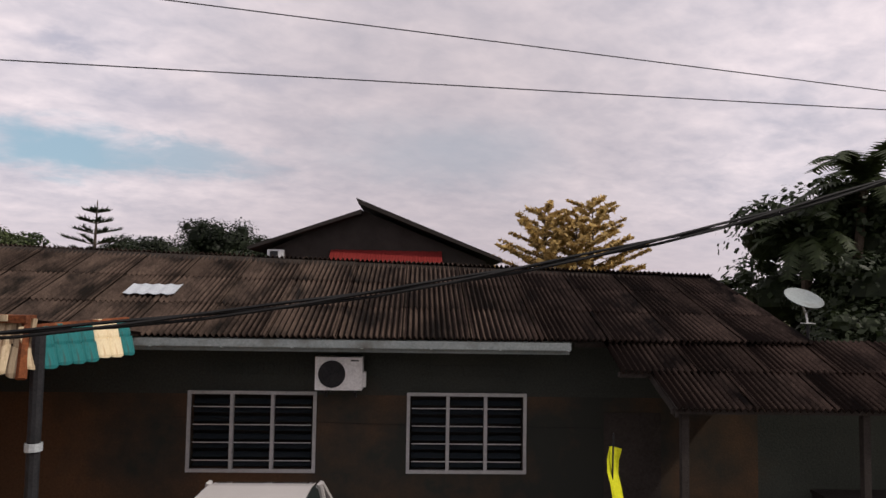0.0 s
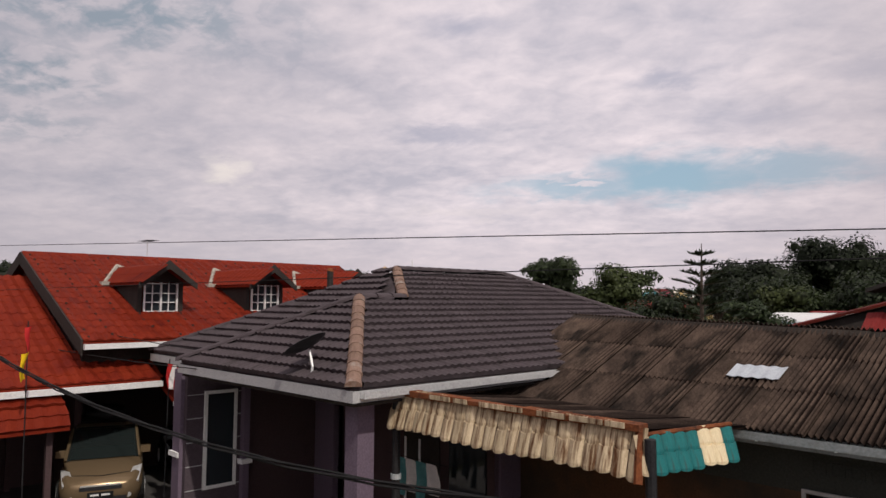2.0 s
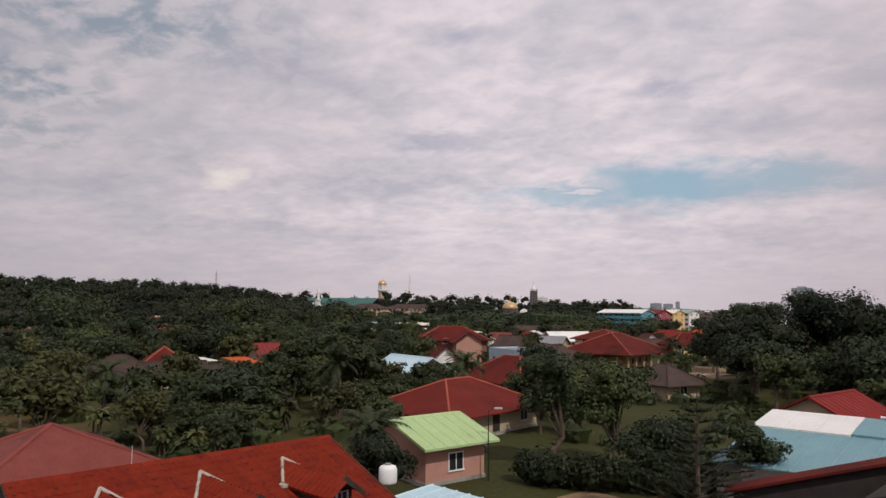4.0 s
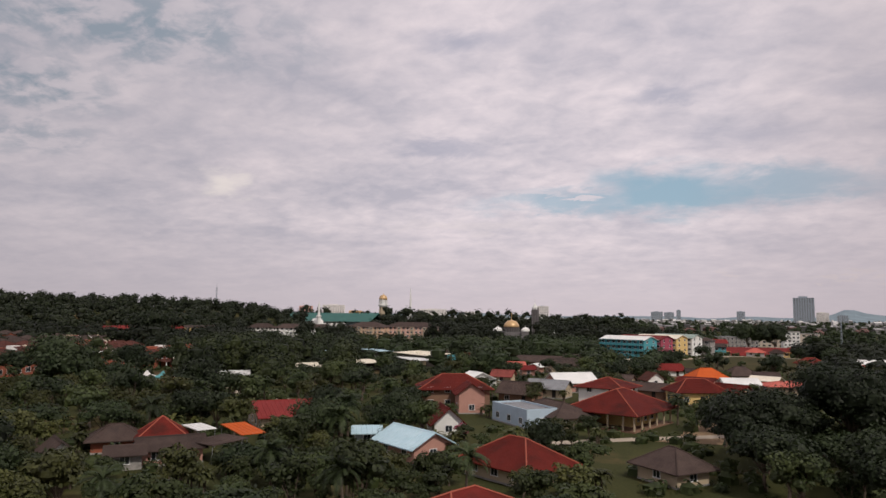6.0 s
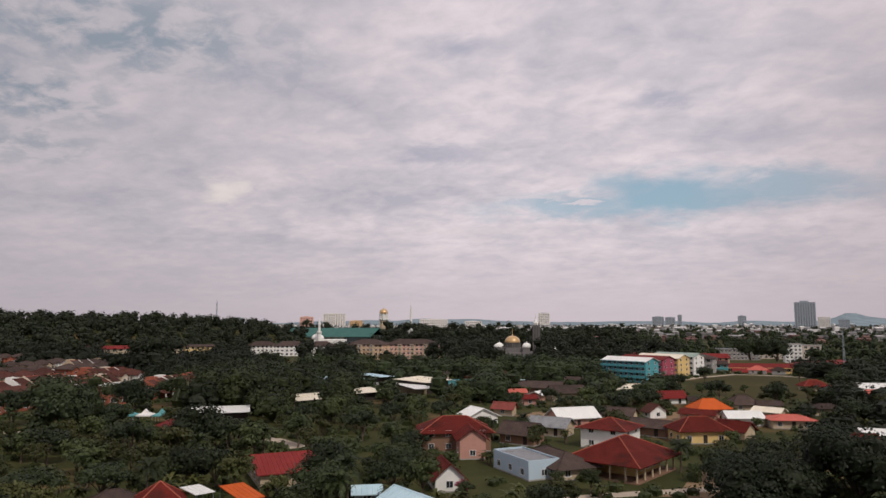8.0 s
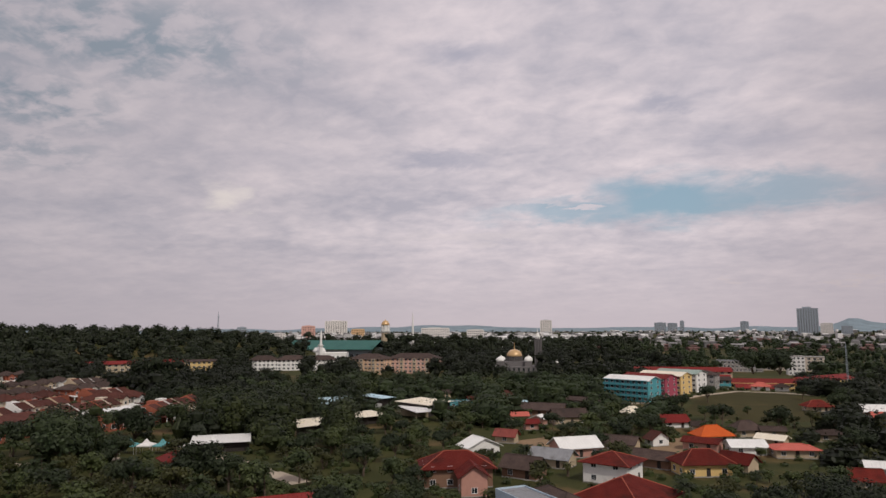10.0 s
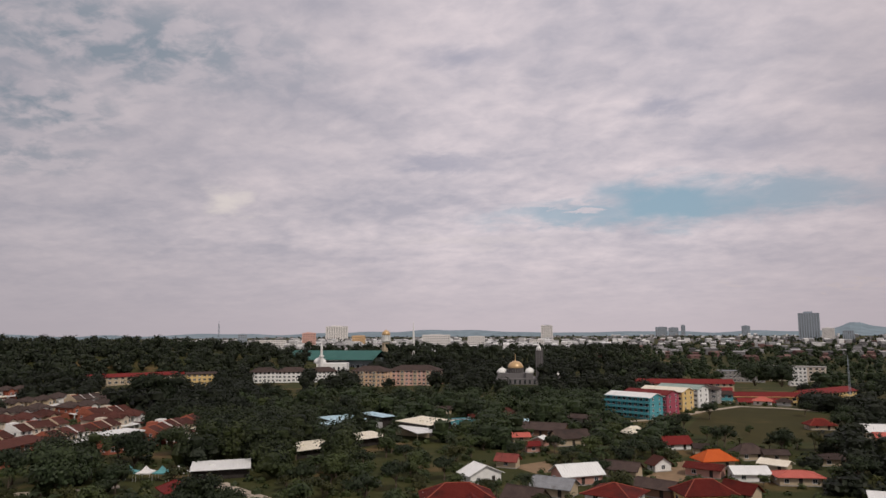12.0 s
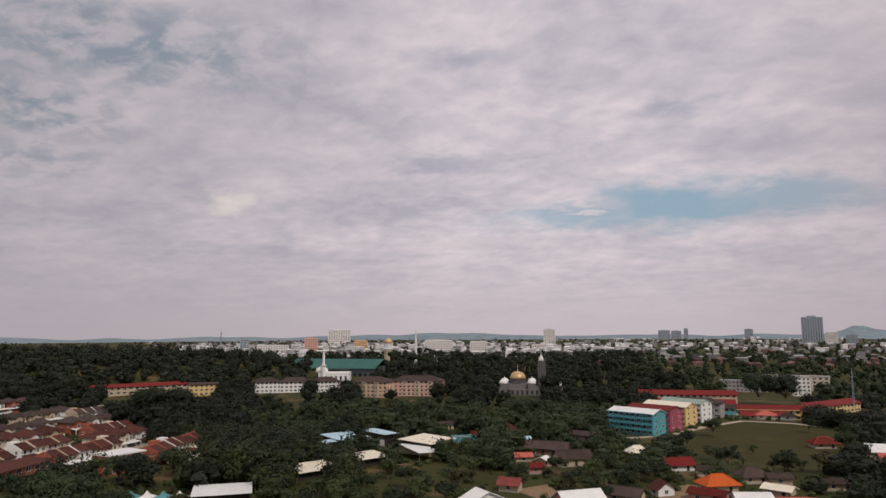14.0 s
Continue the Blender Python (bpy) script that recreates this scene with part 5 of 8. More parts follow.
def house(x, y, yaw, w, d, h, rise, kind, roof_mat, wall_mat, label, extra=True, category="house"):
    o = thing("house" if kind not in ("canopy",) else "canopy", pose(x, y, terrain(x, y), 0, 0, yaw), label, category if kind != "canopy" else "canopy")
    PLOTS.append((x, y, max(w, d) / 2 + 1.0))
    metal = "metal" in roof_mat.name
    if 2.8 < h < 4.3 and kind in ("hip", "gable_x", "gable_y"):
        h -= .35
    if kind == "shed":
        part("roof", slope_sheet(-w / 2, w / 2, (-d / 2, h), (d / 2, h + rise), .1, True), roof_mat, o)
        # a dark block stands in for the shade under the shed roof
        part("wall", Build().box(-w / 2 + .5, -d / 2 + 1.6, 0, w / 2 - .5, d / 2 - .4, h - .12), dark_timber, o, "dark block standing in for the shaded inside of the shed")
        part("side_panel", Build().box(-w / 2 + .3, -d / 2 + .4, 0, -w / 2 + .45, d / 2 - .3, h * .55), wall_mat, o)
        for i in range(4):
            part("post", Build().box(-w / 2 + .3 + i * (w - .8) / 3, -d / 2 + .2, 0, -w / 2 + .45 + i * (w - .8) / 3, -d / 2 + .35, h - .08), dark_timber, o)
        part("roof_vent", Build().box(-w * .2, -.4, h + rise * .5, -w * .1, .4, h + rise * .5 + .5), roof_mat, o)
        return o
    if kind in ("canopy", "hall"):
        if kind == "canopy":
            part("roof", slope_sheet(-w / 2, w / 2, (-d / 2, h), (d / 2, h + rise), .08, True), roof_mat, o)
            for sx in (-1, 1):
                for sy in (-1, 1):
                    part("post", Build().tube([(sx * (w / 2 - .2), sy * (d / 2 - .2), 0), (sx * (w / 2 - .2), sy * (d / 2 - .2), h - .1)], .05, 6), wall_mat, o)
            return o
        rb = Build()
        hips = roof_hip(rb, w, d, h, rise, 0.9)
        part("roof", rb, roof_mat, o, "sagging dark red hipped roof")
        for a, c in hips:
            part("hip_ridge", Build().tube([a, c], .12, 6), red_cap, o)
        part("wall", Build().box(-w * .2, -d / 2 + 3, 0, w / 2 - .4, d / 2 - .4, h - .1), wall_mat, o, "yellow inner wall")
        part("floor", Build().box(-w / 2, -d / 2, 0, w / 2, d / 2, .25), brown_paint, o)
        for i in range(6):
            part("column", Build().tube([(-w / 2 + .4 + i * (w - .8) / 5, -d / 2 + .4, .2), (-w / 2 + .4 + i * (w - .8) / 5, -d / 2 + .4, h)], .2, 10), cream_paint, o, "cream round column")
        for i in range(4):
            part("column", Build().tube([(-w / 2 + .4, -d / 2 + 2.6 + i * (d - 3.4) / 3.5, .2), (-w / 2 + .4, -d / 2 + 2.6 + i * (d - 3.4) / 3.5, h)], .2, 10), cream_paint, o, "cream round column")
        for i in range(3):
            window_at(o, -w * .05 + i * w * .18, -d / 2 + 3, 1.0, 1.2, 1.3, "-y", white_trim)
        return o
    wb = Build().box(-w / 2, -d / 2, 0, w / 2, d / 2, h)
    if kind == "gable_x":
        for s in (-1, 1):
            wb.prism([(0, -d / 2, h), (0, d / 2, h), (0, 0, h + rise - .15)], (s * w / 2 - (.0 if s < 0 else .1), 0, 0), (s * w / 2 + (.1 if s < 0 else 0), 0, 0))
    if kind == "gable_y":
        for s in (-1, 1):
            wb.prism([(-w / 2, 0, h), (w / 2, 0, h), (0, 0, h + rise - .15)], (0, s * d / 2 - (.0 if s < 0 else .1), 0), (0, s * d / 2 + (.1 if s < 0 else 0), 0))
    part("wall", wb, wall_mat, o)
    rb = Build()
    if kind == "hip":
        hips = roof_hip(rb, w, d, h, rise)
        part("roof", rb, roof_mat, o)
        for a, c in hips:
            part("hip_ridge", Build().tube([a, c], .11, 6), red_cap if roof_mat is red_tile else roof_mat, o)
    elif kind == "gable_x":
        gable_slopes(o, w, d, h, rise, roof_mat, over=.85, ribs=metal)
        part("ridge_cap", Build().prism([(0, -.25, h + rise - .06), (0, 0, h + rise + .07), (0, .25, h + rise - .06)], (-w / 2 - .5, 0, 0), (w / 2 + .5, 0, 0)), roof_mat, o)
    elif kind == "gable_y":
        gable_slopes(o, d, w, h, rise, roof_mat, over=.85, ribs=metal, turned=True)
        part("ridge_cap", Build().prism([(-.25, 0, h + rise - .06), (0, 0, h + rise + .07), (.25, 0, h + rise - .06)], (0, -d / 2 - .5, 0), (0, d / 2 + .5, 0)), roof_mat, o)
    elif kind == "flat":
        part("roof", slope_sheet(-w / 2 + .2, w / 2 - .2, (-d / 2 + .2, h + .06), (d / 2 - .2, h + .06), .26, True), roof_mat, o)
        pb = Build().box(-w / 2, -d / 2 - .003, h, w / 2, -d / 2 + .2, h + rise).box(-w / 2, d / 2 - .2, h, w / 2, d / 2, h + rise)
        pb.box(-w / 2 - .003, -d / 2 + .2, h, -w / 2 + .2, d / 2 - .2, h + rise).box(w / 2 - .2, -d / 2 + .2, h, w / 2, d / 2 - .2, h + rise)
        part("parapet", pb, wall_mat, o)
    floors = 2 if h > 4.6 else 1
    for fl in range(floors):
        z = .8 + fl * 2.8
        for side, length, off in (("-y", w, d), ("-x", d, w)):
            n = max(1, int(length / 3.6))
            for i in range(n):
                u = -length / 2 + (i + .5) * length / n
                if fl == 0 and side == "-y" and i == n // 2 and n > 1:
                    dr = part("door", Build().box(u - .5, -d / 2 - .06, 0.02, u + .5, -d / 2, 2.1), dark_timber, o)
                    part("step", Build().box(u - .7, -d / 2 - .5, 0, u + .7, -d / 2, .15), concrete, o)
                    continue
                if side == "-y":
                    window_at(o, u, -d / 2, z, 1.3, 1.2, side, white_trim)
                elif side == "-x":
                    window_at(o, -w / 2, u, z, 1.3, 1.2, side, white_trim)
                else:
                    window_at(o, w / 2, u, z, 1.3, 1.2, side, white_trim)
    part("plinth", Build().box(-w / 2 - .06, -d / 2 - .06, -.3, w / 2 + .06, d / 2 + .06, .25), concrete, o)
    return o


house(-44.3, 97.3, 59, 6.7, 9.9, 3.0, 1.7, "gable_y", blue_metal, pink_paint, "pink plastered house with pale blue metal roof")
house(-26.5, 91.3, 62, 8.4, 11.3, 3.0, 2.6, "hip", red_tile, cream_paint, "cream house under a dark red hipped tile roof")
house(-24.0, 64.5, 70, 13, 9.5, 2.9, 2.2, "hip", red_tile, cream_paint, "low house with weathered dark red hipped roof")
house(-7.5, 97.4, 50, 5.6, 6.8, 3.0, 1.8, "hip", brown_tile, cream_paint, "house with faded brown hipped roof among trees")
house(-20.6, 143.5, 72, 17.4, 14.3, 3.6, 3.4, "hall", red_tile, yellow_paint, "open-sided hall with red hipped roof on yellow columns")
house(-38.1, 135.5, 47, 6.8, 13.4, 3.3, 0.4, "flat", grey_metal, paleblue_paint, "pale blue flat-roofed house with parapet")
house(-48.0, 118.4, 34, 5.0, 7.4, 3.1, 2.2, "gable_y", red_tile, white_paint, "white house with steep red gable roof")
house(-60.5, 154.5, 28, 15.5, 10.0, 4.8, 2.6, "hip", red_tile, brown_paint, "two-storey house with long dark red hipped roof")
house(-53.6, 146.6, 28, 5.6, 7.0, 4.6, 1.9, "gable_y", red_tile, pink_paint, "pink gabled front wing with white-framed windows")
house(-32.8, 138.4, 45, 8.4, 15.3, 3.0, 1.9, "hip", brown_tile, cream_paint, "low house with stained brown roof")
house(-27.2, 170.3, 77, 10.0, 10.6, 5.0, 1.8, "hip", red_tile, white_paint, "white two-storey house with red hipped roof")
house(-74.4, 79.7, 49, 8.2, 5.0, 2.9, 1.1, "gable_x", brown_tile, pink_paint, "pink bungalow with weathered dark gable roof")
house(-80.8, 84.6, 46, 6.0, 6.0, 3.4, 2.3, "hip", red_tile, brown_paint, "house with steep dark red hipped roof")
house(-87.6, 82.2, 46, 6.6, 4.8, 2.9, 1.5, "hip", brown_tile, brick_red, "red-walled house with dark hipped roof")
house(-76.8, 73.9, 47, 4.2, 3.4, 2.4, 0.7, "gable_x", brown_tile, concrete, "grey block annex with dark sheet roof")
house(-79.2, 113.3, 46, 10.4, 16.0, 3.3, 1.8, "gable_x", red_metal, cream_paint, "long shed with bright red metal roof")
house(-78.6, 90.1, 67, 3.2, 5.7, 3.0, 0.2, "canopy", white_metal, grey_metal, "white metal canopy on thin posts")
house(-71.6, 92.1, 60, 4, 9, 2.8, 0.5, "canopy", orange_tile, grey_metal, "orange metal canopy on thin posts")
house(-69.7, 84.2, 85, 7.2, 5.1, 2.6, 0.2, "canopy", brown_tile, grey_metal, "dark metal canopy on posts")
house(-141.8, 170.0, 38, 17, 13, 2.9, 0.5, "shed", white_metal, cream_paint, "shed with low white metal roof")
house(-134.7, 144.4, 59, 6, 7, 3.0, 1.6, "hip", red_metal, cream_paint, "small hut with red hipped roof")
house(-86.6, 71.4, 60, 3.0, 5.7, 2.4, 1.2, "gable_y", brown_tile, white_paint, "small pale hut among banana plants")
house(-158.0, 266.5, 64, 16, 16, 4.2, 0.9, "shed", blue_metal, grey_metal, "open shed with light blue metal roof")
house(-158.5, 256.0, 66, 16, 5, 3.6, 0.5, "canopy", blue_metal, grey_metal, "pale blue lean-to canopy on posts")
house(-148.0, 279.0, 66, 8, 18, 5.0, 0.4, "shed", blue_metal, white_paint, "two-storey shed with blue roof")
house(-119.3, 267.5, 80, 19, 17, 4.8, 0.8, "shed", cream_metal, cream_paint, "long shed with cream metal roof")
house(-117.0, 254.0, 48, 9.0, 22, 3.6, 0.4, "canopy", white_metal, cream_paint, "low canopy with white roof")
house(-136.5, 208.5, 66, 18, 12.5, 2.9, 0.8, "shed", cream_metal, cream_paint, "shed with cream canvas-coloured roof")
house(-129.5, 234.5, 62, 14, 12, 3.0, 0.7, "shed", cream_metal, cream_paint, "shed with cream roof half hidden by trees")
house(-42.1, 198.5, 40, 12.0, 7.4, 3.5, 2.1, "gable_x", white_metal, pink_paint, "pink house with white metal gable roof")
house(-44.5, 182.5, -8, 10.3, 6.4, 2.8, 1.7, "gable_x", grey_metal, cream_paint, "low house with grey corrugated metal roof")
house(-7.3, 234.5, 32, 9.9, 6.1, 3.6, 2.2, "hip", orange_tile, cream_paint, "bungalow with bright orange pyramid roof")
house(-9.4, 221.2, -13, 9.7, 6.0, 2.7, 0.9, "gable_x", red_tile, pink_paint, "low pink house with dark red roof")
house(-8.4, 185.7, 28, 12.0, 7.5, 4.0, 2.4, "hip", red_tile, yellow_paint, "yellow bungalow with red hipped roof")
house(-0.0, 194.1, -30, 7.8, 4.9, 2.7, 1.7, "gable_x", red_tile, cream_paint, "long house with dull red gable roof")
house(2.0, 218.7, 20, 9.4, 5.8, 2.7, 1.3, "gable_x", white_metal, white_paint, "row house with white corrugated roof")
house(9.7, 234.5, -22, 7.7, 4.8, 2.7, 0.9, "gable_x", cream_metal, cream_paint, "low house with pale metal roof")
house(2.6, 252.7, 29, 8.7, 5.4, 3.4, 2.1, "hip", brown_tile, cream_paint, "house with grey-brown pyramid roof")
house(10.4, 253.0, 13, 7.0, 4.4, 2.7, 0.9, "gable_x", brown_tile, cream_paint, "low house with dusty grey roof")
house(-31.5, 211.9, -9, 9.6, 5.9, 2.7, 1.6, "gable_x", brown_tile, cream_paint, "low house with brown corrugated roof")
house(-22.5, 223.7, 41, 5.6, 4.0, 2.9, 1.8, "gable_y", maroon_tile, white_paint, "white house with brown gable roof")
house(-21.1, 265.2, 30, 9.3, 5.8, 3.0, 1.8, "gable_x", red_metal, white_paint, "white house with bright red gable roof")
house(-37.9, 286.7, 33, 7.2, 4.5, 2.7, 1.7, "hip", cream_metal, cream_paint, "house with pale cream hipped roof")
house(-19.9, 191.4, -19, 9.9, 6.1, 2.7, 1.4, "gable_x", brown_tile, brown_paint, "low brown house with weathered dark roof")
house(14.0, 218.8, 16, 10.9, 6.8, 2.7, 0.9, "hip", pinkred_tile, cream_paint, "house with pinkish red hipped roof")
house(50.2, 318.8, 11, 13.0, 8.1, 3.4, 2.1, "gable_x", white_metal, cream_paint, "long shed with white roof")
house(51.1, 305.1, 10, 9.7, 6.0, 2.7, 1.2, "gable_x", pinkred_tile, cream_paint, "low house with pink metal roof")
house(31.5, 335.8, 20, 9.6, 6.0, 3.0, 1.9, "hip", red_tile, cream_paint, "red-roofed pavilion beside the playing field")
house(-12.1, 257.1, 13, 4.5, 4.0, 2.7, 0.9, "gable_x", brown_tile, cream_paint, "small house with dusty brown roof")
house(-67.3, 189.3, 50, 9.8, 6.1, 3.4, 2.1, "gable_y", white_metal, white_paint, "white house with white metal gable roof")
house(-66.5, 212.6, -2, 6.3, 4.0, 2.7, 1.4, "gable_x", maroon_metal, cream_paint, "small house with dark red metal roof")
house(-47.7, 166.6, -12, 9.1, 5.6, 3.4, 2.1, "gable_x", brown_tile, brown_paint, "brown house with weathered dark gable roof")
house(-72.8, 281.4, -0, 18.2, 11.3, 3.3, 2.0, "gable_x", brown_tile, brown_paint, "long brown house with dark roof")
house(-57.7, 261.0, 33, 12.4, 7.7, 3.7, 2.2, "gable_x", brown_tile, cream_paint, "house with weathered grey-brown roof")
house(-66.8, 241.6, 31, 4.5, 4.0, 2.7, 0.9, "gable_x", red_metal, pink_paint, "small hut with red roof")
house(-67.0, 254.4, -10, 4.5, 4.0, 2.7, 0.9, "gable_y", white_metal, pink_paint, "small hut with white roof")
house(-76.3, 259.7, 27, 6.0, 4.0, 2.7, 0.9, "gable_x", pinkred_tile, cream_paint, "row of small stalls with faded red awnings")
house(-62.0, 322.6, -17, 19.3, 12.0, 2.7, 0.9, "gable_x", brown_tile, concrete, "long low building with dark brown roof")
house(-101.8, 320.3, 33, 9.9, 6.2, 3.7, 2.3, "hip", maroon_tile, white_paint, "white two-storey villa with red-brown hipped roof")
house(-111.0, 303.7, 45, 5.4, 4.0, 2.7, 1.4, "gable_x", red_tile, white_paint, "house with deep red gable roof")
house(-113.4, 293.4, 31, 11.1, 6.9, 2.7, 0.4, "flat", grey_metal, teal_paint, "teal shed with grey roof")
house(-140.9, 332.3, 33, 12.0, 7.4, 2.7, 0.9, "gable_x", brown_tile, cream_paint, "old low house with brown roof")
house(-87.6, 298.8, 26, 5.5, 4.0, 2.7, 0.9, "gable_x", blue_metal, cream_paint, "small house with pale blue roof")
house(25.7, 182.7, 12, 6.2, 4.0, 2.8, 1.7, "gable_x", red_tile, cream_paint, "house with dull red roof under trees")
house(30.7, 198.5, 1, 4.9, 4.0, 2.7, 0.9, "gable_x", white_metal, concrete, "shed with pale metal roof under trees")
house(26.6, 251.1, 14, 8.0, 4.9, 2.7, 0.9, "hip", brown_tile, cream_paint, "house with dark hipped roof behind trees")
house(9, 72, 60, 8, 6, 3.0, 1.6, "gable_x", red_metal, cream_paint, "low house with red roof behind trees")
house(-19.5, 46.5, 60, 5.0, 7.0, 3.2, 1.1, "gable_x", green_metal, pink_paint, "old pink house with light green metal roof")
house(-55.6, 103.4, 30, 3.8, 4.2, 2.4, 0.6, "gable_x", blue_metal, greyblue_paint, "small shed with pale blue roof")
house(-36, 30, 67, 9, 9, 3.0, 2.0, "hip", maroon_metal, cream_paint, "house with maroon corrugated hipped roof")

PLOTS += [(-141, 168, 12), (-136, 207, 12), (-129, 234, 9), (-119, 262, 13), (-158, 264, 11), (-125, 156, 4), (-114, 151.4, 5), (-104, 146, 5), (-176, 131, 4), (-166, 139, 4), (-42, 336, 11), (-57, 214, 6), (-19, 212, 4), (-17, 228, 4)]      # open ground

# ---- terraces and larger blocks ----
ROWS = random.Random(29)


def terrace(x, y, yaw, length, depth, units, colour):
    """A row of two-storey houses: one long gable roof in steps, or villas under hips of their own."""
    rm, word = (maroon_tile, "maroon") if colour == "maroon" else (brown_tile, "dark brown")
    villas = colour == "villa"
    if villas and ROWS.random() < .5:
        rm, word = maroon_tile, "maroon"
    uw = length / units
    PLOTS.append((x, y, length / 2 + 2))
    for i in range(units):
        u = -length / 2 + (i + .5) * uw
        m = pose(x, y, terrain(x, y), 0, 0, yaw) @ pose(u, 0, 0)
        wall, tint = ROWS.choice(((white_paint, "white"), (cream_paint, "cream"), (pale_paint, "pale"), (white_paint, "white"), (brick_red, "brick-red")))
        h = 5.4 + ROWS.choice((0, .25, .5)) + (.7 if villas else -.3)
        o = thing("terraced_house", m, f"{tint} two-storey {'villa' if villas else 'terraced house'} with {word} tiled roof", "house", group="terraced houses on the hillside")
        inset = .9 if villas else .05
        part("wall", Build().box(-uw / 2 + inset, -depth / 2, 0, uw / 2 - inset, depth / 2, h), wall, o)
        if villas:
            rb = Build()
            for a, c in roof_hip(rb, uw - 2 * inset, depth, h, 2.0, .8):
                part("hip_ridge", Build().tube([a, c], .12, 5), rm, o)
            part("roof", rb, rm, o)
            bay = part("front_bay", Build().box(-uw * .32, -depth / 2 - 1.6, 0, uw * .05, -depth / 2, h - .5).prism([(-uw * .32, 0, h - .5), (uw * .05, 0, h - .5), (-uw * .135, 0, h + .6)], (0, -depth / 2 - 1.6, 0), (0, -depth / 2 - 1.4, 0)), wall, o)
            for s in (-1, 1):
                cx = -uw * .135
                part("bay_roof", Build().prism([(cx, 0, h + .75), (cx + s * (uw * .185 + .5), 0, h - .75), (cx + s * (uw * .185 + .5), 0, h - .9), (cx, 0, h + .58)], (0, -depth / 2 - 2.1, 0), (0, -depth / 2 + 1.5, 0)), rm, bay)
            window_at(bay, -uw * .135, -depth / 2 - 1.6, 3.3, 1.4, 1.3, "-y", white_trim)
            window_at(o, uw * .28, -depth / 2, 3.3, 1.5, 1.4, "-y", white_trim)
        else:
            rise = 2.0
            for s in (-1, 1):
                b = slope_sheet(-uw / 2, uw / 2, (s * (depth / 2 + .6), h - .27), (0, h + rise), .16)
                part("roof_slope", b, rm, o)
            part("ridge_cap", Build().prism([(0, -.22, h + rise - .05), (0, 0, h + rise + .1), (0, .22, h + rise - .05)], (-uw / 2, 0, 0), (uw / 2, 0, 0)), red_cap if ROWS.random() < .5 else rm, o)
            part("party_wall", Build().prism([(0, -depth / 2 - .6, h - .2), (0, 0, h + rise + .28), (0, depth / 2 + .6, h - .2), (0, depth / 2 + .6, h - .5), (0, -depth / 2 - .6, h - .5)], (-uw / 2 - .1, 0, 0), (-uw / 2 + .1, 0, 0)), wall, o, "raised party wall between two roofs")
            for k in (-1, 1):
                window_at(o, k * uw * .22, -depth / 2, 3.3, 1.3, 1.3, "-y", white_trim)
            if ROWS.random() < .4:
                part("upper_room", Build().box(-uw * .3, depth * .12, h + .4, uw * .3, depth * .45, h + 2.4), wall, o, "added room above the roof")
        for k in (-1, 1):
            window_at(o, -uw / 2 + inset, k * depth * .24, 3.3, 1.1, 1.2, "-x", white_trim)
        style = ROWS.random()
        pm = rm if style < .45 else white_metal if style < .75 else cream_metal
        pr = Build().prism([(0, -depth / 2 - 4.2, 2.55), (0, -depth / 2 - .02, 3.05), (0, -depth / 2 - .02, 2.9), (0, -depth / 2 - 4.2, 2.4)], (-uw / 2 + .2, 0, 0), (uw / 2 - .2, 0, 0))
        part("porch_roof", pr, pm, o)
        for sx in (-1, 1):
            part("porch_post", Build().box(sx * (uw / 2 - .5) - .14, -depth / 2 - 4.1, 0, sx * (uw / 2 - .5) + .14, -depth / 2 - 3.82, 2.46), white_paint, o)
        part("garden_wall", Build().box(-uw / 2 + .1, -depth / 2 - 6.2, 0, uw / 2 - .1, -depth / 2 - 6.0, 1.3), wall, o)
        part("door", Build().box(-.5, -depth / 2 - .05, 0, .5, -depth / 2, 2.1), dark_timber, o)


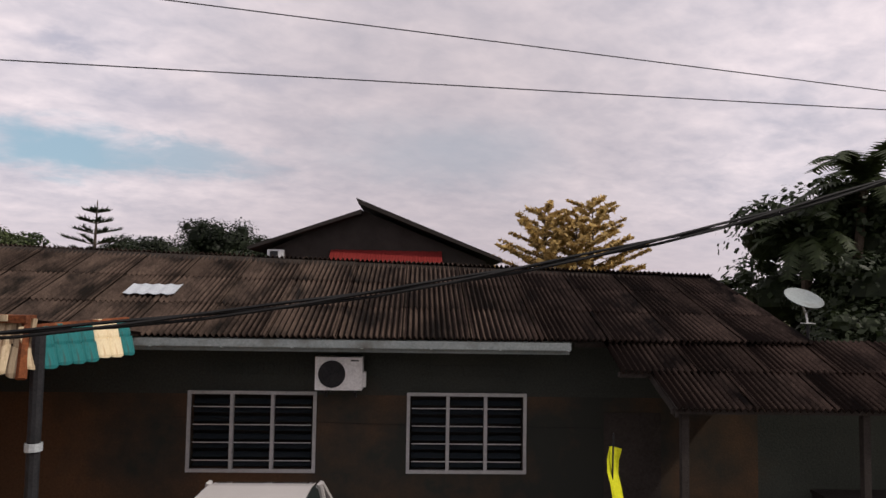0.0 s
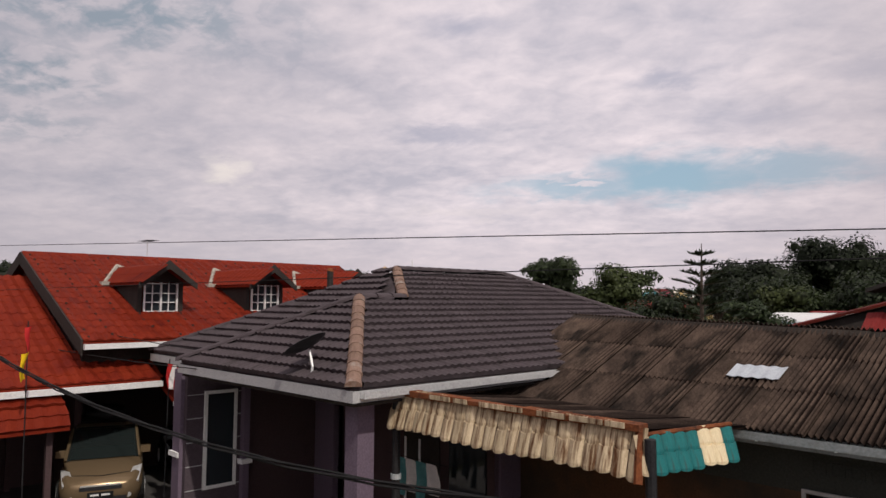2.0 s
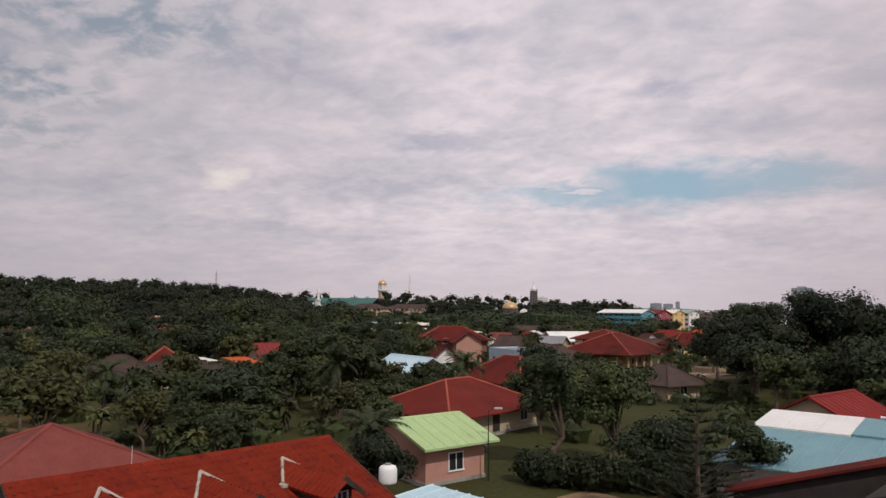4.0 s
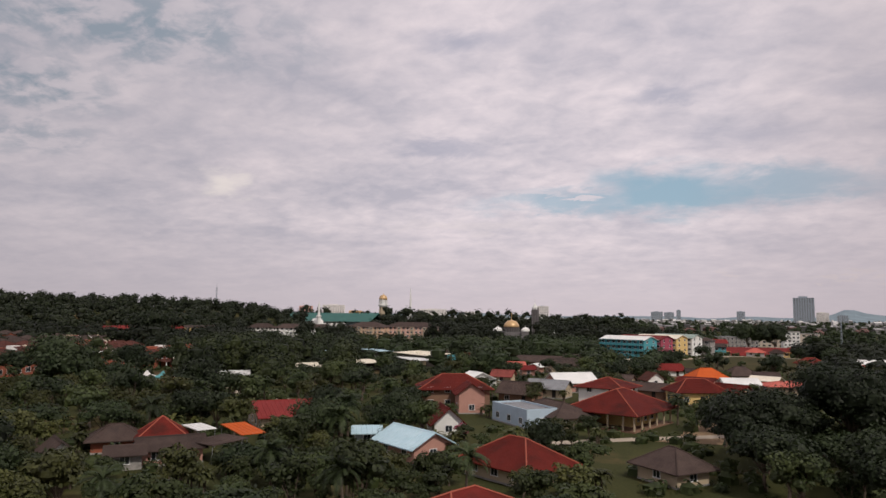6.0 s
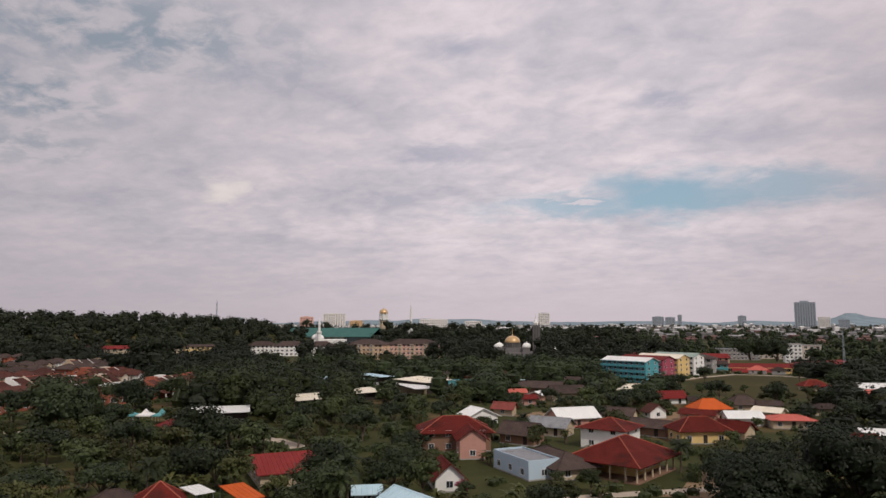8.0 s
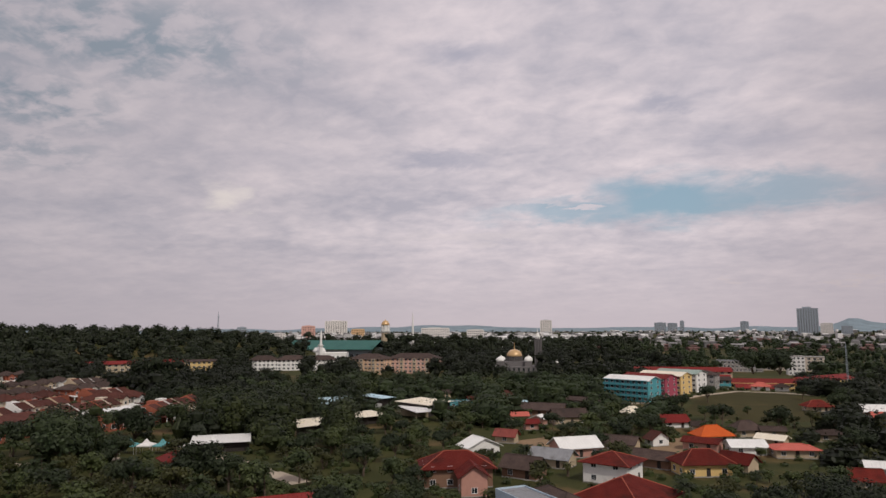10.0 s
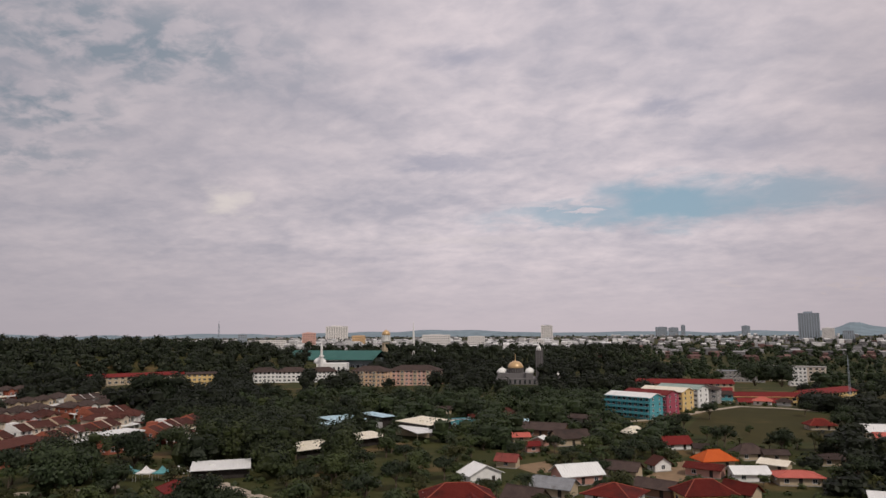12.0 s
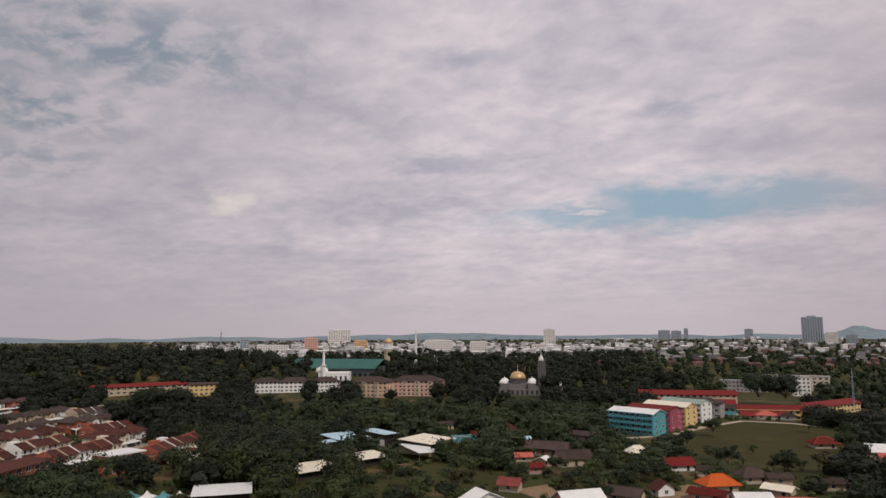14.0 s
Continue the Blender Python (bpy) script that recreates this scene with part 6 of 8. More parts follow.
def flats(x, y, yaw, w, d, floors, wall_mat, roof_mat, label, fh=3.0, rise=2.2, kind="gable_x", bays=None, walkway=None, group="", band=None):
    """A block of several storeys with a window in every bay."""
    o = thing("apartment_block", pose(x, y, terrain(x, y), 0, 0, yaw), label, "building", group)
    h = floors * fh
    PLOTS.append((x, y, max(w, d) / 2 + 2))
    wb = Build().box(-w / 2, -d / 2, -2.5, w / 2, d / 2, h)
    if kind == "gable_x":
        for s in (-1, 1):
            wb.prism([(0, -d / 2, h), (0, d / 2, h), (0, 0, h + rise - .2)], (s * w / 2 - (.0 if s < 0 else .15), 0, 0), (s * w / 2 + (.15 if s < 0 else 0), 0, 0))
    part("wall", wb, wall_mat, o)
    rb = Build()
    if kind == "gable_x":
        gable_slopes(o, w, d, h, rise, roof_mat, .8, .2)
    elif kind == "hip":
        roof_hip(rb, w, d, h, rise, .8, .2)
    else:
        rb.box(-w / 2 - .3, -d / 2 - .3, h, w / 2 + .3, d / 2 + .3, h + .5)
    if rb.v:
        part("roof", rb, roof_mat, o)
    n = bays or max(2, int(w / 3.6))
    for f in range(floors):
        for i in range(n):
            u = -w / 2 + (i + .5) * w / n
            window_at(o, u, -d / 2, f * fh + .9, w / n * .55, fh * .5, "-y", white_trim)
        m = max(1, int(d / 5))
        for i in range(m):
            v = -d / 2 + (i + .5) * d / m
            window_at(o, w / 2, v, f * fh + .9, 1.4, fh * .5, "+x", white_trim)
            if yaw > 25:
                window_at(o, -w / 2, v, f * fh + .9, 1.4, fh * .5, "-x", white_trim)
        if walkway:
            part("balcony", Build().box(-w / 2, -d / 2 - 1.4, f * fh + fh - .25, w / 2, -d / 2 - .06, f * fh + fh - .05).box(-w / 2, -d / 2 - 1.4, f * fh + fh - .05 if f < floors - 1 else f * fh + fh - .1, w / 2, -d / 2 - 1.3, f * fh + fh + (.8 if f < floors - 1 else -.02)), walkway, o)
        if band and f == 0:
            for i in range(0, n, 3):
                u = -w / 2 + (i + .5) * w / n
                part("bay_column", Build().box(u - w / n * .42, -d / 2 - 1.1, 0, u + w / n * .42, -d / 2, h - .3), band, o)
                for f2 in range(floors):
                    window_at(o, u, -d / 2 - 1.1, f2 * fh + .9, w / n * .5, fh * .5, "-y", white_trim)
        if band:
            part("band", Build().box(-w / 2 - .06, -d / 2 - .08, f * fh + fh - .3, w / 2 + .06, -d / 2 - .002, f * fh + fh), band, o)
    return o


terrace(-209.0, 219.0, 105, 36.0, 9, 6, "maroon")
terrace(-232.0, 196.0, 100, 36.0, 9, 6, "maroon")
terrace(-240.0, 160.0, 105, 30.0, 9, 5, "maroon")
terrace(-262.0, 170.0, 100, 30.0, 9, 5, "brown")
terrace(-249.0, 228.0, 98, 30.0, 10, 3, "villa")
terrace(-258.0, 198.0, 98, 24.0, 9, 4, "maroon")
terrace(-275.0, 246.0, 95, 24.0, 9, 4, "maroon")
terrace(-284.0, 212.0, 95, 30.0, 10, 3, "villa")
terrace(-310.0, 228.0, 92, 30.0, 10, 3, "villa")
terrace(-306.0, 262.0, 90, 30.0, 10, 3, "villa")
terrace(-300.0, 190.0, 96, 22.0, 9, 4, "brown")
terrace(-338.0, 290.0, 88, 24.0, 9, 4, "brown")
terrace(-352.0, 268.0, 98, 42.0, 9, 4, "villa")
terrace(-428.0, 300.0, 90, 40.0, 10, 4, "villa")
terrace(-350.0, 218.0, 92, 28.0, 9, 4, "brown")
flats(-218.9, 156.2, 105, 33.0, 9, 2, brick_red, maroon_tile, "long two-storey shop row of red brick with low maroon roof", 3.2, 1.6, "hip", 8)
flats(-205.5, 190.1, 83, 14, 10, 2, brick_red, white_metal, "unfinished red brick house with flat concrete roof", 3.2, .5, "flat", 3)
flats(-432, 413, 60, 72, 10, 2, cream_paint, red_metal, "long school block with red metal roof and white walls", 3.1, 2.0, "gable_x", 16)
flats(-383, 430, 48, 22, 10, 3, yellow_paint, brown_tile, "orange-yellow three-storey school block", 3.0, 1.2, "gable_x", 6)
for x, y, w in ((-353, 469, 23), (-335, 483, 25), (-315, 497, 23)):
    flats(x, y, 38, w, 13, 3, white_paint, brown_tile, "white apartment block with grey hipped roof", 2.9, 3.2, "hip", 7, group="white apartment blocks")
flats(-259, 477, 4, 30, 18, 4, peach_paint, brown_tile, "four-storey yellow apartment block with brown hipped roof", 2.9, 3.6, "hip", 9, band=cream_paint)
flats(-231, 497, 14, 40, 18, 4, blush_paint, brown_tile, "four-storey pink apartment block with brown hipped roof", 2.9, 3.6, "hip", 12, band=cream_paint)
flats(-46.3, 353, -24, 24, 12, 4, teal_paint, white_metal, "bright teal four-storey hostel block with white roof", 2.55, 1.7, "gable_x", 8, walkway=teal_paint, group="painted hostel blocks")
flats(-40.2, 371.5, -24, 24, 12, 4, rose_paint, red_metal, "rose pink four-storey hostel block with red roof", 2.55, 1.7, "gable_x", 8, group="painted hostel blocks")
flats(-34.2, 391, -24, 24, 12, 4, yellow_paint, cream_metal, "yellow four-storey hostel block with cream roof", 2.55, 1.7, "gable_x", 8, group="painted hostel blocks")
flats(-27.5, 410, -24, 24, 12, 4, white_paint, green_pale, "white four-storey hostel block with grey-green roof", 2.55, 1.7, "gable_x", 8, group="painted hostel blocks")
flats(-24, 437, -10, 30, 13, 3, concrete, brown_tile, "grey hostel hall with dull hipped roof", 2.9, 2.2, "hip", 8)
flats(-10, 446, 10, 14, 12, 2, teal_paint, brown_tile, "small teal school block", 3.0, 1.6, "gable_x", 4)
flats(-32, 514, 6, 58, 12, 2, cream_paint, red_metal, "long school wing with red metal roof", 2.9, 2.6, "gable_x", 14)
flats(-36, 549, 12, 68, 13, 3, cream_paint, red_metal, "taller school wing with red metal roof behind", 2.9, 2.6, "gable_x", 15)
flats(14, 484, 12, 47, 12, 2, yellow_paint, red_metal, "yellow two-storey school wing with red roof", 3.1, 2.4, "gable_x", 12, walkway=yellow_paint)
flats(13, 463, 12, 26, 9, 1, cream_paint, red_metal, "low school hall with red roof", 3.1, 1.9, "gable_x", 7)
flats(53, 528, 55, 60, 12, 2, yellow_paint, red_metal, "school wing with dull red roof and yellow walls", 3.1, 2.4, "gable_x", 14)
flats(45, 722, -8, 62, 16, 4, pale_paint, concrete, "long white four-storey institute with flat roof", 3.2, .6, "flat", 13)
flats(48, 662, 5, 13, 12, 5, white_paint, concrete, "white five-storey stair block", 3.1, .5, "flat", 4)
flats(4, 692, 0, 40, 12, 3, concrete, grey_metal, "grey institute wing with flat roof", 3.2, .6, "flat", 12)
house(13.3, 437, -5, 9, 7, 2.8, 1.8, "hip", pinkred_tile, white_paint, "small pavilion with pink hipped roof by the field")
house(24, 433, -5, 7, 5, 2.6, 1.4, "hip", brown_tile, white_paint, "small shelter with brown roof by the field")


# ---- mosques and landmarks ----
def dome_profile(r, squash=1.0, tip=0.35):
    pts = [(r * 0.92, 0)]
    for i in range(1, 9):
        a = math.pi / 2 * i / 9
        pts.append((r * 1.02 * math.cos(a) ** 0.9, squash * r * math.sin(a)))
    pts += [(r * .08, squash * r * 1.0 + .1), (r * .03, squash * r * (1 + tip)), (0.001, squash * r * (1 + tip) + .1)]
    return pts


tower_grey = paint("tower_grey", (0.17, 0.16, 0.16))
tower_dark = paint("tower_dark", (0.085, 0.078, 0.078))


def gold_mosque():
    x, y = -161, 535
    o = thing("mosque", pose(x, y, 0, 0, 0, 15), "grey stone mosque with gold central dome and white side domes", "mosque")
    PLOTS.append((x, y, 30))
    part("hall", Build().box(-18, -14, 0, 18, 16, 4.5), tower_grey, o)
    part("upper_hall", Build().box(-8, -8, 4.5, 8, 9, 8.2), tower_grey, o)
    part("drum", Build().lathe([(6.0, 8.2), (6.0, 11.6), (6.4, 11.8), (6.4, 12.1)], 24), tower_dark, o, "arcaded drum under the dome")
    for i in range(20):
        a = 2 * math.pi * i / 20
        part("drum_column", Build().tube([(6.2 * math.cos(a), 6.2 * math.sin(a), 8.2), (6.2 * math.cos(a), 6.2 * math.sin(a), 11.9)], .28, 6), tower_grey, o)
    part("dome", Build().lathe([(r, z + 11.6) for r, z in dome_profile(6.2, .95, .25)], 28), gold_paint, o, "gilded main dome", True)
    part("finial", Build().tube([(0, 0, 17), (0, 0, 23)], .25, 6), gold_paint, o)
    for dx_, dy_, r in ((-11, -9, 3.4), (11, -9, 3.4), (-11, 11, 3.4), (11, 11, 3.4), (-19, -4, 2.2), (27, 4, 3.0), (33, -2, 2.2)):
        t = part("turret", Build().box(dx_ - r * .8, dy_ - r * .8, 0, dx_ + r * .8, dy_ + r * .8, 8.6 - (r < 3) * 2), tower_grey, o)
        part("small_dome", Build().lathe([(a, z + 8.6 - (r < 3) * 2) for a, z in dome_profile(r, .9, .35)], 18, (dx_, dy_, 0)), white_paint, t, "white side dome", True)
    for i in range(9):
        window_at(o, -15 + i * 3.75, -14, .6, 1.6, 3.2, "-y", tower_grey, "arched_opening")
    for dx_ in (-24, 20, 36):
        s = part("pinnacle", Build().tube([(dx_, -8, 0), (dx_, -8, 9)], [.7, .5], 8), tower_grey, o)
        part("pinnacle_cap", Build().lathe([(.9, 9), (.9, 9.6), (.6, 10.6), (.05, 12)], 8, (dx_, -8, 0)), white_paint, s)
    t = thing("minaret_tower", pose(-141, 532, 0, 0, 0, 19), "tall dark ribbed concrete minaret tower", "tower")
    part("shaft", Build().box(-2.6, -2.6, 0, 2.6, 2.6, 26), tower_dark, t)
    for i in range(4):
        part("rib", Build().box(-2.4 + i * 1.3, -3.0, 0, -1.9 + i * 1.3, -2.6, 27.5), tower_grey, t)
        part("rib", Build().box(2.6, -2.4 + i * 1.3, 0, 3.0, -1.9 + i * 1.3, 27.5), tower_grey, t)
    part("spire", Build().lathe([(2.2, 26), (2.0, 27.5), (1.2, 29), (.2, 31), (.1, 35)], 10), white_paint, t)


def white_mosque():
    o = thing("mosque", pose(-352, 560, 0, 0, 0, 24), "small white mosque with dome and slender minaret", "mosque")
    PLOTS.append((-352, 560, 20))
    part("hall", Build().box(-8, -8, 0, 20, 12, 12), white_paint, o)
    part("dome", Build().lathe([(r, z + 12) for r, z in dome_profile(6, .9)], 20, (-6, 0, 0)), white_paint, o, "white dome", True)
    for i in range(6):
        window_at(o, -5 + i * 4.4, -8, 2, 2, 7, "-y", white_trim, "arched_opening")
    m = part("minaret", Build().tube([(-3, -10, 0), (-3, -10, 18.5), (-3, -10, 18.7), (-3, -10, 25.5)], [1.9, 1.7, 1.2, 1.0], 10), white_paint, o, "slender white minaret")
    part("gallery", Build().lathe([(1.7, 17.5), (2.5, 18.5), (2.5, 19.5), (1.2, 19.5)], 12, (-3, -10, 0)), white_paint, m)
    part("spire", Build().lathe([(1.3, 25.5), (1.0, 28), (.1, 33)], 8, (-3, -10, 0)), white_paint, m)


def gold_minaret():
    x, y = -347, 671
    o = thing("minaret_tower", pose(x, y, 0), "pale octagonal minaret crowned by a golden dome", "tower")
    part("shaft", Build().lathe([(5.2, 0), (4.6, 20), (4.3, 31)], 8), cream_paint, o)
    part("gallery", Build().lathe([(4.3, 29), (5.6, 30.5), (5.6, 31.5), (3.8, 31.5), (3.8, 37)], 8), white_paint, o)
    for i in range(8):
        a = 2 * math.pi * (i + .5) / 8
        part("arch_pier", Build().box(-.5, -.3, 31.5, .5, .3, 37.2, pose(4.4 * math.cos(a), 4.4 * math.sin(a), 0, 0, 0, math.degrees(a) + 90)), white_paint, o)
    part("dome", Build().lathe([(r, z + 37) for r, z in dome_profile(4.6, 1.15, .3)], 20), gold_paint, o, "golden onion dome", True)
    m = thing("minaret_tower", pose(x + 14, y + 40, 0), "thin white minaret beside the golden dome", "tower")
    part("shaft", Build().tube([(0, 0, 0), (0, 0, 38), (0, 0, 52)], [1.6, 1.2, .15], 8), white_paint, m)


def green_hall():
    o = thing("great_hall", pose(-375, 618, 0, 0, 0, 8), "huge hall with dark green standing-seam roof", "building")
    PLOTS.append((-375, 618, 52))
    part("wall", Build().box(-46, -22, 0, 46, 22, 14.5), greyblue_paint, o)
    gable_slopes(o, 92, 48, 14.5, 7.5, green_dark, 2.5, .4, label="dark green metal roof")
    part("clerestory", Build().box(-46, -25.5, 12.6, 20, -22, 13.8), white_paint, o)
    for i in range(16):
        window_at(o, -42 + i * 5.6, -22, 4, 3.4, 5, "-y", white_trim)


def tower_block(x, y, yaw, w, d, h, wall_mat, label, bays, floors, crown=None):
    """A far high-rise: glazing set between piers and floor bands."""
    o = thing("tower_block", pose(x, y, 0, 0, 0, yaw), label, "building")
    part("core", Build().box(-w / 2 + .3, -d / 2 + .3, 0, w / 2 - .3, d / 2 - .3, h), dark_glass, o)
    for f in range(floors + 1):
        z = f * h / floors
        part("floor_band", Build().box(-w / 2, -d / 2, max(0, z - h / floors * .32), w / 2, d / 2, z + h / floors * .32), wall_mat, o)
    for i in range(bays + 1):
        u = -w / 2 + i * w / bays
        part("pier", Build().box(u - w / bays * .24, -d / 2 - .15, 0, u + w / bays * .24, -d / 2 + .5, h + .4), wall_mat, o)
    part("roof_house", Build().box(-w * .25, -d * .25, h, w * .2, d * .25, h + h * .07), crown or wall_mat, o)
    return o


green_dark = mat("green_dark", (0.02, 0.085, 0.075), (0.035, 0.12, 0.10), 0.1, 0.5, 0.2, 3, wave=("X", 1.2))
gold_mosque(), white_mosque(), gold_minaret(), green_hall()
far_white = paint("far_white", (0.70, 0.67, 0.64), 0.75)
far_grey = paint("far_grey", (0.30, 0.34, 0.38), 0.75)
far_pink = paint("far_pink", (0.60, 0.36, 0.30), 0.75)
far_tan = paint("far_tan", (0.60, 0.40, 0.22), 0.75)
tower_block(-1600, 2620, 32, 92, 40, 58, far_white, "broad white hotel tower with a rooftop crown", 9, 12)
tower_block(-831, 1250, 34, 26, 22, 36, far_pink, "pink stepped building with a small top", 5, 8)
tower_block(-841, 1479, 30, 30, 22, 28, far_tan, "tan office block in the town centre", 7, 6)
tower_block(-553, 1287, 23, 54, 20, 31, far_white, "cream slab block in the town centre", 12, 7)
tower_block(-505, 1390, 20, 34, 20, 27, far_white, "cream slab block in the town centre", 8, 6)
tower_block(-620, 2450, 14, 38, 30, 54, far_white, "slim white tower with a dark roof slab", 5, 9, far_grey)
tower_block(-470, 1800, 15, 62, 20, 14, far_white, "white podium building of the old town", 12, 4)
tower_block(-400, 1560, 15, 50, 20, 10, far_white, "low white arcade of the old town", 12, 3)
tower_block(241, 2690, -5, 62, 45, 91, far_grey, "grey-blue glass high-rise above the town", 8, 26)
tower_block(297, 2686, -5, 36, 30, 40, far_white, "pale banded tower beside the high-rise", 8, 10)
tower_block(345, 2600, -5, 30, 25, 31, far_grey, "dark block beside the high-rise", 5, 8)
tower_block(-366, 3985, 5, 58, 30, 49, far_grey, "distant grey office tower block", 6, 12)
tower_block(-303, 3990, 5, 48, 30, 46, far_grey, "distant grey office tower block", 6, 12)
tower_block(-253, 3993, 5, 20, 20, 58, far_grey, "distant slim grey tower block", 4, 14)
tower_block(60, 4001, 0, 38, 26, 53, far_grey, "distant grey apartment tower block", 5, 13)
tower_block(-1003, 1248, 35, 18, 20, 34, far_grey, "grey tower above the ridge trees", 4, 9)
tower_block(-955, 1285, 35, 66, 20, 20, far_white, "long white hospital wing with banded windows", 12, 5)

# the town's low roofs, too many to count: pale blocks in the middle, duller houses among trees
def town_mass(name, n, a0, a1, d0, d1, tall, material, label, seed):
    b = Build()
    tr = random.Random(seed)
    for _ in range(n):
        a = radians(tr.uniform(a0, a1))
        far = d0 + (d1 - d0) * tr.random() ** 1.4
        x, y = far * math.sin(a), far * math.cos(a)
        if terrain(x, y) > 2:
            continue
        w, d, h = tr.uniform(7, 22), tr.uniform(7, 13), tr.choice(tall)
        m = pose(x, y, -1, 0, 0, tr.uniform(-20, 40))
        b.box(-w / 2, -d / 2, 0, w / 2, d / 2, h, m)
        k = len(b.v)
        b.v += [tuple(m @ Vector(p)) for p in ((-w / 2 - .5, -d / 2 - .5, h), (w / 2 + .5, -d / 2 - .5, h), (w / 2 + .5, d / 2 + .5, h), (-w / 2 - .5, d / 2 + .5, h), (-w / 2, 0, h + d * .18), (w / 2, 0, h + d * .18))]
        b.f += [(k, k + 1, k + 5, k + 4), (k + 2, k + 3, k + 4, k + 5), (k + 1, k + 2, k + 5), (k + 3, k, k + 4)]
    tagged(new(name, b.mesh(name, material)), label, "town", kind="stuff")


town_pale = mat("town_pale", (0.34, 0.35, 0.36), (0.66, 0.64, 0.62), 0.02, 0.85, 0.0, 0.4, island=0.7)
town_dull = mat("town_dull", (0.13, 0.13, 0.135), (0.30, 0.29, 0.285), 0.02, 0.85, 0.0, 0.4, island=0.8)
town_red = mat("town_red", (0.11, 0.060, 0.054), (0.17, 0.10, 0.09), 0.02, 0.85, 0.0, 0.4, island=0.6)
town_mass("town", 520, -44, -8, 1150, 2500, (6, 9, 9, 12, 16), town_pale, "far town of pale shops and low blocks", 11)
town_mass("town", 150, -10, 14, 1700, 4000, (5, 8, 10, 14), town_pale, "far town of pale shops and low blocks", 12)
town_mass("town", 800, -46, 14, 1200, 4000, (4, 6, 7, 9), town_dull, "far suburb of dull grey roofs among trees", 13)
town_mass("town", 130, -40, 14, 1000, 2600, (4, 6, 7), town_red, "far suburb of dull red roofs among trees", 14)

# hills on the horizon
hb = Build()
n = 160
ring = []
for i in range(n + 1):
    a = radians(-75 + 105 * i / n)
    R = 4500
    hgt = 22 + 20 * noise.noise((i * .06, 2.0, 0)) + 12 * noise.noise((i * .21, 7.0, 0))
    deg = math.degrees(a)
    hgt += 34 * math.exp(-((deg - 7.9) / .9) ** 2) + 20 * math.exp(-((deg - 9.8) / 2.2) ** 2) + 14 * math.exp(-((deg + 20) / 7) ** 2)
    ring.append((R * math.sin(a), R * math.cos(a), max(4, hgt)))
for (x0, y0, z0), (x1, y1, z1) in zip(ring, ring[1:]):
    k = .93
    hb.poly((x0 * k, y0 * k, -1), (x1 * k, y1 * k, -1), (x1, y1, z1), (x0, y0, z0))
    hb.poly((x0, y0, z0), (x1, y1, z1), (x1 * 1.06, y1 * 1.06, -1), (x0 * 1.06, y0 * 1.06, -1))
# distance haze is put into the blue-grey of the hills
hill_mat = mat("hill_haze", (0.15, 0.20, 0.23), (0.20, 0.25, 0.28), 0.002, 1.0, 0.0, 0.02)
tagged(new("backdrop", hb.mesh("hills", hill_mat, True)), "low hills along the horizon, hazed blue-grey in their colour", "hills", kind="structure")


# ---- trees ----
def leaf_cloud(b, rng, centres, count, size, flat=0.36):
    """Adds leaf blades on the outside of several lobes (x, y, z, rx, rz)."""
    count, size = int(count * .84), size * 1.08
    c = np.array(centres)
    wts = c[:, 3] ** 2
    pick = rng.choice(len(c), count, p=wts / wts.sum())
    d = rng.normal(size=(count, 3))
    d /= np.linalg.norm(d, axis=1)[:, None]
    d[:, 2] = np.where(d[:, 2] < -0.35, -d[:, 2], d[:, 2])
    rad = rng.uniform(0.72, 1.08, count)
    p = c[pick, :3] + d * np.c_[c[pick, 3], c[pick, 3], c[pick, 4]] * rad[:, None]
    t = rng.normal(size=(count, 3))
    nrm = d + flat * rng.normal(size=(count, 3)) * .8 + np.array([0, 0, .3])
    nrm /= np.linalg.norm(nrm, axis=1)[:, None]
    t -= nrm * (t * nrm).sum(1)[:, None]
    t /= np.linalg.norm(t, axis=1)[:, None]
    s = np.cross(nrm, t)
    L = size * rng.uniform(.6, 1.35, count)[:, None]
    quad = np.stack([p - t * L * .6, p + s * L * .42, p + t * L * .75, p - s * L * .42], 1).reshape(-1, 3)
    n = len(b.v)
    b.v += [tuple(q) for q in quad.tolist()]
    b.f += [(n + 4 * i, n + 4 * i + 1, n + 4 * i + 2, n + 4 * i + 3) for i in range(count)]


def lump(b, rng, x, y, z, rx, rz, seg=7, ring=5):
    """A rough inner mass of foliage."""
    n = len(b.v)
    for j in range(ring + 1):
        a = math.pi * j / ring
        for i in range(seg):
            k = rng.uniform(.72, 1.0)
            t = 2 * math.pi * i / seg
            b.v.append((x + rx * k * math.sin(a) * math.cos(t), y + rx * k * math.sin(a) * math.sin(t), z - rz * k * math.cos(a)))
    for j in range(ring):
        for i in range(seg):
            b.f.append((n + j * seg + i, n + j * seg + (i + 1) % seg, n + (j + 1) * seg + (i + 1) % seg, n + (j + 1) * seg + i))


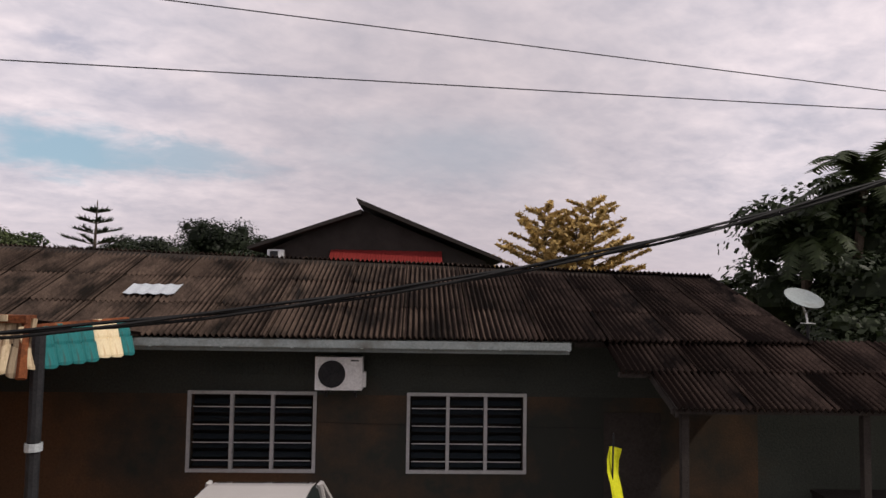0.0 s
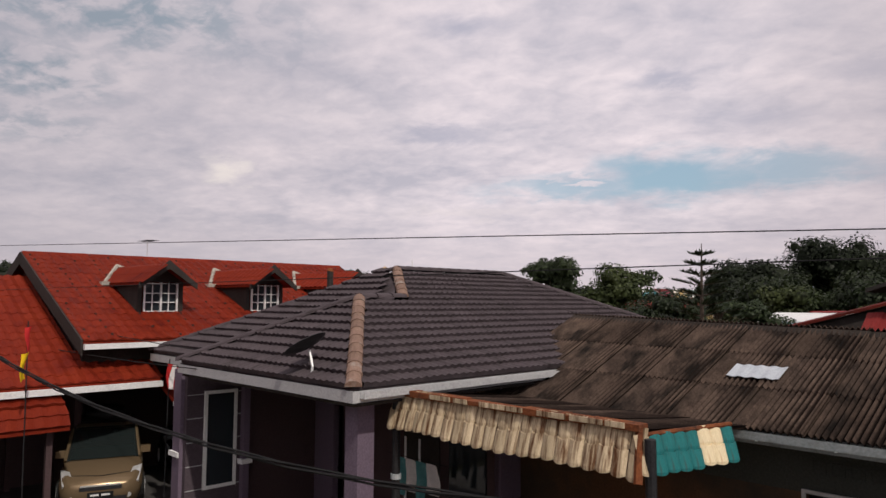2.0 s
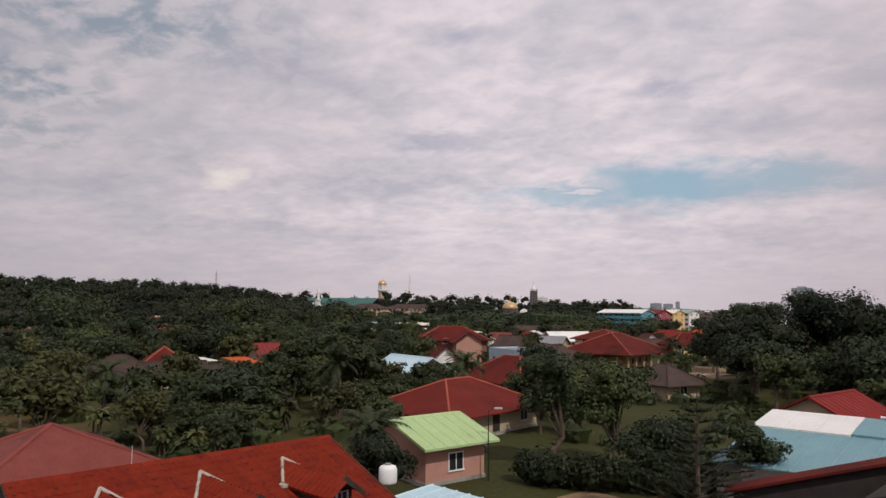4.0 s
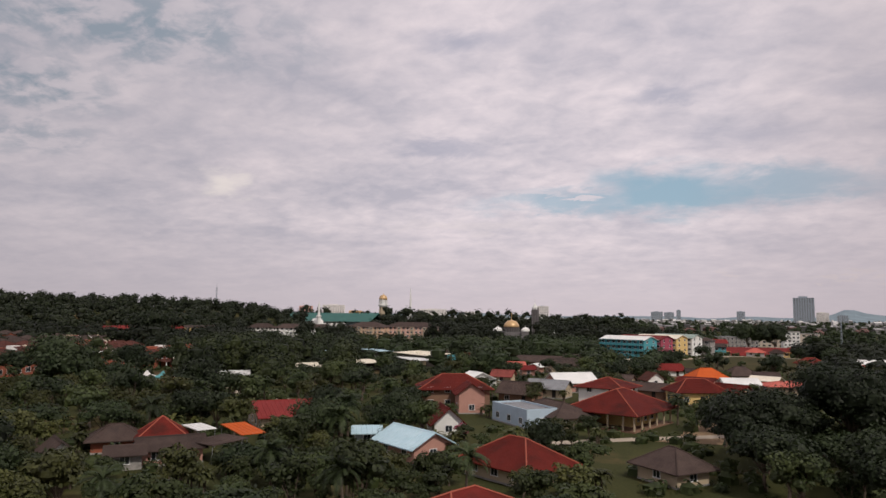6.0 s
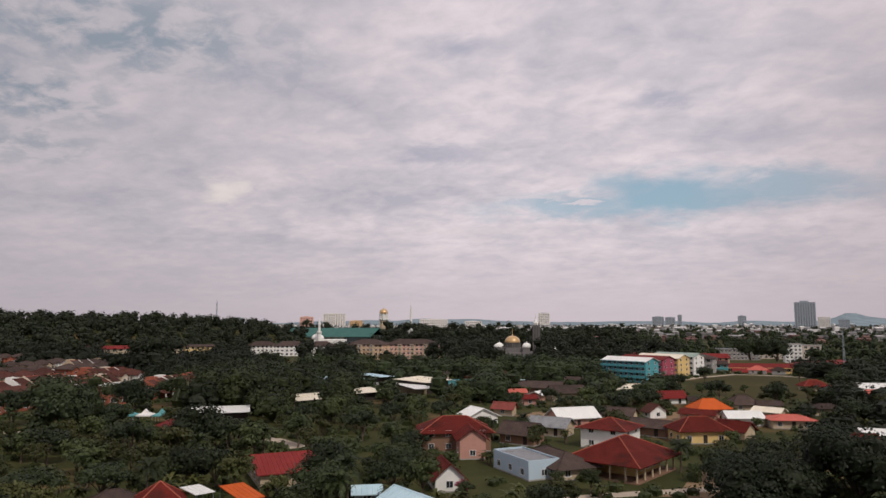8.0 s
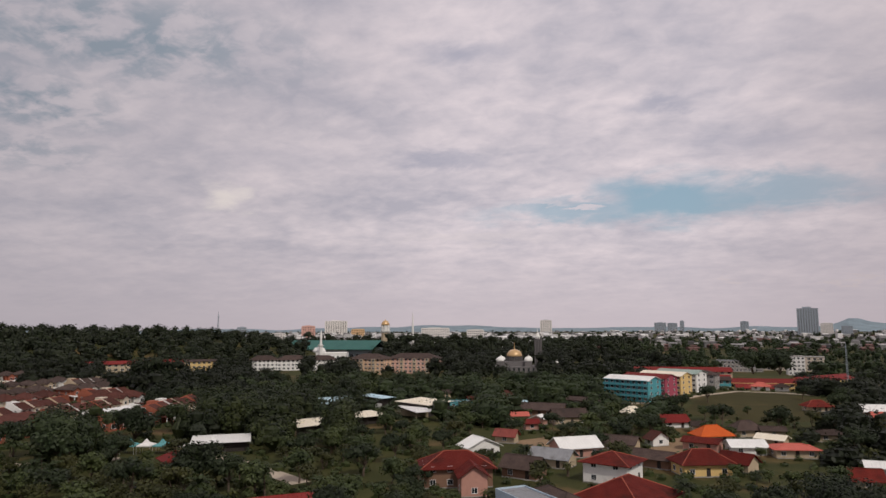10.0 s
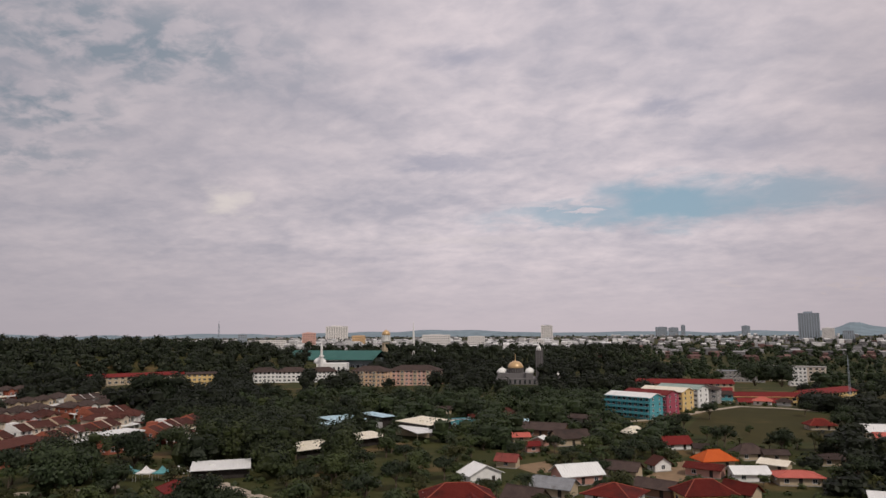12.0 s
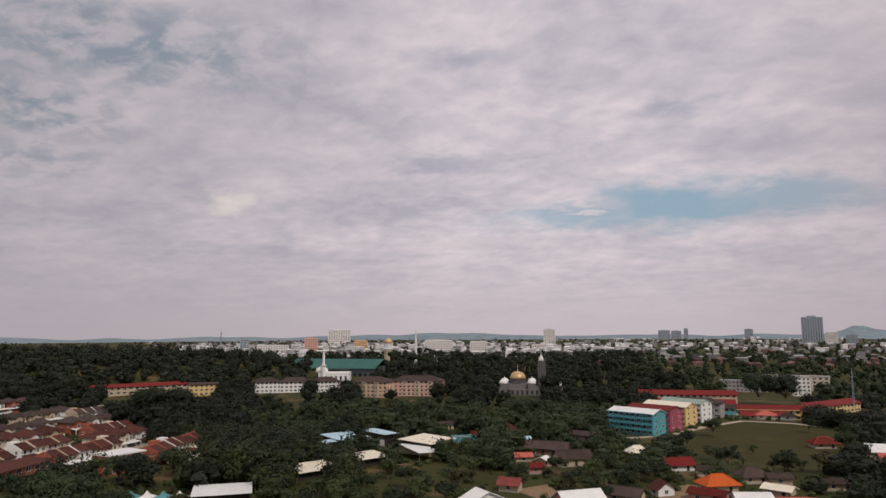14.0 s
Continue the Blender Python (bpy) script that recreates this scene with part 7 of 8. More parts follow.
def tree_shape(seed, height, radius, leaves, size, material, lobes=9, clear=0.35, inner=True):
    rng = np.random.default_rng(seed)
    tk = Build()
    top = height * .7
    pts = [(0, 0, -.2), (rng.normal() * .1, rng.normal() * .1, height * clear * .6), (rng.normal() * .25, rng.normal() * .25, height * clear), (rng.normal() * .4, rng.normal() * .4, top)]
    r0 = .035 * height
    tk.tube(pts, [r0, r0 * .75, r0 * .6, r0 * .2], 8)
    cs = []
    for i in range(lobes):
        a = 2 * math.pi * i / lobes + rng.uniform(-.4, .4)
        q = rng.uniform(.25, .72) * radius if i else 0.0
        z = height * (clear + (1 - clear) * rng.uniform(.35, .78)) if i else height * .80
        rr = radius * rng.uniform(.36, .56)
        rz = rr * rng.uniform(.6, .85)
        z = min(z, height - rz)
        cs.append((q * math.cos(a), q * math.sin(a), z, rr, rz))
        for _ in range(4):
            d = rng.normal(size=3)
            d /= np.linalg.norm(d)
            k = rng.uniform(.34, .52)
            cs.append((q * math.cos(a) + d[0] * rr * .85, q * math.sin(a) + d[1] * rr * .85, min(z + d[2] * rz * .85, height - rz * .4), rr * k, rz * k * 1.1))
        if i:
            tk.tube([pts[2], (q * .6 * math.cos(a), q * .6 * math.sin(a), z - rr * .5), (q * math.cos(a), q * math.sin(a), z)], [r0 * .4, r0 * .22, r0 * .08], 5)
    cr = Build()
    for i, c in enumerate(cs):
        if i % 5 == 0:
            lump(cr, rng, c[0], c[1], c[2], c[3] * .62, c[4] * .62)
        elif inner:
            lump(cr, rng, c[0], c[1], c[2], c[3] * .55, c[4] * .55, 5, 3)
    leaf_cloud(cr, rng, cs, leaves, size)
    return tk, cr, material


def palm_shape(seed, height, fronds, length, material, droop=0.9):
    rng = np.random.default_rng(seed)
    tk = Build()
    lean = rng.normal(size=2) * .05 * height
    pts = [(lean[0] * (k / 5) ** 2, lean[1] * (k / 5) ** 2, height * k / 5 - .1) for k in range(6)]
    tk.tube(pts, [.22, .19, .17, .16, .15, .14], 8)
    cr = Build()
    tip = Vector(pts[-1])
    for i in range(fronds):
        a = 2 * math.pi * i * .381966 + rng.uniform(-.2, .2)
        el = radians(rng.uniform(-15, 75))
        L = length * rng.uniform(.8, 1.1)
        h = Vector((math.cos(a), math.sin(a), 0))
        side = Vector((-math.sin(a), math.cos(a), 0))
        prev = tip
        seg = 7
        spine = [tip]
        for k in range(1, seg + 1):
            e = el - droop * (k / seg) ** 1.4 * 1.5
            prev = prev + (h * math.cos(e) + Vector((0, 0, math.sin(e)))) * (L / seg)
            spine.append(prev)
        for k in range(seg):
            p0, p1 = spine[k], spine[k + 1]
            n = len(cr.v)
            cr.v += [tuple(p0 - side * .025), tuple(p0 + side * .025), tuple(p1 + side * .02), tuple(p1 - side * .02)]
            cr.f.append((n, n + 1, n + 2, n + 3))
            ll = L * .26 * math.sin(math.pi * (k + 1.2) / (seg + 2))
            for f in range(3):
                c = p0.lerp(p1, f / 3)
                d = (p1 - p0).normalized()
                for s in (1, -1):
                    out = (side * s + d * .55 + Vector((0, 0, -.35 + rng.uniform(-.15, .15)))).normalized() * ll
                    n = len(cr.v)
                    cr.v += [tuple(c), tuple(c + d * .16), tuple(c + out)]
                    cr.f.append((n, n + 1, n + 2))
    return tk, cr, material


def banana_shape(seed, material):
    rng = np.random.default_rng(seed)
    tk, cr = Build(), Build()
    for s in range(4):
        bx, by, hh = rng.normal() * .7, rng.normal() * .7, rng.uniform(1.4, 2.6)
        tk.tube([(bx, by, -.1), (bx, by, hh)], [.13, .09], 6)
        for i in range(8):
            a, L, e = rng.uniform(0, 6.28), rng.uniform(1.3, 2.2), rng.uniform(.3, 1.2)
            h, side = Vector((math.cos(a), math.sin(a), 0)), Vector((-math.sin(a), math.cos(a), 0))
            p = Vector((bx, by, hh))
            n = len(cr.v)
            for k in range(5):
                w = .32 * math.sin(math.pi * (k + .35) / 4.7)
                cr.v += [tuple(p - side * w + Vector((0, 0, .06))), tuple(p), tuple(p + side * w + Vector((0, 0, .06)))]
                p = p + (h * math.cos(e) + Vector((0, 0, math.sin(e)))) * L / 4
                e -= .5
            for k in range(4):
                cr.f += [(n + 3 * k, n + 3 * k + 1, n + 3 * k + 4, n + 3 * k + 3), (n + 3 * k + 1, n + 3 * k + 2, n + 3 * k + 5, n + 3 * k + 4)]
    return tk, cr, material


def plant(name, shape, m, label, category="tree", group=""):
    tk, cr, material = shape
    o = thing(name, m, label, category, group)
    part("trunk", tk, bark, o)
    part("crown", cr, material, o)
    return o


def scaled(m, s, sz=None):
    return m @ Matrix.Diagonal((s, s, sz or s, 1))


# trees that stand alone against the sky
def araucaria():
    """A young conifer: tiers of level branches that shorten upwards."""
    rng = np.random.default_rng(8)
    tk, cr = Build(), Build()
    H = 7.8
    tk.tube([(0, 0, -.2), (0, 0, H * .6), (0.05, 0, H)], [.16, .09, .02], 7)
    for k in range(13):
        z = 1.5 + k * (H - 1.6) / 13
        reach = 3.5 * (1 - (z / H) ** 1.1) + .3
        for i in range(7):
            a = i * 2 * math.pi / 7 + k * .7 + rng.uniform(-.2, .2)
            d = Vector((math.cos(a), math.sin(a), .22))
            L = reach * rng.uniform(.7, 1.1)
            p0 = Vector((0, 0, z))
            tk.tube([p0, p0 + d * L], [.025, .008], 4)
            for j in range(int(22 + L * 26)):
                c = p0 + d * L * rng.uniform(.25, 1.05)
                s = Vector((-d.y, d.x, 0)) * rng.normal() * .5 + d * .35 + Vector((0, 0, rng.uniform(-.05, .25)))
                s = s.normalized() * rng.uniform(.14, .32)
                q = Vector((-s.y, s.x, 0)).normalized() * .045
                n = len(cr.v)
                cr.v += [tuple(c - q), tuple(c + q), tuple(c + s + Vector((0, 0, .06)))]
                cr.f.append((n, n + 1, n + 2))
    return tk, cr, leaf_dark


def yellow_tree():
    """A bright yellow-leaved tree with upswept feathery boughs."""
    rng = np.random.default_rng(21)
    tk, cr = Build(), Build()
    for ox, H in ((-1.5, 8.3), (.9, 8.7), (.1, 7.6)):
        tk.tube([(ox, 0, -.1), (ox, 0, H * .5), (ox, 0, H)], [.14, .1, .02], 7)
        for k in range(46):
            z = 2.6 + (H - 2.8) * k / 46
            a = k * 2.4 + rng.uniform(-.3, .3)
            L = (2.6 * (1 - ((z - 2.6) / (H - 2.2)) ** 2.2) + .35) * rng.uniform(.8, 1.15)
            d = Vector((math.cos(a), math.sin(a), .42)).normalized()
            p0 = Vector((ox, 0, z))
            tk.tube([p0, p0 + d * L], [.03, .008], 4)
            for j in range(int(20 + 34 * L)):
                c = p0 + d * L * rng.uniform(.25, 1.08)
                t = Vector((rng.normal(), rng.normal(), rng.normal() * .5 + .3)).normalized() * rng.uniform(.16, .34)
                s = t.cross(d).normalized() * .09
                n = len(cr.v)
                cr.v += [tuple(c - s), tuple(c + t * .4 - s), tuple(c + t), tuple(c + s)]
                cr.f.append((n, n + 1, n + 2, n + 3))
    return tk, cr, leaf_yellow


def place(t_p, t_q, turn=0.0, s=1.0, sz=None):
    return scaled(street(t_p, t_q, 0, turn), s, sz)


KINDS = [
    plant("broadleaf_tree", tree_shape(1, 7.5, 4.0, 1600, .36, leaf_mid, 9, .25, False), pose(-118, 118, 0), "broad green leafy tree among the gardens"),
    plant("broadleaf_tree", tree_shape(2, 6.5, 3.4, 1400, .35, leaf_olive, 8, .25, False), pose(-112, 104, 0), "olive green fruit tree"),
    plant("broadleaf_tree", tree_shape(3, 8.5, 4.4, 1750, .38, leaf_dark, 10, .25, False), pose(-104, 128, 0), "dark green dense tree"),
    plant("broadleaf_tree", tree_shape(4, 5.0, 2.9, 1250, .31, leaf_mid, 7, .15, False), pose(-96, 100, 0), "small bushy green tree"),
    plant("palm_tree", palm_shape(5, 6.0, 26, 3.2, leaf_palm), pose(-92, 125, 0), "coconut palm with drooping fronds", "palm"),
    plant("palm_tree", palm_shape(6, 4.0, 34, 3.6, leaf_palm, .75), pose(-125, 250, 0), "stout oil palm with dense crown", "palm"),
    plant("banana_plant", banana_shape(7, leaf_olive), pose(-84, 92, 0), "clump of banana plants with broad leaves", "plant"),
]
# the same kinds with coarser leaves, for the far gardens
FAR = [
    tree_shape(11, 7.5, 4.0, 800, .48, leaf_mid, 7, .3, False),
    tree_shape(12, 6.5, 3.4, 700, .44, leaf_olive, 6, .3, False),
    tree_shape(13, 8.5, 4.4, 850, .50, leaf_dark, 7, .3, False),
    tree_shape(14, 5.0, 2.9, 560, .40, leaf_mid, 6, .2, False),
]


plant("conifer_tree", araucaria(), pose(-0.9, 35.6, 0), "young conifer with level tiers of branches")
plant("yellow_tree", yellow_tree(), place(7.6, 35.0), "bright yellow feathery tree behind the corrugated roof")
plant("rain_tree", tree_shape(31, 14.4, 9.5, 13000, .32, leaf_dark, 16, .25), pose(16, 118, 0), "huge dark spreading rain tree")
plant("rain_tree", tree_shape(32, 11.0, 8.0, 10000, .31, leaf_dark, 14, .2), pose(4, 108, 0), "large dark leafy tree behind the warehouse")
plant("rain_tree", tree_shape(33, 10.5, 8.0, 10000, .31, leaf_dark, 13, .2), pose(27, 98, 0), "large dark leafy tree behind the warehouse")
plant("garden_tree", tree_shape(34, 8.9, 2.6, 8000, .17, leaf_dark, 13, .25, False), pose(-11.4, 51.4, 0), "leafy green garden tree")
plant("garden_tree", tree_shape(35, 8.2, 3.0, 8000, .17, leaf_mid, 13, .2, False), pose(-7.6, 53.0, 0), "leafy green garden tree")
plant("garden_tree", tree_shape(36, 6.0, 2.8, 8000, .14, leaf_dark, 9, .15, False), place(-18.6, 36.5), "dark round-headed garden tree")
plant("garden_tree", tree_shape(37, 5.6, 2.0, 5000, .14, leaf_dark, 8, .3, False), pose(1.6, 44.9, 0), "slender leafy tree beside the conifer")
plant("palm_tree", palm_shape(38, 8.0, 34, 3.0, leaf_palm), place(14.6, 24.0), "tall palm with dark arching fronds", "palm")
plant("palm_tree", palm_shape(39, 6.2, 30, 2.4, leaf_palm), place(13.4, 24.6), "palm with dark arching fronds", "palm")
plant("palm_tree", palm_shape(40, 4.1, 30, 1.5, leaf_palm, 1.1), place(13.4, 31.0), "small palm behind the roof", "palm")
plant("garden_tree", tree_shape(41, 8.4, 4.6, 12000, .18, leaf_dark, 15, .05), place(16.4, 26.6), "dense dark tree by the porch")
plant("garden_tree", tree_shape(46, 5.4, 3.2, 8000, .16, leaf_dark, 13, .02), place(14.0, 21.5), "dense dark shrubby tree behind the porch")
plant("garden_tree", tree_shape(47, 5.0, 3.0, 7000, .16, leaf_dark, 13, .02), place(19.0, 20.0), "dense dark shrubby tree behind the porch")
plant("garden_tree", tree_shape(42, 7.2, 4.0, 7000, .22, leaf_dark, 11, .15), place(20.0, 27.0), "dense dark tree by the porch")
plant("palm_tree", palm_shape(43, 4.0, 34, 2.6, leaf_palm), place(-34.1, 28.6), "coconut palm with drooping fronds", "palm")
plant("garden_tree", tree_shape(44, 4.4, 2.2, 9000, .14, leaf_dark, 9, .1), place(-31.6, 26.8), "leafy green garden tree")

hedge()
# scattered gardens, orchards and hedges
sc = random.Random(77)
EYE_XY = (0.0, 1.5)


def free_spot(x, y, r, tall):
    d = math.hypot(x - EYE_XY[0], y - EYE_XY[1])
    for px, py, pr in PLOTS:
        dd = math.hypot(px - EYE_XY[0], py - EYE_XY[1])
        if math.hypot(x - px, y - py) < pr * .85 + r * .75:
            return False
        # leave the fronts of houses open
        if tall > 2.6 and 0 < dd - d < pr * .5 + dd * (tall - 2.4) / (22.0 if dd < 165 else 40.0):
            off = abs((x - EYE_XY[0]) * (py - EYE_XY[1]) - (y - EYE_XY[1]) * (px - EYE_XY[0])) / max(dd, 1)
            if off < pr * (.82 if dd < 165 else .6):
                return False
    return True


def in_field(x, y):
    return inside([(-23, 304), (11, 283), (42, 311), (51, 376), (27, 420), (-3, 421), (-18, 381)], x, y)


SIZE = {0: (4.0, 7.5), 1: (3.4, 6.5), 2: (4.4, 8.5), 3: (2.9, 5.0), 4: (3.0, 8.0), 5: (3.2, 6.5), 6: (1.8, 3.6)}
spots = [(-167, 136, 5), (-176, 130, 5), (-158, 131, 5), (-183, 147, 4), (-152, 141, 4), (-190, 176, 5), (-180, 190, 5), (-172, 205, 5)]
PLOTS.append((-157, 156, 12))



ORCHARD = {k: Build() for k in ("leaf_mid", "leaf_olive", "leaf_dark", "bark")}


def far_tree(k, x, y, s):
    """Adds one coarse tree to the far orchard of its leaf colour."""
    tk, cr, material = FAR[k]
    m = np.array(scaled(pose(x, y, terrain(x, y) - .05, 0, 0, sc.uniform(0, 360)), s, s * sc.uniform(.85, 1.15)))
    for src, b in ((cr, ORCHARD[material.name]), (tk, ORCHARD["bark"])):
        v = np.c_[np.array(src.v), np.ones(len(src.v))] @ m.T
        n = len(b.v)
        b.v += [tuple(q) for q in v[:, :3].tolist()]
        b.f += [tuple(n + i for i in q) for q in src.f]


def scatter(n, a0, a1, d0, d1, weights, gap=0.62, s0=.8, s1=1.2):
    tries = 0
    done = 0
    while done < n and tries < n * 14:
        tries += 1
        a, d = radians(sc.uniform(a0, a1)), math.sqrt(sc.uniform(d0 * d0, d1 * d1))
        x, y = EYE_XY[0] + d * math.sin(a), EYE_XY[1] + d * math.cos(a)
        k = sc.choices(range(7), weights)[0]
        s = sc.uniform(s0, s1)
        r, h = SIZE[k][0] * s, SIZE[k][1] * s
        if in_field(x, y) or not free_spot(x, y, r, h):
            continue
        if any((x - u) ** 2 + (y - v) ** 2 < (gap * (r + t)) ** 2 for u, v, t in spots):
            continue
        spots.append((x, y, r))
        if d > 140 and k < 4:
            far_tree(k, x, y, s)
            done += 1
            continue
        copy_thing(KINDS[k], scaled(pose(x, y, terrain(x, y) - .05, 0, 0, sc.uniform(0, 360)), s, s * sc.uniform(.85, 1.15)))
        done += 1


# bearings run clockwise from +y, in degrees
scatter(85, -62, -38, 48, 130, (3, 6, 3, 6, 2, 0, 8), .56, .6, 1.1)
scatter(115, -60, -30, 95, 225, (5, 7, 5, 5, 2, 0, 3), .58, .7, 1.15)
scatter(105, -38, -10, 62, 150, (4, 3, 6, 7, 2, 0, 4), .5, .5, 1.1)
scatter(115, -36, -6, 150, 300, (5, 3, 7, 5, 4, 1, 2), .56, .7, 1.1)
scatter(90, -12, 14, 120, 290, (3, 3, 7, 5, 3, 0, 2), .56, .6, 1.05)
scatter(40, 2, 16, 72, 140, (2, 1, 8, 2, 0, 0, 0), .5, .75, 1.05)
scatter(110, -37, -12, 285, 430, (1, 1, 2, 0, 2, 12, 0), .5, 1.1, 1.5)

for material, label in ((leaf_mid, "green garden trees among the far houses"), (leaf_olive, "olive fruit trees among the far houses"), (leaf_dark, "dark trees among the far houses"), (bark, "trunks of the far garden trees")):
    name = "far_orchard" if material is not bark else "far_trunks"
    tagged(new(name, ORCHARD[material.name].mesh(name, material)), label, "trees", kind="stuff")

# far woods, one mass of crowns
wood_rng = np.random.default_rng(5)


def woods(name, n, pick, label, material, leaves=70, size=1.5, seg=6, tall=(8, 14), clear=10):
    b = Build()
    wr = random.Random(n)
    k = t = 0
    while k < n and t < n * 20:
        t += 1
        x, y = pick(wr)
        if in_field(x, y) or not free_spot(x, y, 4, clear):
            continue
        k += 1
        swell = noise.noise((x * .017, y * .017, 3.0))
        h, r = wr.uniform(*tall) * (1 + .5 * swell), wr.uniform(4.0, 6.5) * (1 + .45 * swell)
        z = terrain(x, y)
        cs = [(x, y, z + h - r * .75, r, r * .72)]
        for j in range(3):
            a = wr.uniform(0, 6.28)
            cs.append((x + r * .6 * math.cos(a), y + r * .6 * math.sin(a), z + h - r * wr.uniform(.9, 1.4), r * .6, r * .5))
        for c in cs:
            lump(b, wood_rng, c[0], c[1], c[2], c[3] * (.68 if leaves < 200 else .5), c[4] * (.68 if leaves < 200 else .5), seg, 3)
        lump(b, wood_rng, x, y, z + h * .35, r * .7, h * .4, 5, 2)
        leaf_cloud(b, wood_rng, cs, leaves, size)
    return tagged(new(name, b.mesh(name, material)), label, "woods", kind="stuff")


def polar(r, a0, a1, d0, d1):
    a, d = radians(r.uniform(a0, a1)), r.uniform(d0, d1)
    return d * math.sin(a), d * math.cos(a)


def ridge_pick(r):
    while True:
        x, y = polar(r, -64, -28, 600, 860)
        if terrain(x, y) > 2.0:
            return x, y


woods("ridge_woods", 1050, ridge_pick, "dark forest on the long ridge", leaf_shaded, 52, 1.4, 5)
woods("near_ridge_woods", 260, lambda r: polar(r, -62, -36, 330, 600), "dark trees at the foot of the ridge", leaf_shaded, 150, .95)
woods("valley_woods", 420, lambda r: polar(r, -34, -4, 430, 720), "dark wooded valley round the mosque", leaf_shaded, 110, 1.1, tall=(10, 17))
woods("far_woods", 420, lambda r: polar(r, -34, -7, 680, 1100), "tall dark tree belts before the town", leaf_shaded, 34, 1.8, 5, (15, 24))
woods("mid_woods", 300, lambda r: polar(r, -40, -5, 255, 450), "dark trees between the village and the hostels", leaf_dark, 130, .9, tall=(6, 11), clear=4.6)
woods("school_woods", 480, lambda r: polar(r, -9, 15, 560, 1500), "dark tree belts behind the school", leaf_dark, 26, 1.9, 5, (9, 16))
woods("town_trees", 1500, lambda r: polar(r, -64, 14, 1050, 3600), "far trees between the town roofs", leaf_dark, 6, 3.5, 3, (8, 13))
woods("east_woods", 230, lambda r: polar(r, 4.5, 15, 200, 640), "dark trees east of the school", leaf_shaded, 110, 1.0, tall=(5, 10), clear=5)
woods("garden_woods", 120, lambda r: polar(r, -60, -28, 210, 330), "mixed trees between the village and the ridge", leaf_mid, 260, .6)
woods("garden_woods", 130, lambda r: polar(r, -58, -28, 215, 335), "dark trees between the village and the ridge", leaf_dark, 260, .6)


# ---- cables over the street ----
def cable(name, pts, rad, label):
    P = [Vector(street(p, q, z).translation) for p, q, z in pts]
    return tagged(new(name, Build().tube(P, rad, 5).mesh(name, cable_rubber)), label, "cable")


def sag(a, b, drop, n=24):
    return [(a[0] + (b[0] - a[0]) * i / n, a[1] + (b[1] - a[1]) * i / n, a[2] + (b[2] - a[2]) * i / n - drop * 4 * (i / n) * (1 - i / n)) for i in range(n + 1)]


cable("power_line", [(p, 4.58 + .164 * p, 5.315 - .0367 * p) for p in (-45, -20, 0, 20)], .0032, "thin black overhead power line")
cable("power_line", [(p, 5.30 + .123 * p, 5.27 + .007 * p) for p in (-45, -20, 0, 20)], .004, "thin black overhead power line")
SERVICE = [p * .5 for p in range(-28, 21)]
for k in range(3):
    cable("service_cable", [(p, 5.55 + .197 * p + .02 * math.sin(p * 2 + k * 2.1), 4.02 + .183 * p + .0183 * p * p + .02 * math.cos(p * 2 + k * 2.1)) for p in SERVICE], .011, "thick black twisted service cable over the yard")
cable("telephone_line", sag((-26, 6.0, 5.0), (-9.6, 8.1, 3.9), .25), .01, "thin drooping telephone line")
cable("telephone_line", sag((-26, 4.6, 4.4), (-9.6, 7.9, 3.7), .25), .01, "thin drooping telephone line")


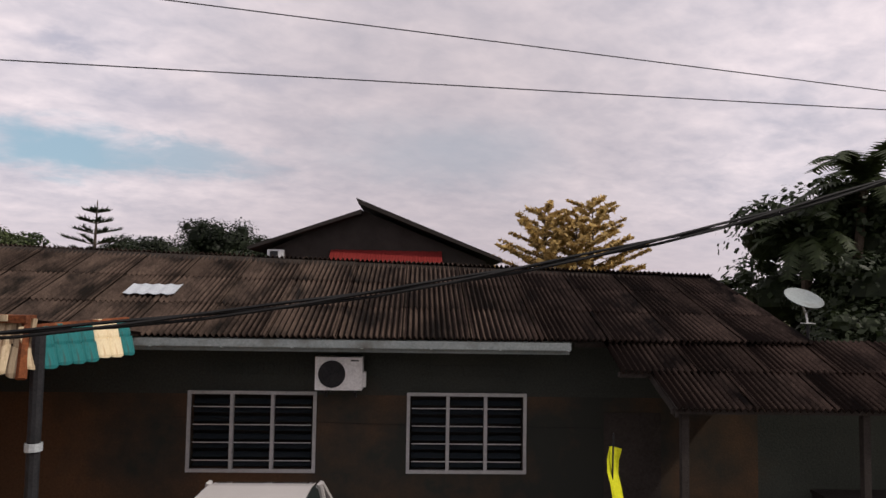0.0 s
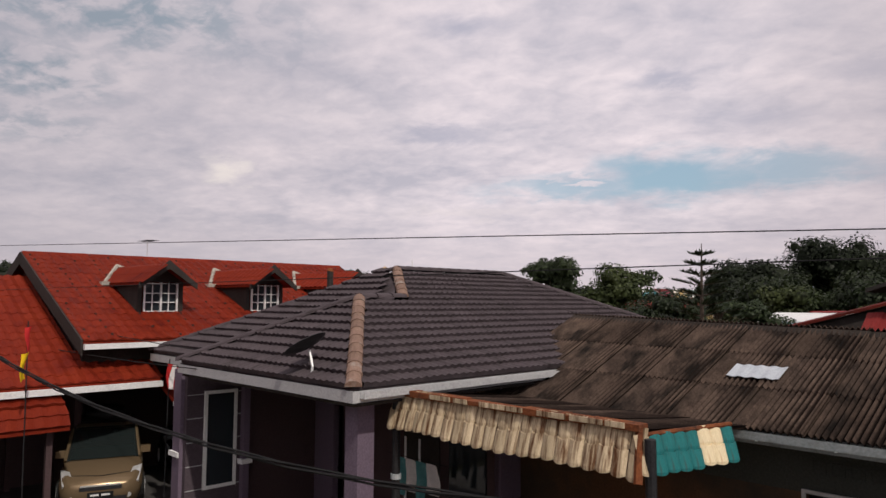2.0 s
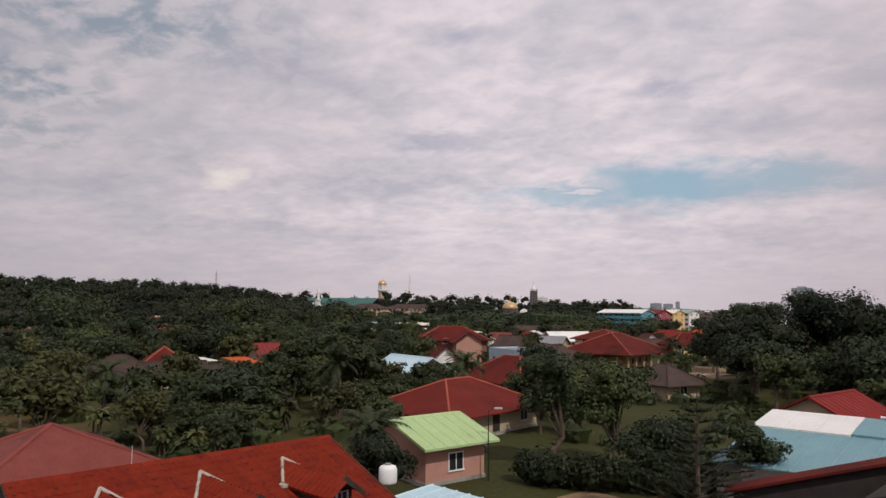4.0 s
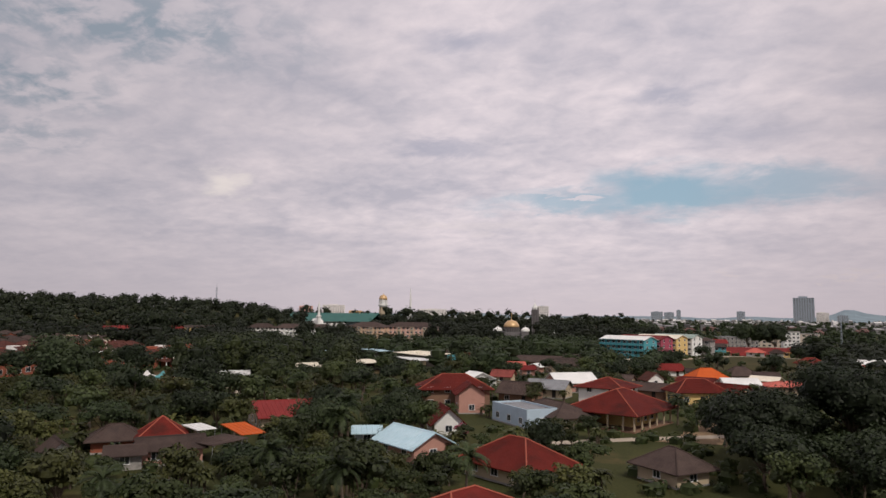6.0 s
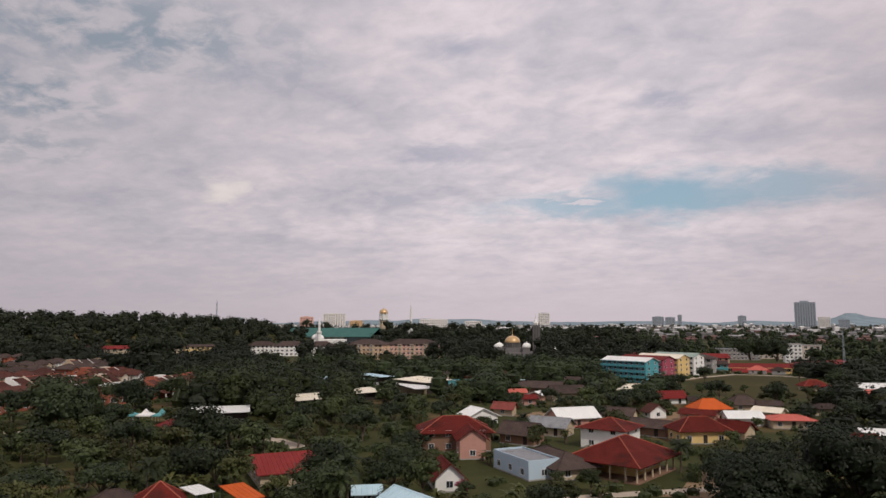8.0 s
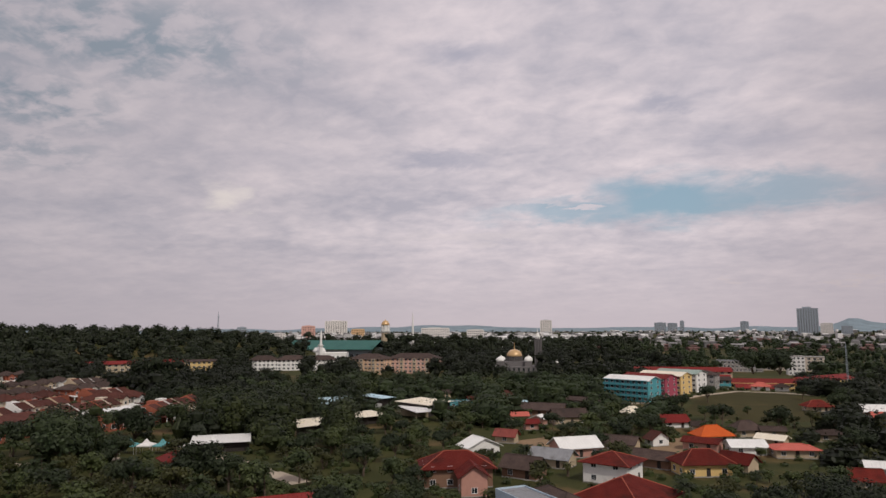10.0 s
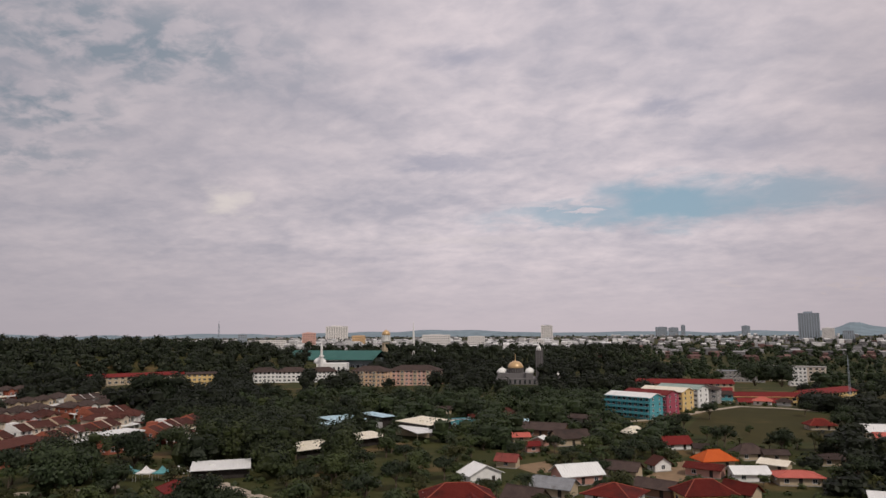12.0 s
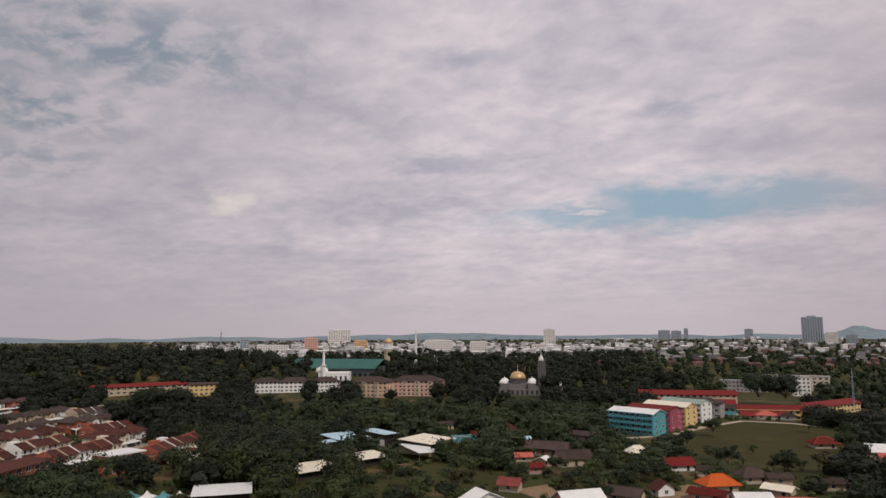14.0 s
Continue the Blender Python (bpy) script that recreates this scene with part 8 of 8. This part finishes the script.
# ---- cars ----
def car(m, body, label, L=4.4, W=1.75, H=1.62, mpv=True):
    o = thing("car", m, label, "car")
    b = Build()
    # stations from front (x = L/2) to back: (x, half width, sill, belt)
    st = [(L / 2, .46, .40, .58), (L / 2 - .03, .62, .31, .64), (L / 2 - .12, .75, .24, .71), (L / 2 - .3, .83, .2, .79), (L / 2 - .6, .865, .2, .88), (L / 2 - 1.0, .88, .2, .96), (L / 2 - 1.4, .88, .2, 1.01), (0, .88, .2, 1.02), (-L / 2 + .6, .87, .2, 1.04), (-L / 2 + .2, .84, .22, 1.02), (-L / 2 + .04, .78, .3, .95), (-L / 2, .68, .4, .85)]
    n = 8
    for x, w, z0, z1 in st:
        b.v += [(x, -w * .94, z0), (x, -w, (z0 + z1) / 2), (x, -w * .93, z1 - .04), (x, -w * .8, z1), (x, w * .8, z1), (x, w * .93, z1 - .04), (x, w, (z0 + z1) / 2), (x, w * .94, z0)]
    for i in range(len(st) - 1):
        for k in range(n):
            a, c = i * n + k, i * n + (k + 1) % n
            b.f.append((a, c, c + n, a + n))
    b.f += [tuple(reversed(range(n))), tuple((len(st) - 1) * n + k for k in range(n))]
    bd = part("body", b, body, o, smooth=True)
    g = Build()
    # greenhouse
    gs = [(L / 2 - 1.05, .76, .98, .99), (L / 2 - 1.75, .70, 1.0, H - .04), (L / 2 - 2.1, .68, 1.0, H), (-L / 2 + 1.0, .68, 1.0, H), (-L / 2 + .45, .69, 1.0, H - .08), (-L / 2 + .14, .74, 1.0, 1.02)]
    n = len(g.v)
    for x, w, z0, z1 in gs:
        g.v += [(x, -.78, z0), (x, -w, z1 - .03), (x, -w * .86, z1), (x, w * .86, z1), (x, w, z1 - .03), (x, .78, z0)]
    for i in range(len(gs) - 1):
        for k in range(5):
            a = n + i * 6 + k
            g.f.append((a, a + 1, a + 7, a + 6))
    part("glazing", g, car_glass, o, "dark tinted glass", True)
    rf = Build()
    rf.prism([(L / 2 - 1.72, 0, H - .05), (L / 2 - 2.1, 0, H + .012), (-L / 2 + 1.0, 0, H + .012), (-L / 2 + .45, 0, H - .06), (-L / 2 + .5, 0, H - .1), (L / 2 - 2.1, 0, H - .05)], (0, -.62, 0), (0, .62, 0))
    part("roof_panel", rf, body, o)
    for s in (1, -1):
        part("pillar", Build().tube([(L / 2 - 1.05, s * .78, .98), (L / 2 - 1.78, s * .69, H - .04)], .035, 5), body, o)
        part("pillar", Build().tube([(.05, s * .79, 1.0), (-.05, s * .68, H - .03)], .04, 5), body, o)
        part("headlight", Build().prism([(L / 2 - .10, s * .50, .58), (L / 2 - .20, s * .76, .60), (L / 2 - .62, s * .83, .86), (L / 2 - .46, s * .64, .84)], (0, 0, -.06), (.05, 0, .035)), aluminium, o, "swept-back clear headlight")
        part("fog_lamp", Build().tube([(L / 2 - .10, s * .58, .36), (L / 2 - .02, s * .56, .36)], .055, 10), aluminium, o)
        part("wiper", Build().tube([(L / 2 - 1.12, s * .1 + .1, 1.02), (L / 2 - 1.42, s * .1 + .45, 1.25)], .012, 4), rubber, o)
        mi = part("mirror", Build().box(L / 2 - 1.45, s * .90 - .10, 1.0, L / 2 - 1.33, s * .90 + .12, 1.16), body, o)
        part("tail_light", Build().box(-L / 2 - .01, s * .66 - .08, .75, -L / 2 + .1, s * .66 + .08, 1.0), red_metal, o)
        for x in (L / 2 - .85, -L / 2 + .85):
            wh = part("wheel", Build().tube([(x, s * .70, .32), (x, s * .90, .32)], .32, 16), rubber, o)
            part("rim", Build().tube([(x, s * .89, .32), (x, s * .912, .32)], .2, 12), aluminium, wh)
    part("grille", Build().box(L / 2 - .10, -.42, .52, L / 2 + .014, .42, .60), dark_metal, o)
    part("lower_intake", Build().box(L / 2 - .10, -.52, .28, L / 2 - .012, .52, .36), dark_metal, o)
    part("bonnet_seam", Build().tube([(L / 2 - .32, -.6, .80), (L / 2 - .22, 0, .775), (L / 2 - .32, .6, .80)], .008, 4), rubber, o)
    part("trim_strip", Build().box(L / 2 - .05, -.4, .605, L / 2 + .02, .4, .63), aluminium, o)
    pl = part("number_plate", Build().box(L / 2 + .0, -.26, .36, L / 2 + .025, .26, .48), rubber, o, "black number plate")
    for k in range(2):
        part("plate_bar", Build().box(L / 2 + .025, -.2 + k * .22, .40, L / 2 + .028, -.03 + k * .22, .44), white_trim, pl)
    return o


def car_paint(name, c, metal=0.4):
    return mat(name, c, tuple(v * 1.1 for v in c), 1, 0.25, 0.0, 200, metal=metal)


car(street(-18.5, 7.3, .36, -20), car_paint("gold_car_paint", (0.19, 0.135, 0.08)), "metallic gold family car parked in the driveway", 4.6, 1.78, 1.62)
car(street(-20.8, 10.4, .36, -15), car_paint("dark_car_paint", (0.02, 0.02, 0.025)), "black car parked in the shaded carport", 4.2, 1.7, 1.45)
car(street(-6.35, 8.9, .045, 90), car_paint("orange_car_paint", (0.75, 0.27, 0.01), .1), "bright orange small car under the awning", 3.7, 1.65, 1.5)
car(street(-2.05, 9.8, .045, 90), car_paint("white_car_paint", (0.40, 0.38, 0.37), .0), "white small car before the louvre window", 3.6, 1.65, 1.53)

# low scrub that fills the ground between the gardens
scrub = Build()
sr = random.Random(91)
srng = np.random.default_rng(92)
for _ in range(3300):
    x, y = polar(sr, -62, 14, 0, 1)
    d = math.sqrt(sr.uniform(45 ** 2, 430 ** 2))
    a = radians(sr.uniform(-62, 14))
    x, y = d * math.sin(a), d * math.cos(a)
    if in_field(x, y) or any(math.hypot(x - px, y - py) < pr * .9 for px, py, pr in PLOTS):
        continue
    if math.degrees(a) > -24 and sr.random() < .3:
        continue
    r = sr.uniform(.8, 2.2)
    z = terrain(x, y)
    lump(scrub, srng, x, y, z + r * .25, r * .85, r * .6, 5, 3)
    leaf_cloud(scrub, srng, [(x, y, z + r * .3, r, r * .75)], 34 if d < 200 else 16, .45 if d < 200 else .8)
tagged(new("scrub", scrub.mesh("scrub", leaf_mid)), "low green scrub between the gardens", "scrub", kind="stuff")


# ---- warehouse, poles, flags and small things near the street ----
def warehouse():
    x, y = 2.2, 53.0
    o = thing("warehouse", pose(x, y, 0, 0, 0, -18), "large warehouse with dull teal and white metal roof", "warehouse")
    PLOTS.append((9.0, 50.0, 10))
    part("roof", slope_sheet(0, 18, (-9, 2.9), (0, 3.7), .1, True), teal_metal, o, "dull teal ribbed metal sheets")
    part("upper_roof", Build().prism([(0, 0.02, 3.86), (0, 5, 4.3), (0, 5, 4.2), (0, 0.02, 3.6)], (5.6, 0, 0), (18, 0, 0)), teal_metal, o)
    for i in range(6):
        part("white_sheet", Build().prism([(0, -.12, 3.80 + .012 * (i % 2)), (0, 5, 4.32), (0, 5, 4.2), (0, -.12, 3.66)], (-.3 + i * .98, 0, 0), (-.3 + i * .98 + .97, 0, 0)), white_metal, o, "pale patched sheet")
    part("wall", Build().box(.2, -8.6, 0, 17.7, 4.7, 2.82), concrete, o)
    part("ridge_pipe", Build().tube([(6.5, 4.9, 4.42), (18, 4.9, 4.5)], .1, 6), white_trim, o)


def utility_pole(m, h, label):
    o = thing("utility_pole", m, label, "pole")
    part("shaft", Build().tube([(0, 0, -.2), (0, 0, h)], [.11, .09], 8), dark_timber, o)
    part("cap", Build().tube([(0, 0, h), (.02, 0, h + .06)], [.11, .06], 8), rusty, o)
    part("bracket", Build().box(.08, -.02, h - 2.1, .3, .02, h - 2.06), dark_metal, o)
    part("insulator", Build().lathe([(.05, h - 2.06), (.06, h - 2.0), (.03, h - 1.92), (.001, h - 1.91)], 8, (.26, 0, 0)), white_trim, o)


def street_lamp(m, h):
    o = thing("street_lamp", m, "slim dark lane lamp by the green roof", "lamp")
    part("shaft", Build().tube([(0, 0, -.2), (0, 0, h)], [.05, .035], 8), dark_metal, o)
    part("arm", Build().tube([(0, 0, h - .05), (.5, 0, h + .1)], .025, 6), dark_metal, o)
    part("lamp_head", Build().box(.4, -.09, h + .06, .95, .09, h + .15), aluminium, o)


def flag(m, h, colour_parts, label, pole=True):
    o = thing("flag", m, label, "flag")
    if pole:
        part("pole", Build().tube([(0, 0, 0), (.06, 0, h)], .012, 6), dark_metal, o)
    for name, w0, w1, z0, z1, mt in colour_parts:
        b = Build()
        n = 8
        for j in range(n + 1):
            zz = z0 + (z1 - z0) * j / n
            for i in range(7):
                u = w0 + (w1 - w0) * i / 6
                b.v.append((u + .03 * math.sin(zz * 9), .06 * math.sin(u * 14 + zz * 3), zz - .25 * u))
        for j in range(n):
            for i in range(6):
                k = j * 7 + i
                b.f.append((k, k + 1, k + 8, k + 7))
        part(name, b, mt, o)


def lattice_mast(m, h, label):
    o = thing("lattice_mast", m, label, "mast")
    w = h * .022
    for a, c in ((-1, -1), (1, -1), (1, 1), (-1, 1)):
        part("leg", Build().tube([(a * w, c * w, -.3), (a * w * .4, c * w * .4, h)], h * .004, 5), far_grey, o)
    for k in range(9):
        z, f = h * k / 9, 1 - .6 * k / 9
        g = 1 - .6 * (k + 1) / 9
        part("brace", Build().tube([(-w * f, -w * f, z), (w * g, -w * g, z + h / 9)], h * .0025, 4), far_grey, o)
        part("brace", Build().tube([(w * f, w * f, z), (-w * g, w * g, z + h / 9)], h * .0025, 4), far_grey, o)
    part("tip", Build().tube([(0, 0, h), (0, 0, h * 1.08)], h * .004, 5), far_grey, o)


lattice_mast(pose(-533.8, 623.8, terrain(-533.8, 623.8)), 50 - terrain(-533.8, 623.8), "tall thin radio mast above the forest ridge")
lattice_mast(pose(66.4, 510.6, 0), 23, "slim grey floodlight mast beside the school")
plant("flowering_shrub", tree_shape(61, 2.8, 1.6, 1500, .17, leaf_pink, 7, .05, False), pose(-43.0, 114.2, 0), "shrub covered in pink blossom", "shrub")
def tv_antenna(m):
    o = thing("tv_antenna", m, "thin metal television antenna on the red ridge", "antenna")
    part("mast", Build().tube([(0, 0, 0), (0, 0, .62)], .015, 6), aluminium, o)
    part("boom", Build().tube([(-.35, 0, .55), (.45, 0, .58)], .007, 5), dark_metal, o)
    for i in range(8):
        xx = -.33 + i * .11
        part("element", Build().tube([(xx, -.22, .56), (xx, .22, .57)], .004, 4), dark_metal, o)


def sheet_gate():
    o = thing("metal_gate", street(-9.9, 5.3, -.02), "cream corrugated sheet gate with rusty top edge", "gate")
    me = corrugated(2.6, 1.55, 0.26, 0.03, 6)
    ob = part("panel", me, gate_cream, o)
    ob.matrix_local = basis((0, -1.3, .05), (0, 1, 0), (0, 0, 1))
    part("top_rail", Build().box(-.04, -1.32, 1.58, .04, 1.32, 1.63), rusty, o)
    for y in (-1.34, 1.3):
        part("post", Build().box(-.04, y, 0.04, .04, y + .06, 1.65), rusty, o)


gate_cream = mat("gate_cream", (0.36, 0.38, 0.24), (0.48, 0.48, 0.32), 4, 0.6, 0.2, 40, stain=(0.22, 0.16, 0.08), stain_at=(0.55, 0.8))
yellow_cloth = mat("yellow_cloth", (0.70, 0.42, 0.01), (0.80, 0.52, 0.02), 6, 0.8, 0.2, 60)
lime_cloth = mat("lime_cloth", (0.55, 0.58, 0.01), (0.68, 0.68, 0.03), 6, 0.8, 0.2, 60)
red_cloth = mat("red_cloth", (0.40, 0.02, 0.02), (0.50, 0.03, 0.03), 6, 0.8, 0.2, 60)
white_cloth = mat("white_cloth", (0.60, 0.58, 0.56), (0.70, 0.68, 0.66), 6, 0.8, 0.2, 60)
teal_cloth = mat("teal_cloth", (0.06, 0.20, 0.22), (0.12, 0.30, 0.30), 6, 0.8, 0.2, 60)
warehouse()
utility_pole(street(-16.5, 12.6), 5.9, "short dark timber pole between two houses")
street_lamp(pose(-14.6, 46.0, 0, 0, 0, 20), 4.7)
flag(street(-15.9, 4.9, .0, -60), 4.6, [("yellow_band", .03, .24, 3.45, 4.0, yellow_cloth), ("red_band", .03, .14, 4.01, 4.5, red_cloth)], "yellow and red flag hanging on a pole")
flag(street(-15.6, 7.6, 0.0, 10), 3.7, [("red_stripe" if k % 2 == 0 else "white_stripe", .05 + k * .09, .05 + k * .09 + .088, 3.1, 3.62, red_cloth if k % 2 == 0 else white_cloth) for k in range(8)], "red and white striped flag drooping under the eave")
flag(street(2.1, 9.2, 0.0, 0), 2.3, [("cloth", .0, .16, 1.0, 2.15, lime_cloth)], "bright yellow-green cloth hung on a post")
tv_antenna(street(-23.0, 9.9, 6.40))
sheet_gate()
for k, (mt, w, d) in enumerate(((teal_cloth, .22, .7), (white_cloth, .28, .6), (teal_cloth, .2, .8), (white_cloth, .25, .55))):
    flag(street(-10.9 + k * .3, 10.4, 0.0, 0), 1.9, [("cloth", 0, w, 1.9 - d, 1.9, mt)], "washing hung to dry in the porch", False)
cable("washing_line", [(-11.2, 10.4, 1.92), (-9.5, 10.4, 1.92)], .006, "thin washing line across the porch")
cable("wall_wire", [(-3.9, 11.77, 1.98), (-1.0, 11.77, 1.90), (2.7, 11.77, 1.86)], .004, "thin pale wire along the tan wall")
bag = thing("roof_bag", street(-18.9, 7.45, 1.99, -20), "dark covered load on the car roof", "bag")
bb = Build()
lump(bb, np.random.default_rng(3), 0, 0, .18, .55, .22, 12, 6)
part("cover", bb, dark_metal, bag, smooth=True)
for k in range(3):
    part("strap", Build().box(-.35 + k * .33, -.55, .0, -.31 + k * .33, .55, .02), rubber, bag)


# ---- the market ground below the terraces ----
def market_tent(m, material, label):
    """A pyramid canopy on four poles, with a hanging valance."""
    o = thing("market_tent", m, label, "tent", group="market tents")
    b = Build()
    for i in range(4):
        a0, a1 = radians(45 + 90 * i), radians(135 + 90 * i)
        e0, e1 = (2.9 * math.cos(a0), 2.9 * math.sin(a0), 2.5), (2.9 * math.cos(a1), 2.9 * math.sin(a1), 2.5)
        m0, m1 = (1.1 * math.cos(a0), 1.1 * math.sin(a0), 3.15), (1.1 * math.cos(a1), 1.1 * math.sin(a1), 3.15)
        b.poly(e0, e1, m1, m0).poly(m0, m1, (0, 0, 4.3)).poly((e0[0], e0[1], 2.2), (e1[0], e1[1], 2.2), e1, e0)
    part("canopy", b, material, o)
    for i in range(4):
        a = radians(45 + 90 * i)
        part("pole", Build().tube([(2.8 * math.cos(a), 2.8 * math.sin(a), 0), (2.8 * math.cos(a), 2.8 * math.sin(a), 2.45)], .04, 6), aluminium, o)


for k in range(5):
    x, y = -166 + k * 4.4, 153 + k * 1.7
    market_tent(pose(x, y, 0, 0, 0, 20), white_cloth if k % 2 == 0 else teal_cloth, "white peaked market tent" + " of stretched cloth" if k % 2 == 0 else "faded teal peaked market tent")
for k in range(3):
    market_tent(pose(-147 + k * 4.6, 217 + k * 2.0, 0, 0, 0, 25), white_cloth, "white peaked market tent of stretched cloth")
plant("rain_tree", tree_shape(51, 15.5, 9.5, 5000, .6, leaf_dark, 13, .05, False), pose(-155, 127, 0), "big dark round tree before the terraces")
plant("rain_tree", tree_shape(52, 11.0, 7.5, 4000, .6, leaf_dark, 13, .05, False), pose(-178, 172, 0), "big dark round tree before the terraces")
plant("rain_tree", tree_shape(53, 11.5, 7.0, 3600, .6, leaf_dark, 12, .05, False), pose(-166, 196, 0), "big dark round tree among the gardens")
plant("rain_tree", tree_shape(54, 22.0, 15.0, 5000, .9, leaf_dark, 15, .03, False), pose(-272, 274, 0), "huge dark round tree before the school")
plant("rain_tree", tree_shape(55, 17.0, 11.0, 3600, .9, leaf_dark, 13, .03, False), pose(-318, 318, 0), "large dark tree before the school")
for seed, x, y, h, r in ((62, -57.5, 93.5, 8.5, 4.6), (63, -54.6, 111.5, 7.9, 4.8), (64, -50.8, 73.5, 5.0, 3.2),
                         (65, -57.5, 74.8, 4.6, 3.2), (66, -65.5, 107.5, 9.0, 4.4), (67, -88.8, 99.5, 7.6, 4.2)):
    plant("garden_tree", tree_shape(seed, h, r, 3200, .3, leaf_dark, 13, .05, False), pose(x, y, 0), "dense dark garden tree before the houses")
plant("rain_tree", tree_shape(56, 10.5, 6.5, 3600, .5, leaf_dark, 13, .03, False), pose(-113, 127, 0), "dark tree beside the dirt track")
plant("rain_tree", tree_shape(57, 18.0, 13.0, 3600, .9, leaf_dark, 14, .03, False), pose(30, 560, 0), "broad dark tree behind the school wing")
plant("rain_tree", tree_shape(58, 17.0, 12.0, 3600, .9, leaf_dark, 14, .03, False), pose(13, 566, 0), "broad dark tree behind the school wing")
for x, y, s in ((-29, 280, .8), (-24, 296, .9), (-21, 314, .8), (-3, 303, .75), (4, 309, .7), (-12, 352, .9), (38, 320, 1.0), (44, 352, 1.0), (30, 380, .8)):
    copy_thing(KINDS[2 if s > .75 else 3], scaled(pose(x, y, -.05, 0, 0, x * 7), s, s * 1.1))
for x, y, s in ((-188, 138, 1.25), (-183, 147, 1.0), (-152, 141, .95), (-190, 176, 1.1), (-180, 190, 1.2), (-172, 205, 1.1)):
    copy_thing(KINDS[2], scaled(pose(x, y, -.05, 0, 0, x * 7), s * 1.15, s))
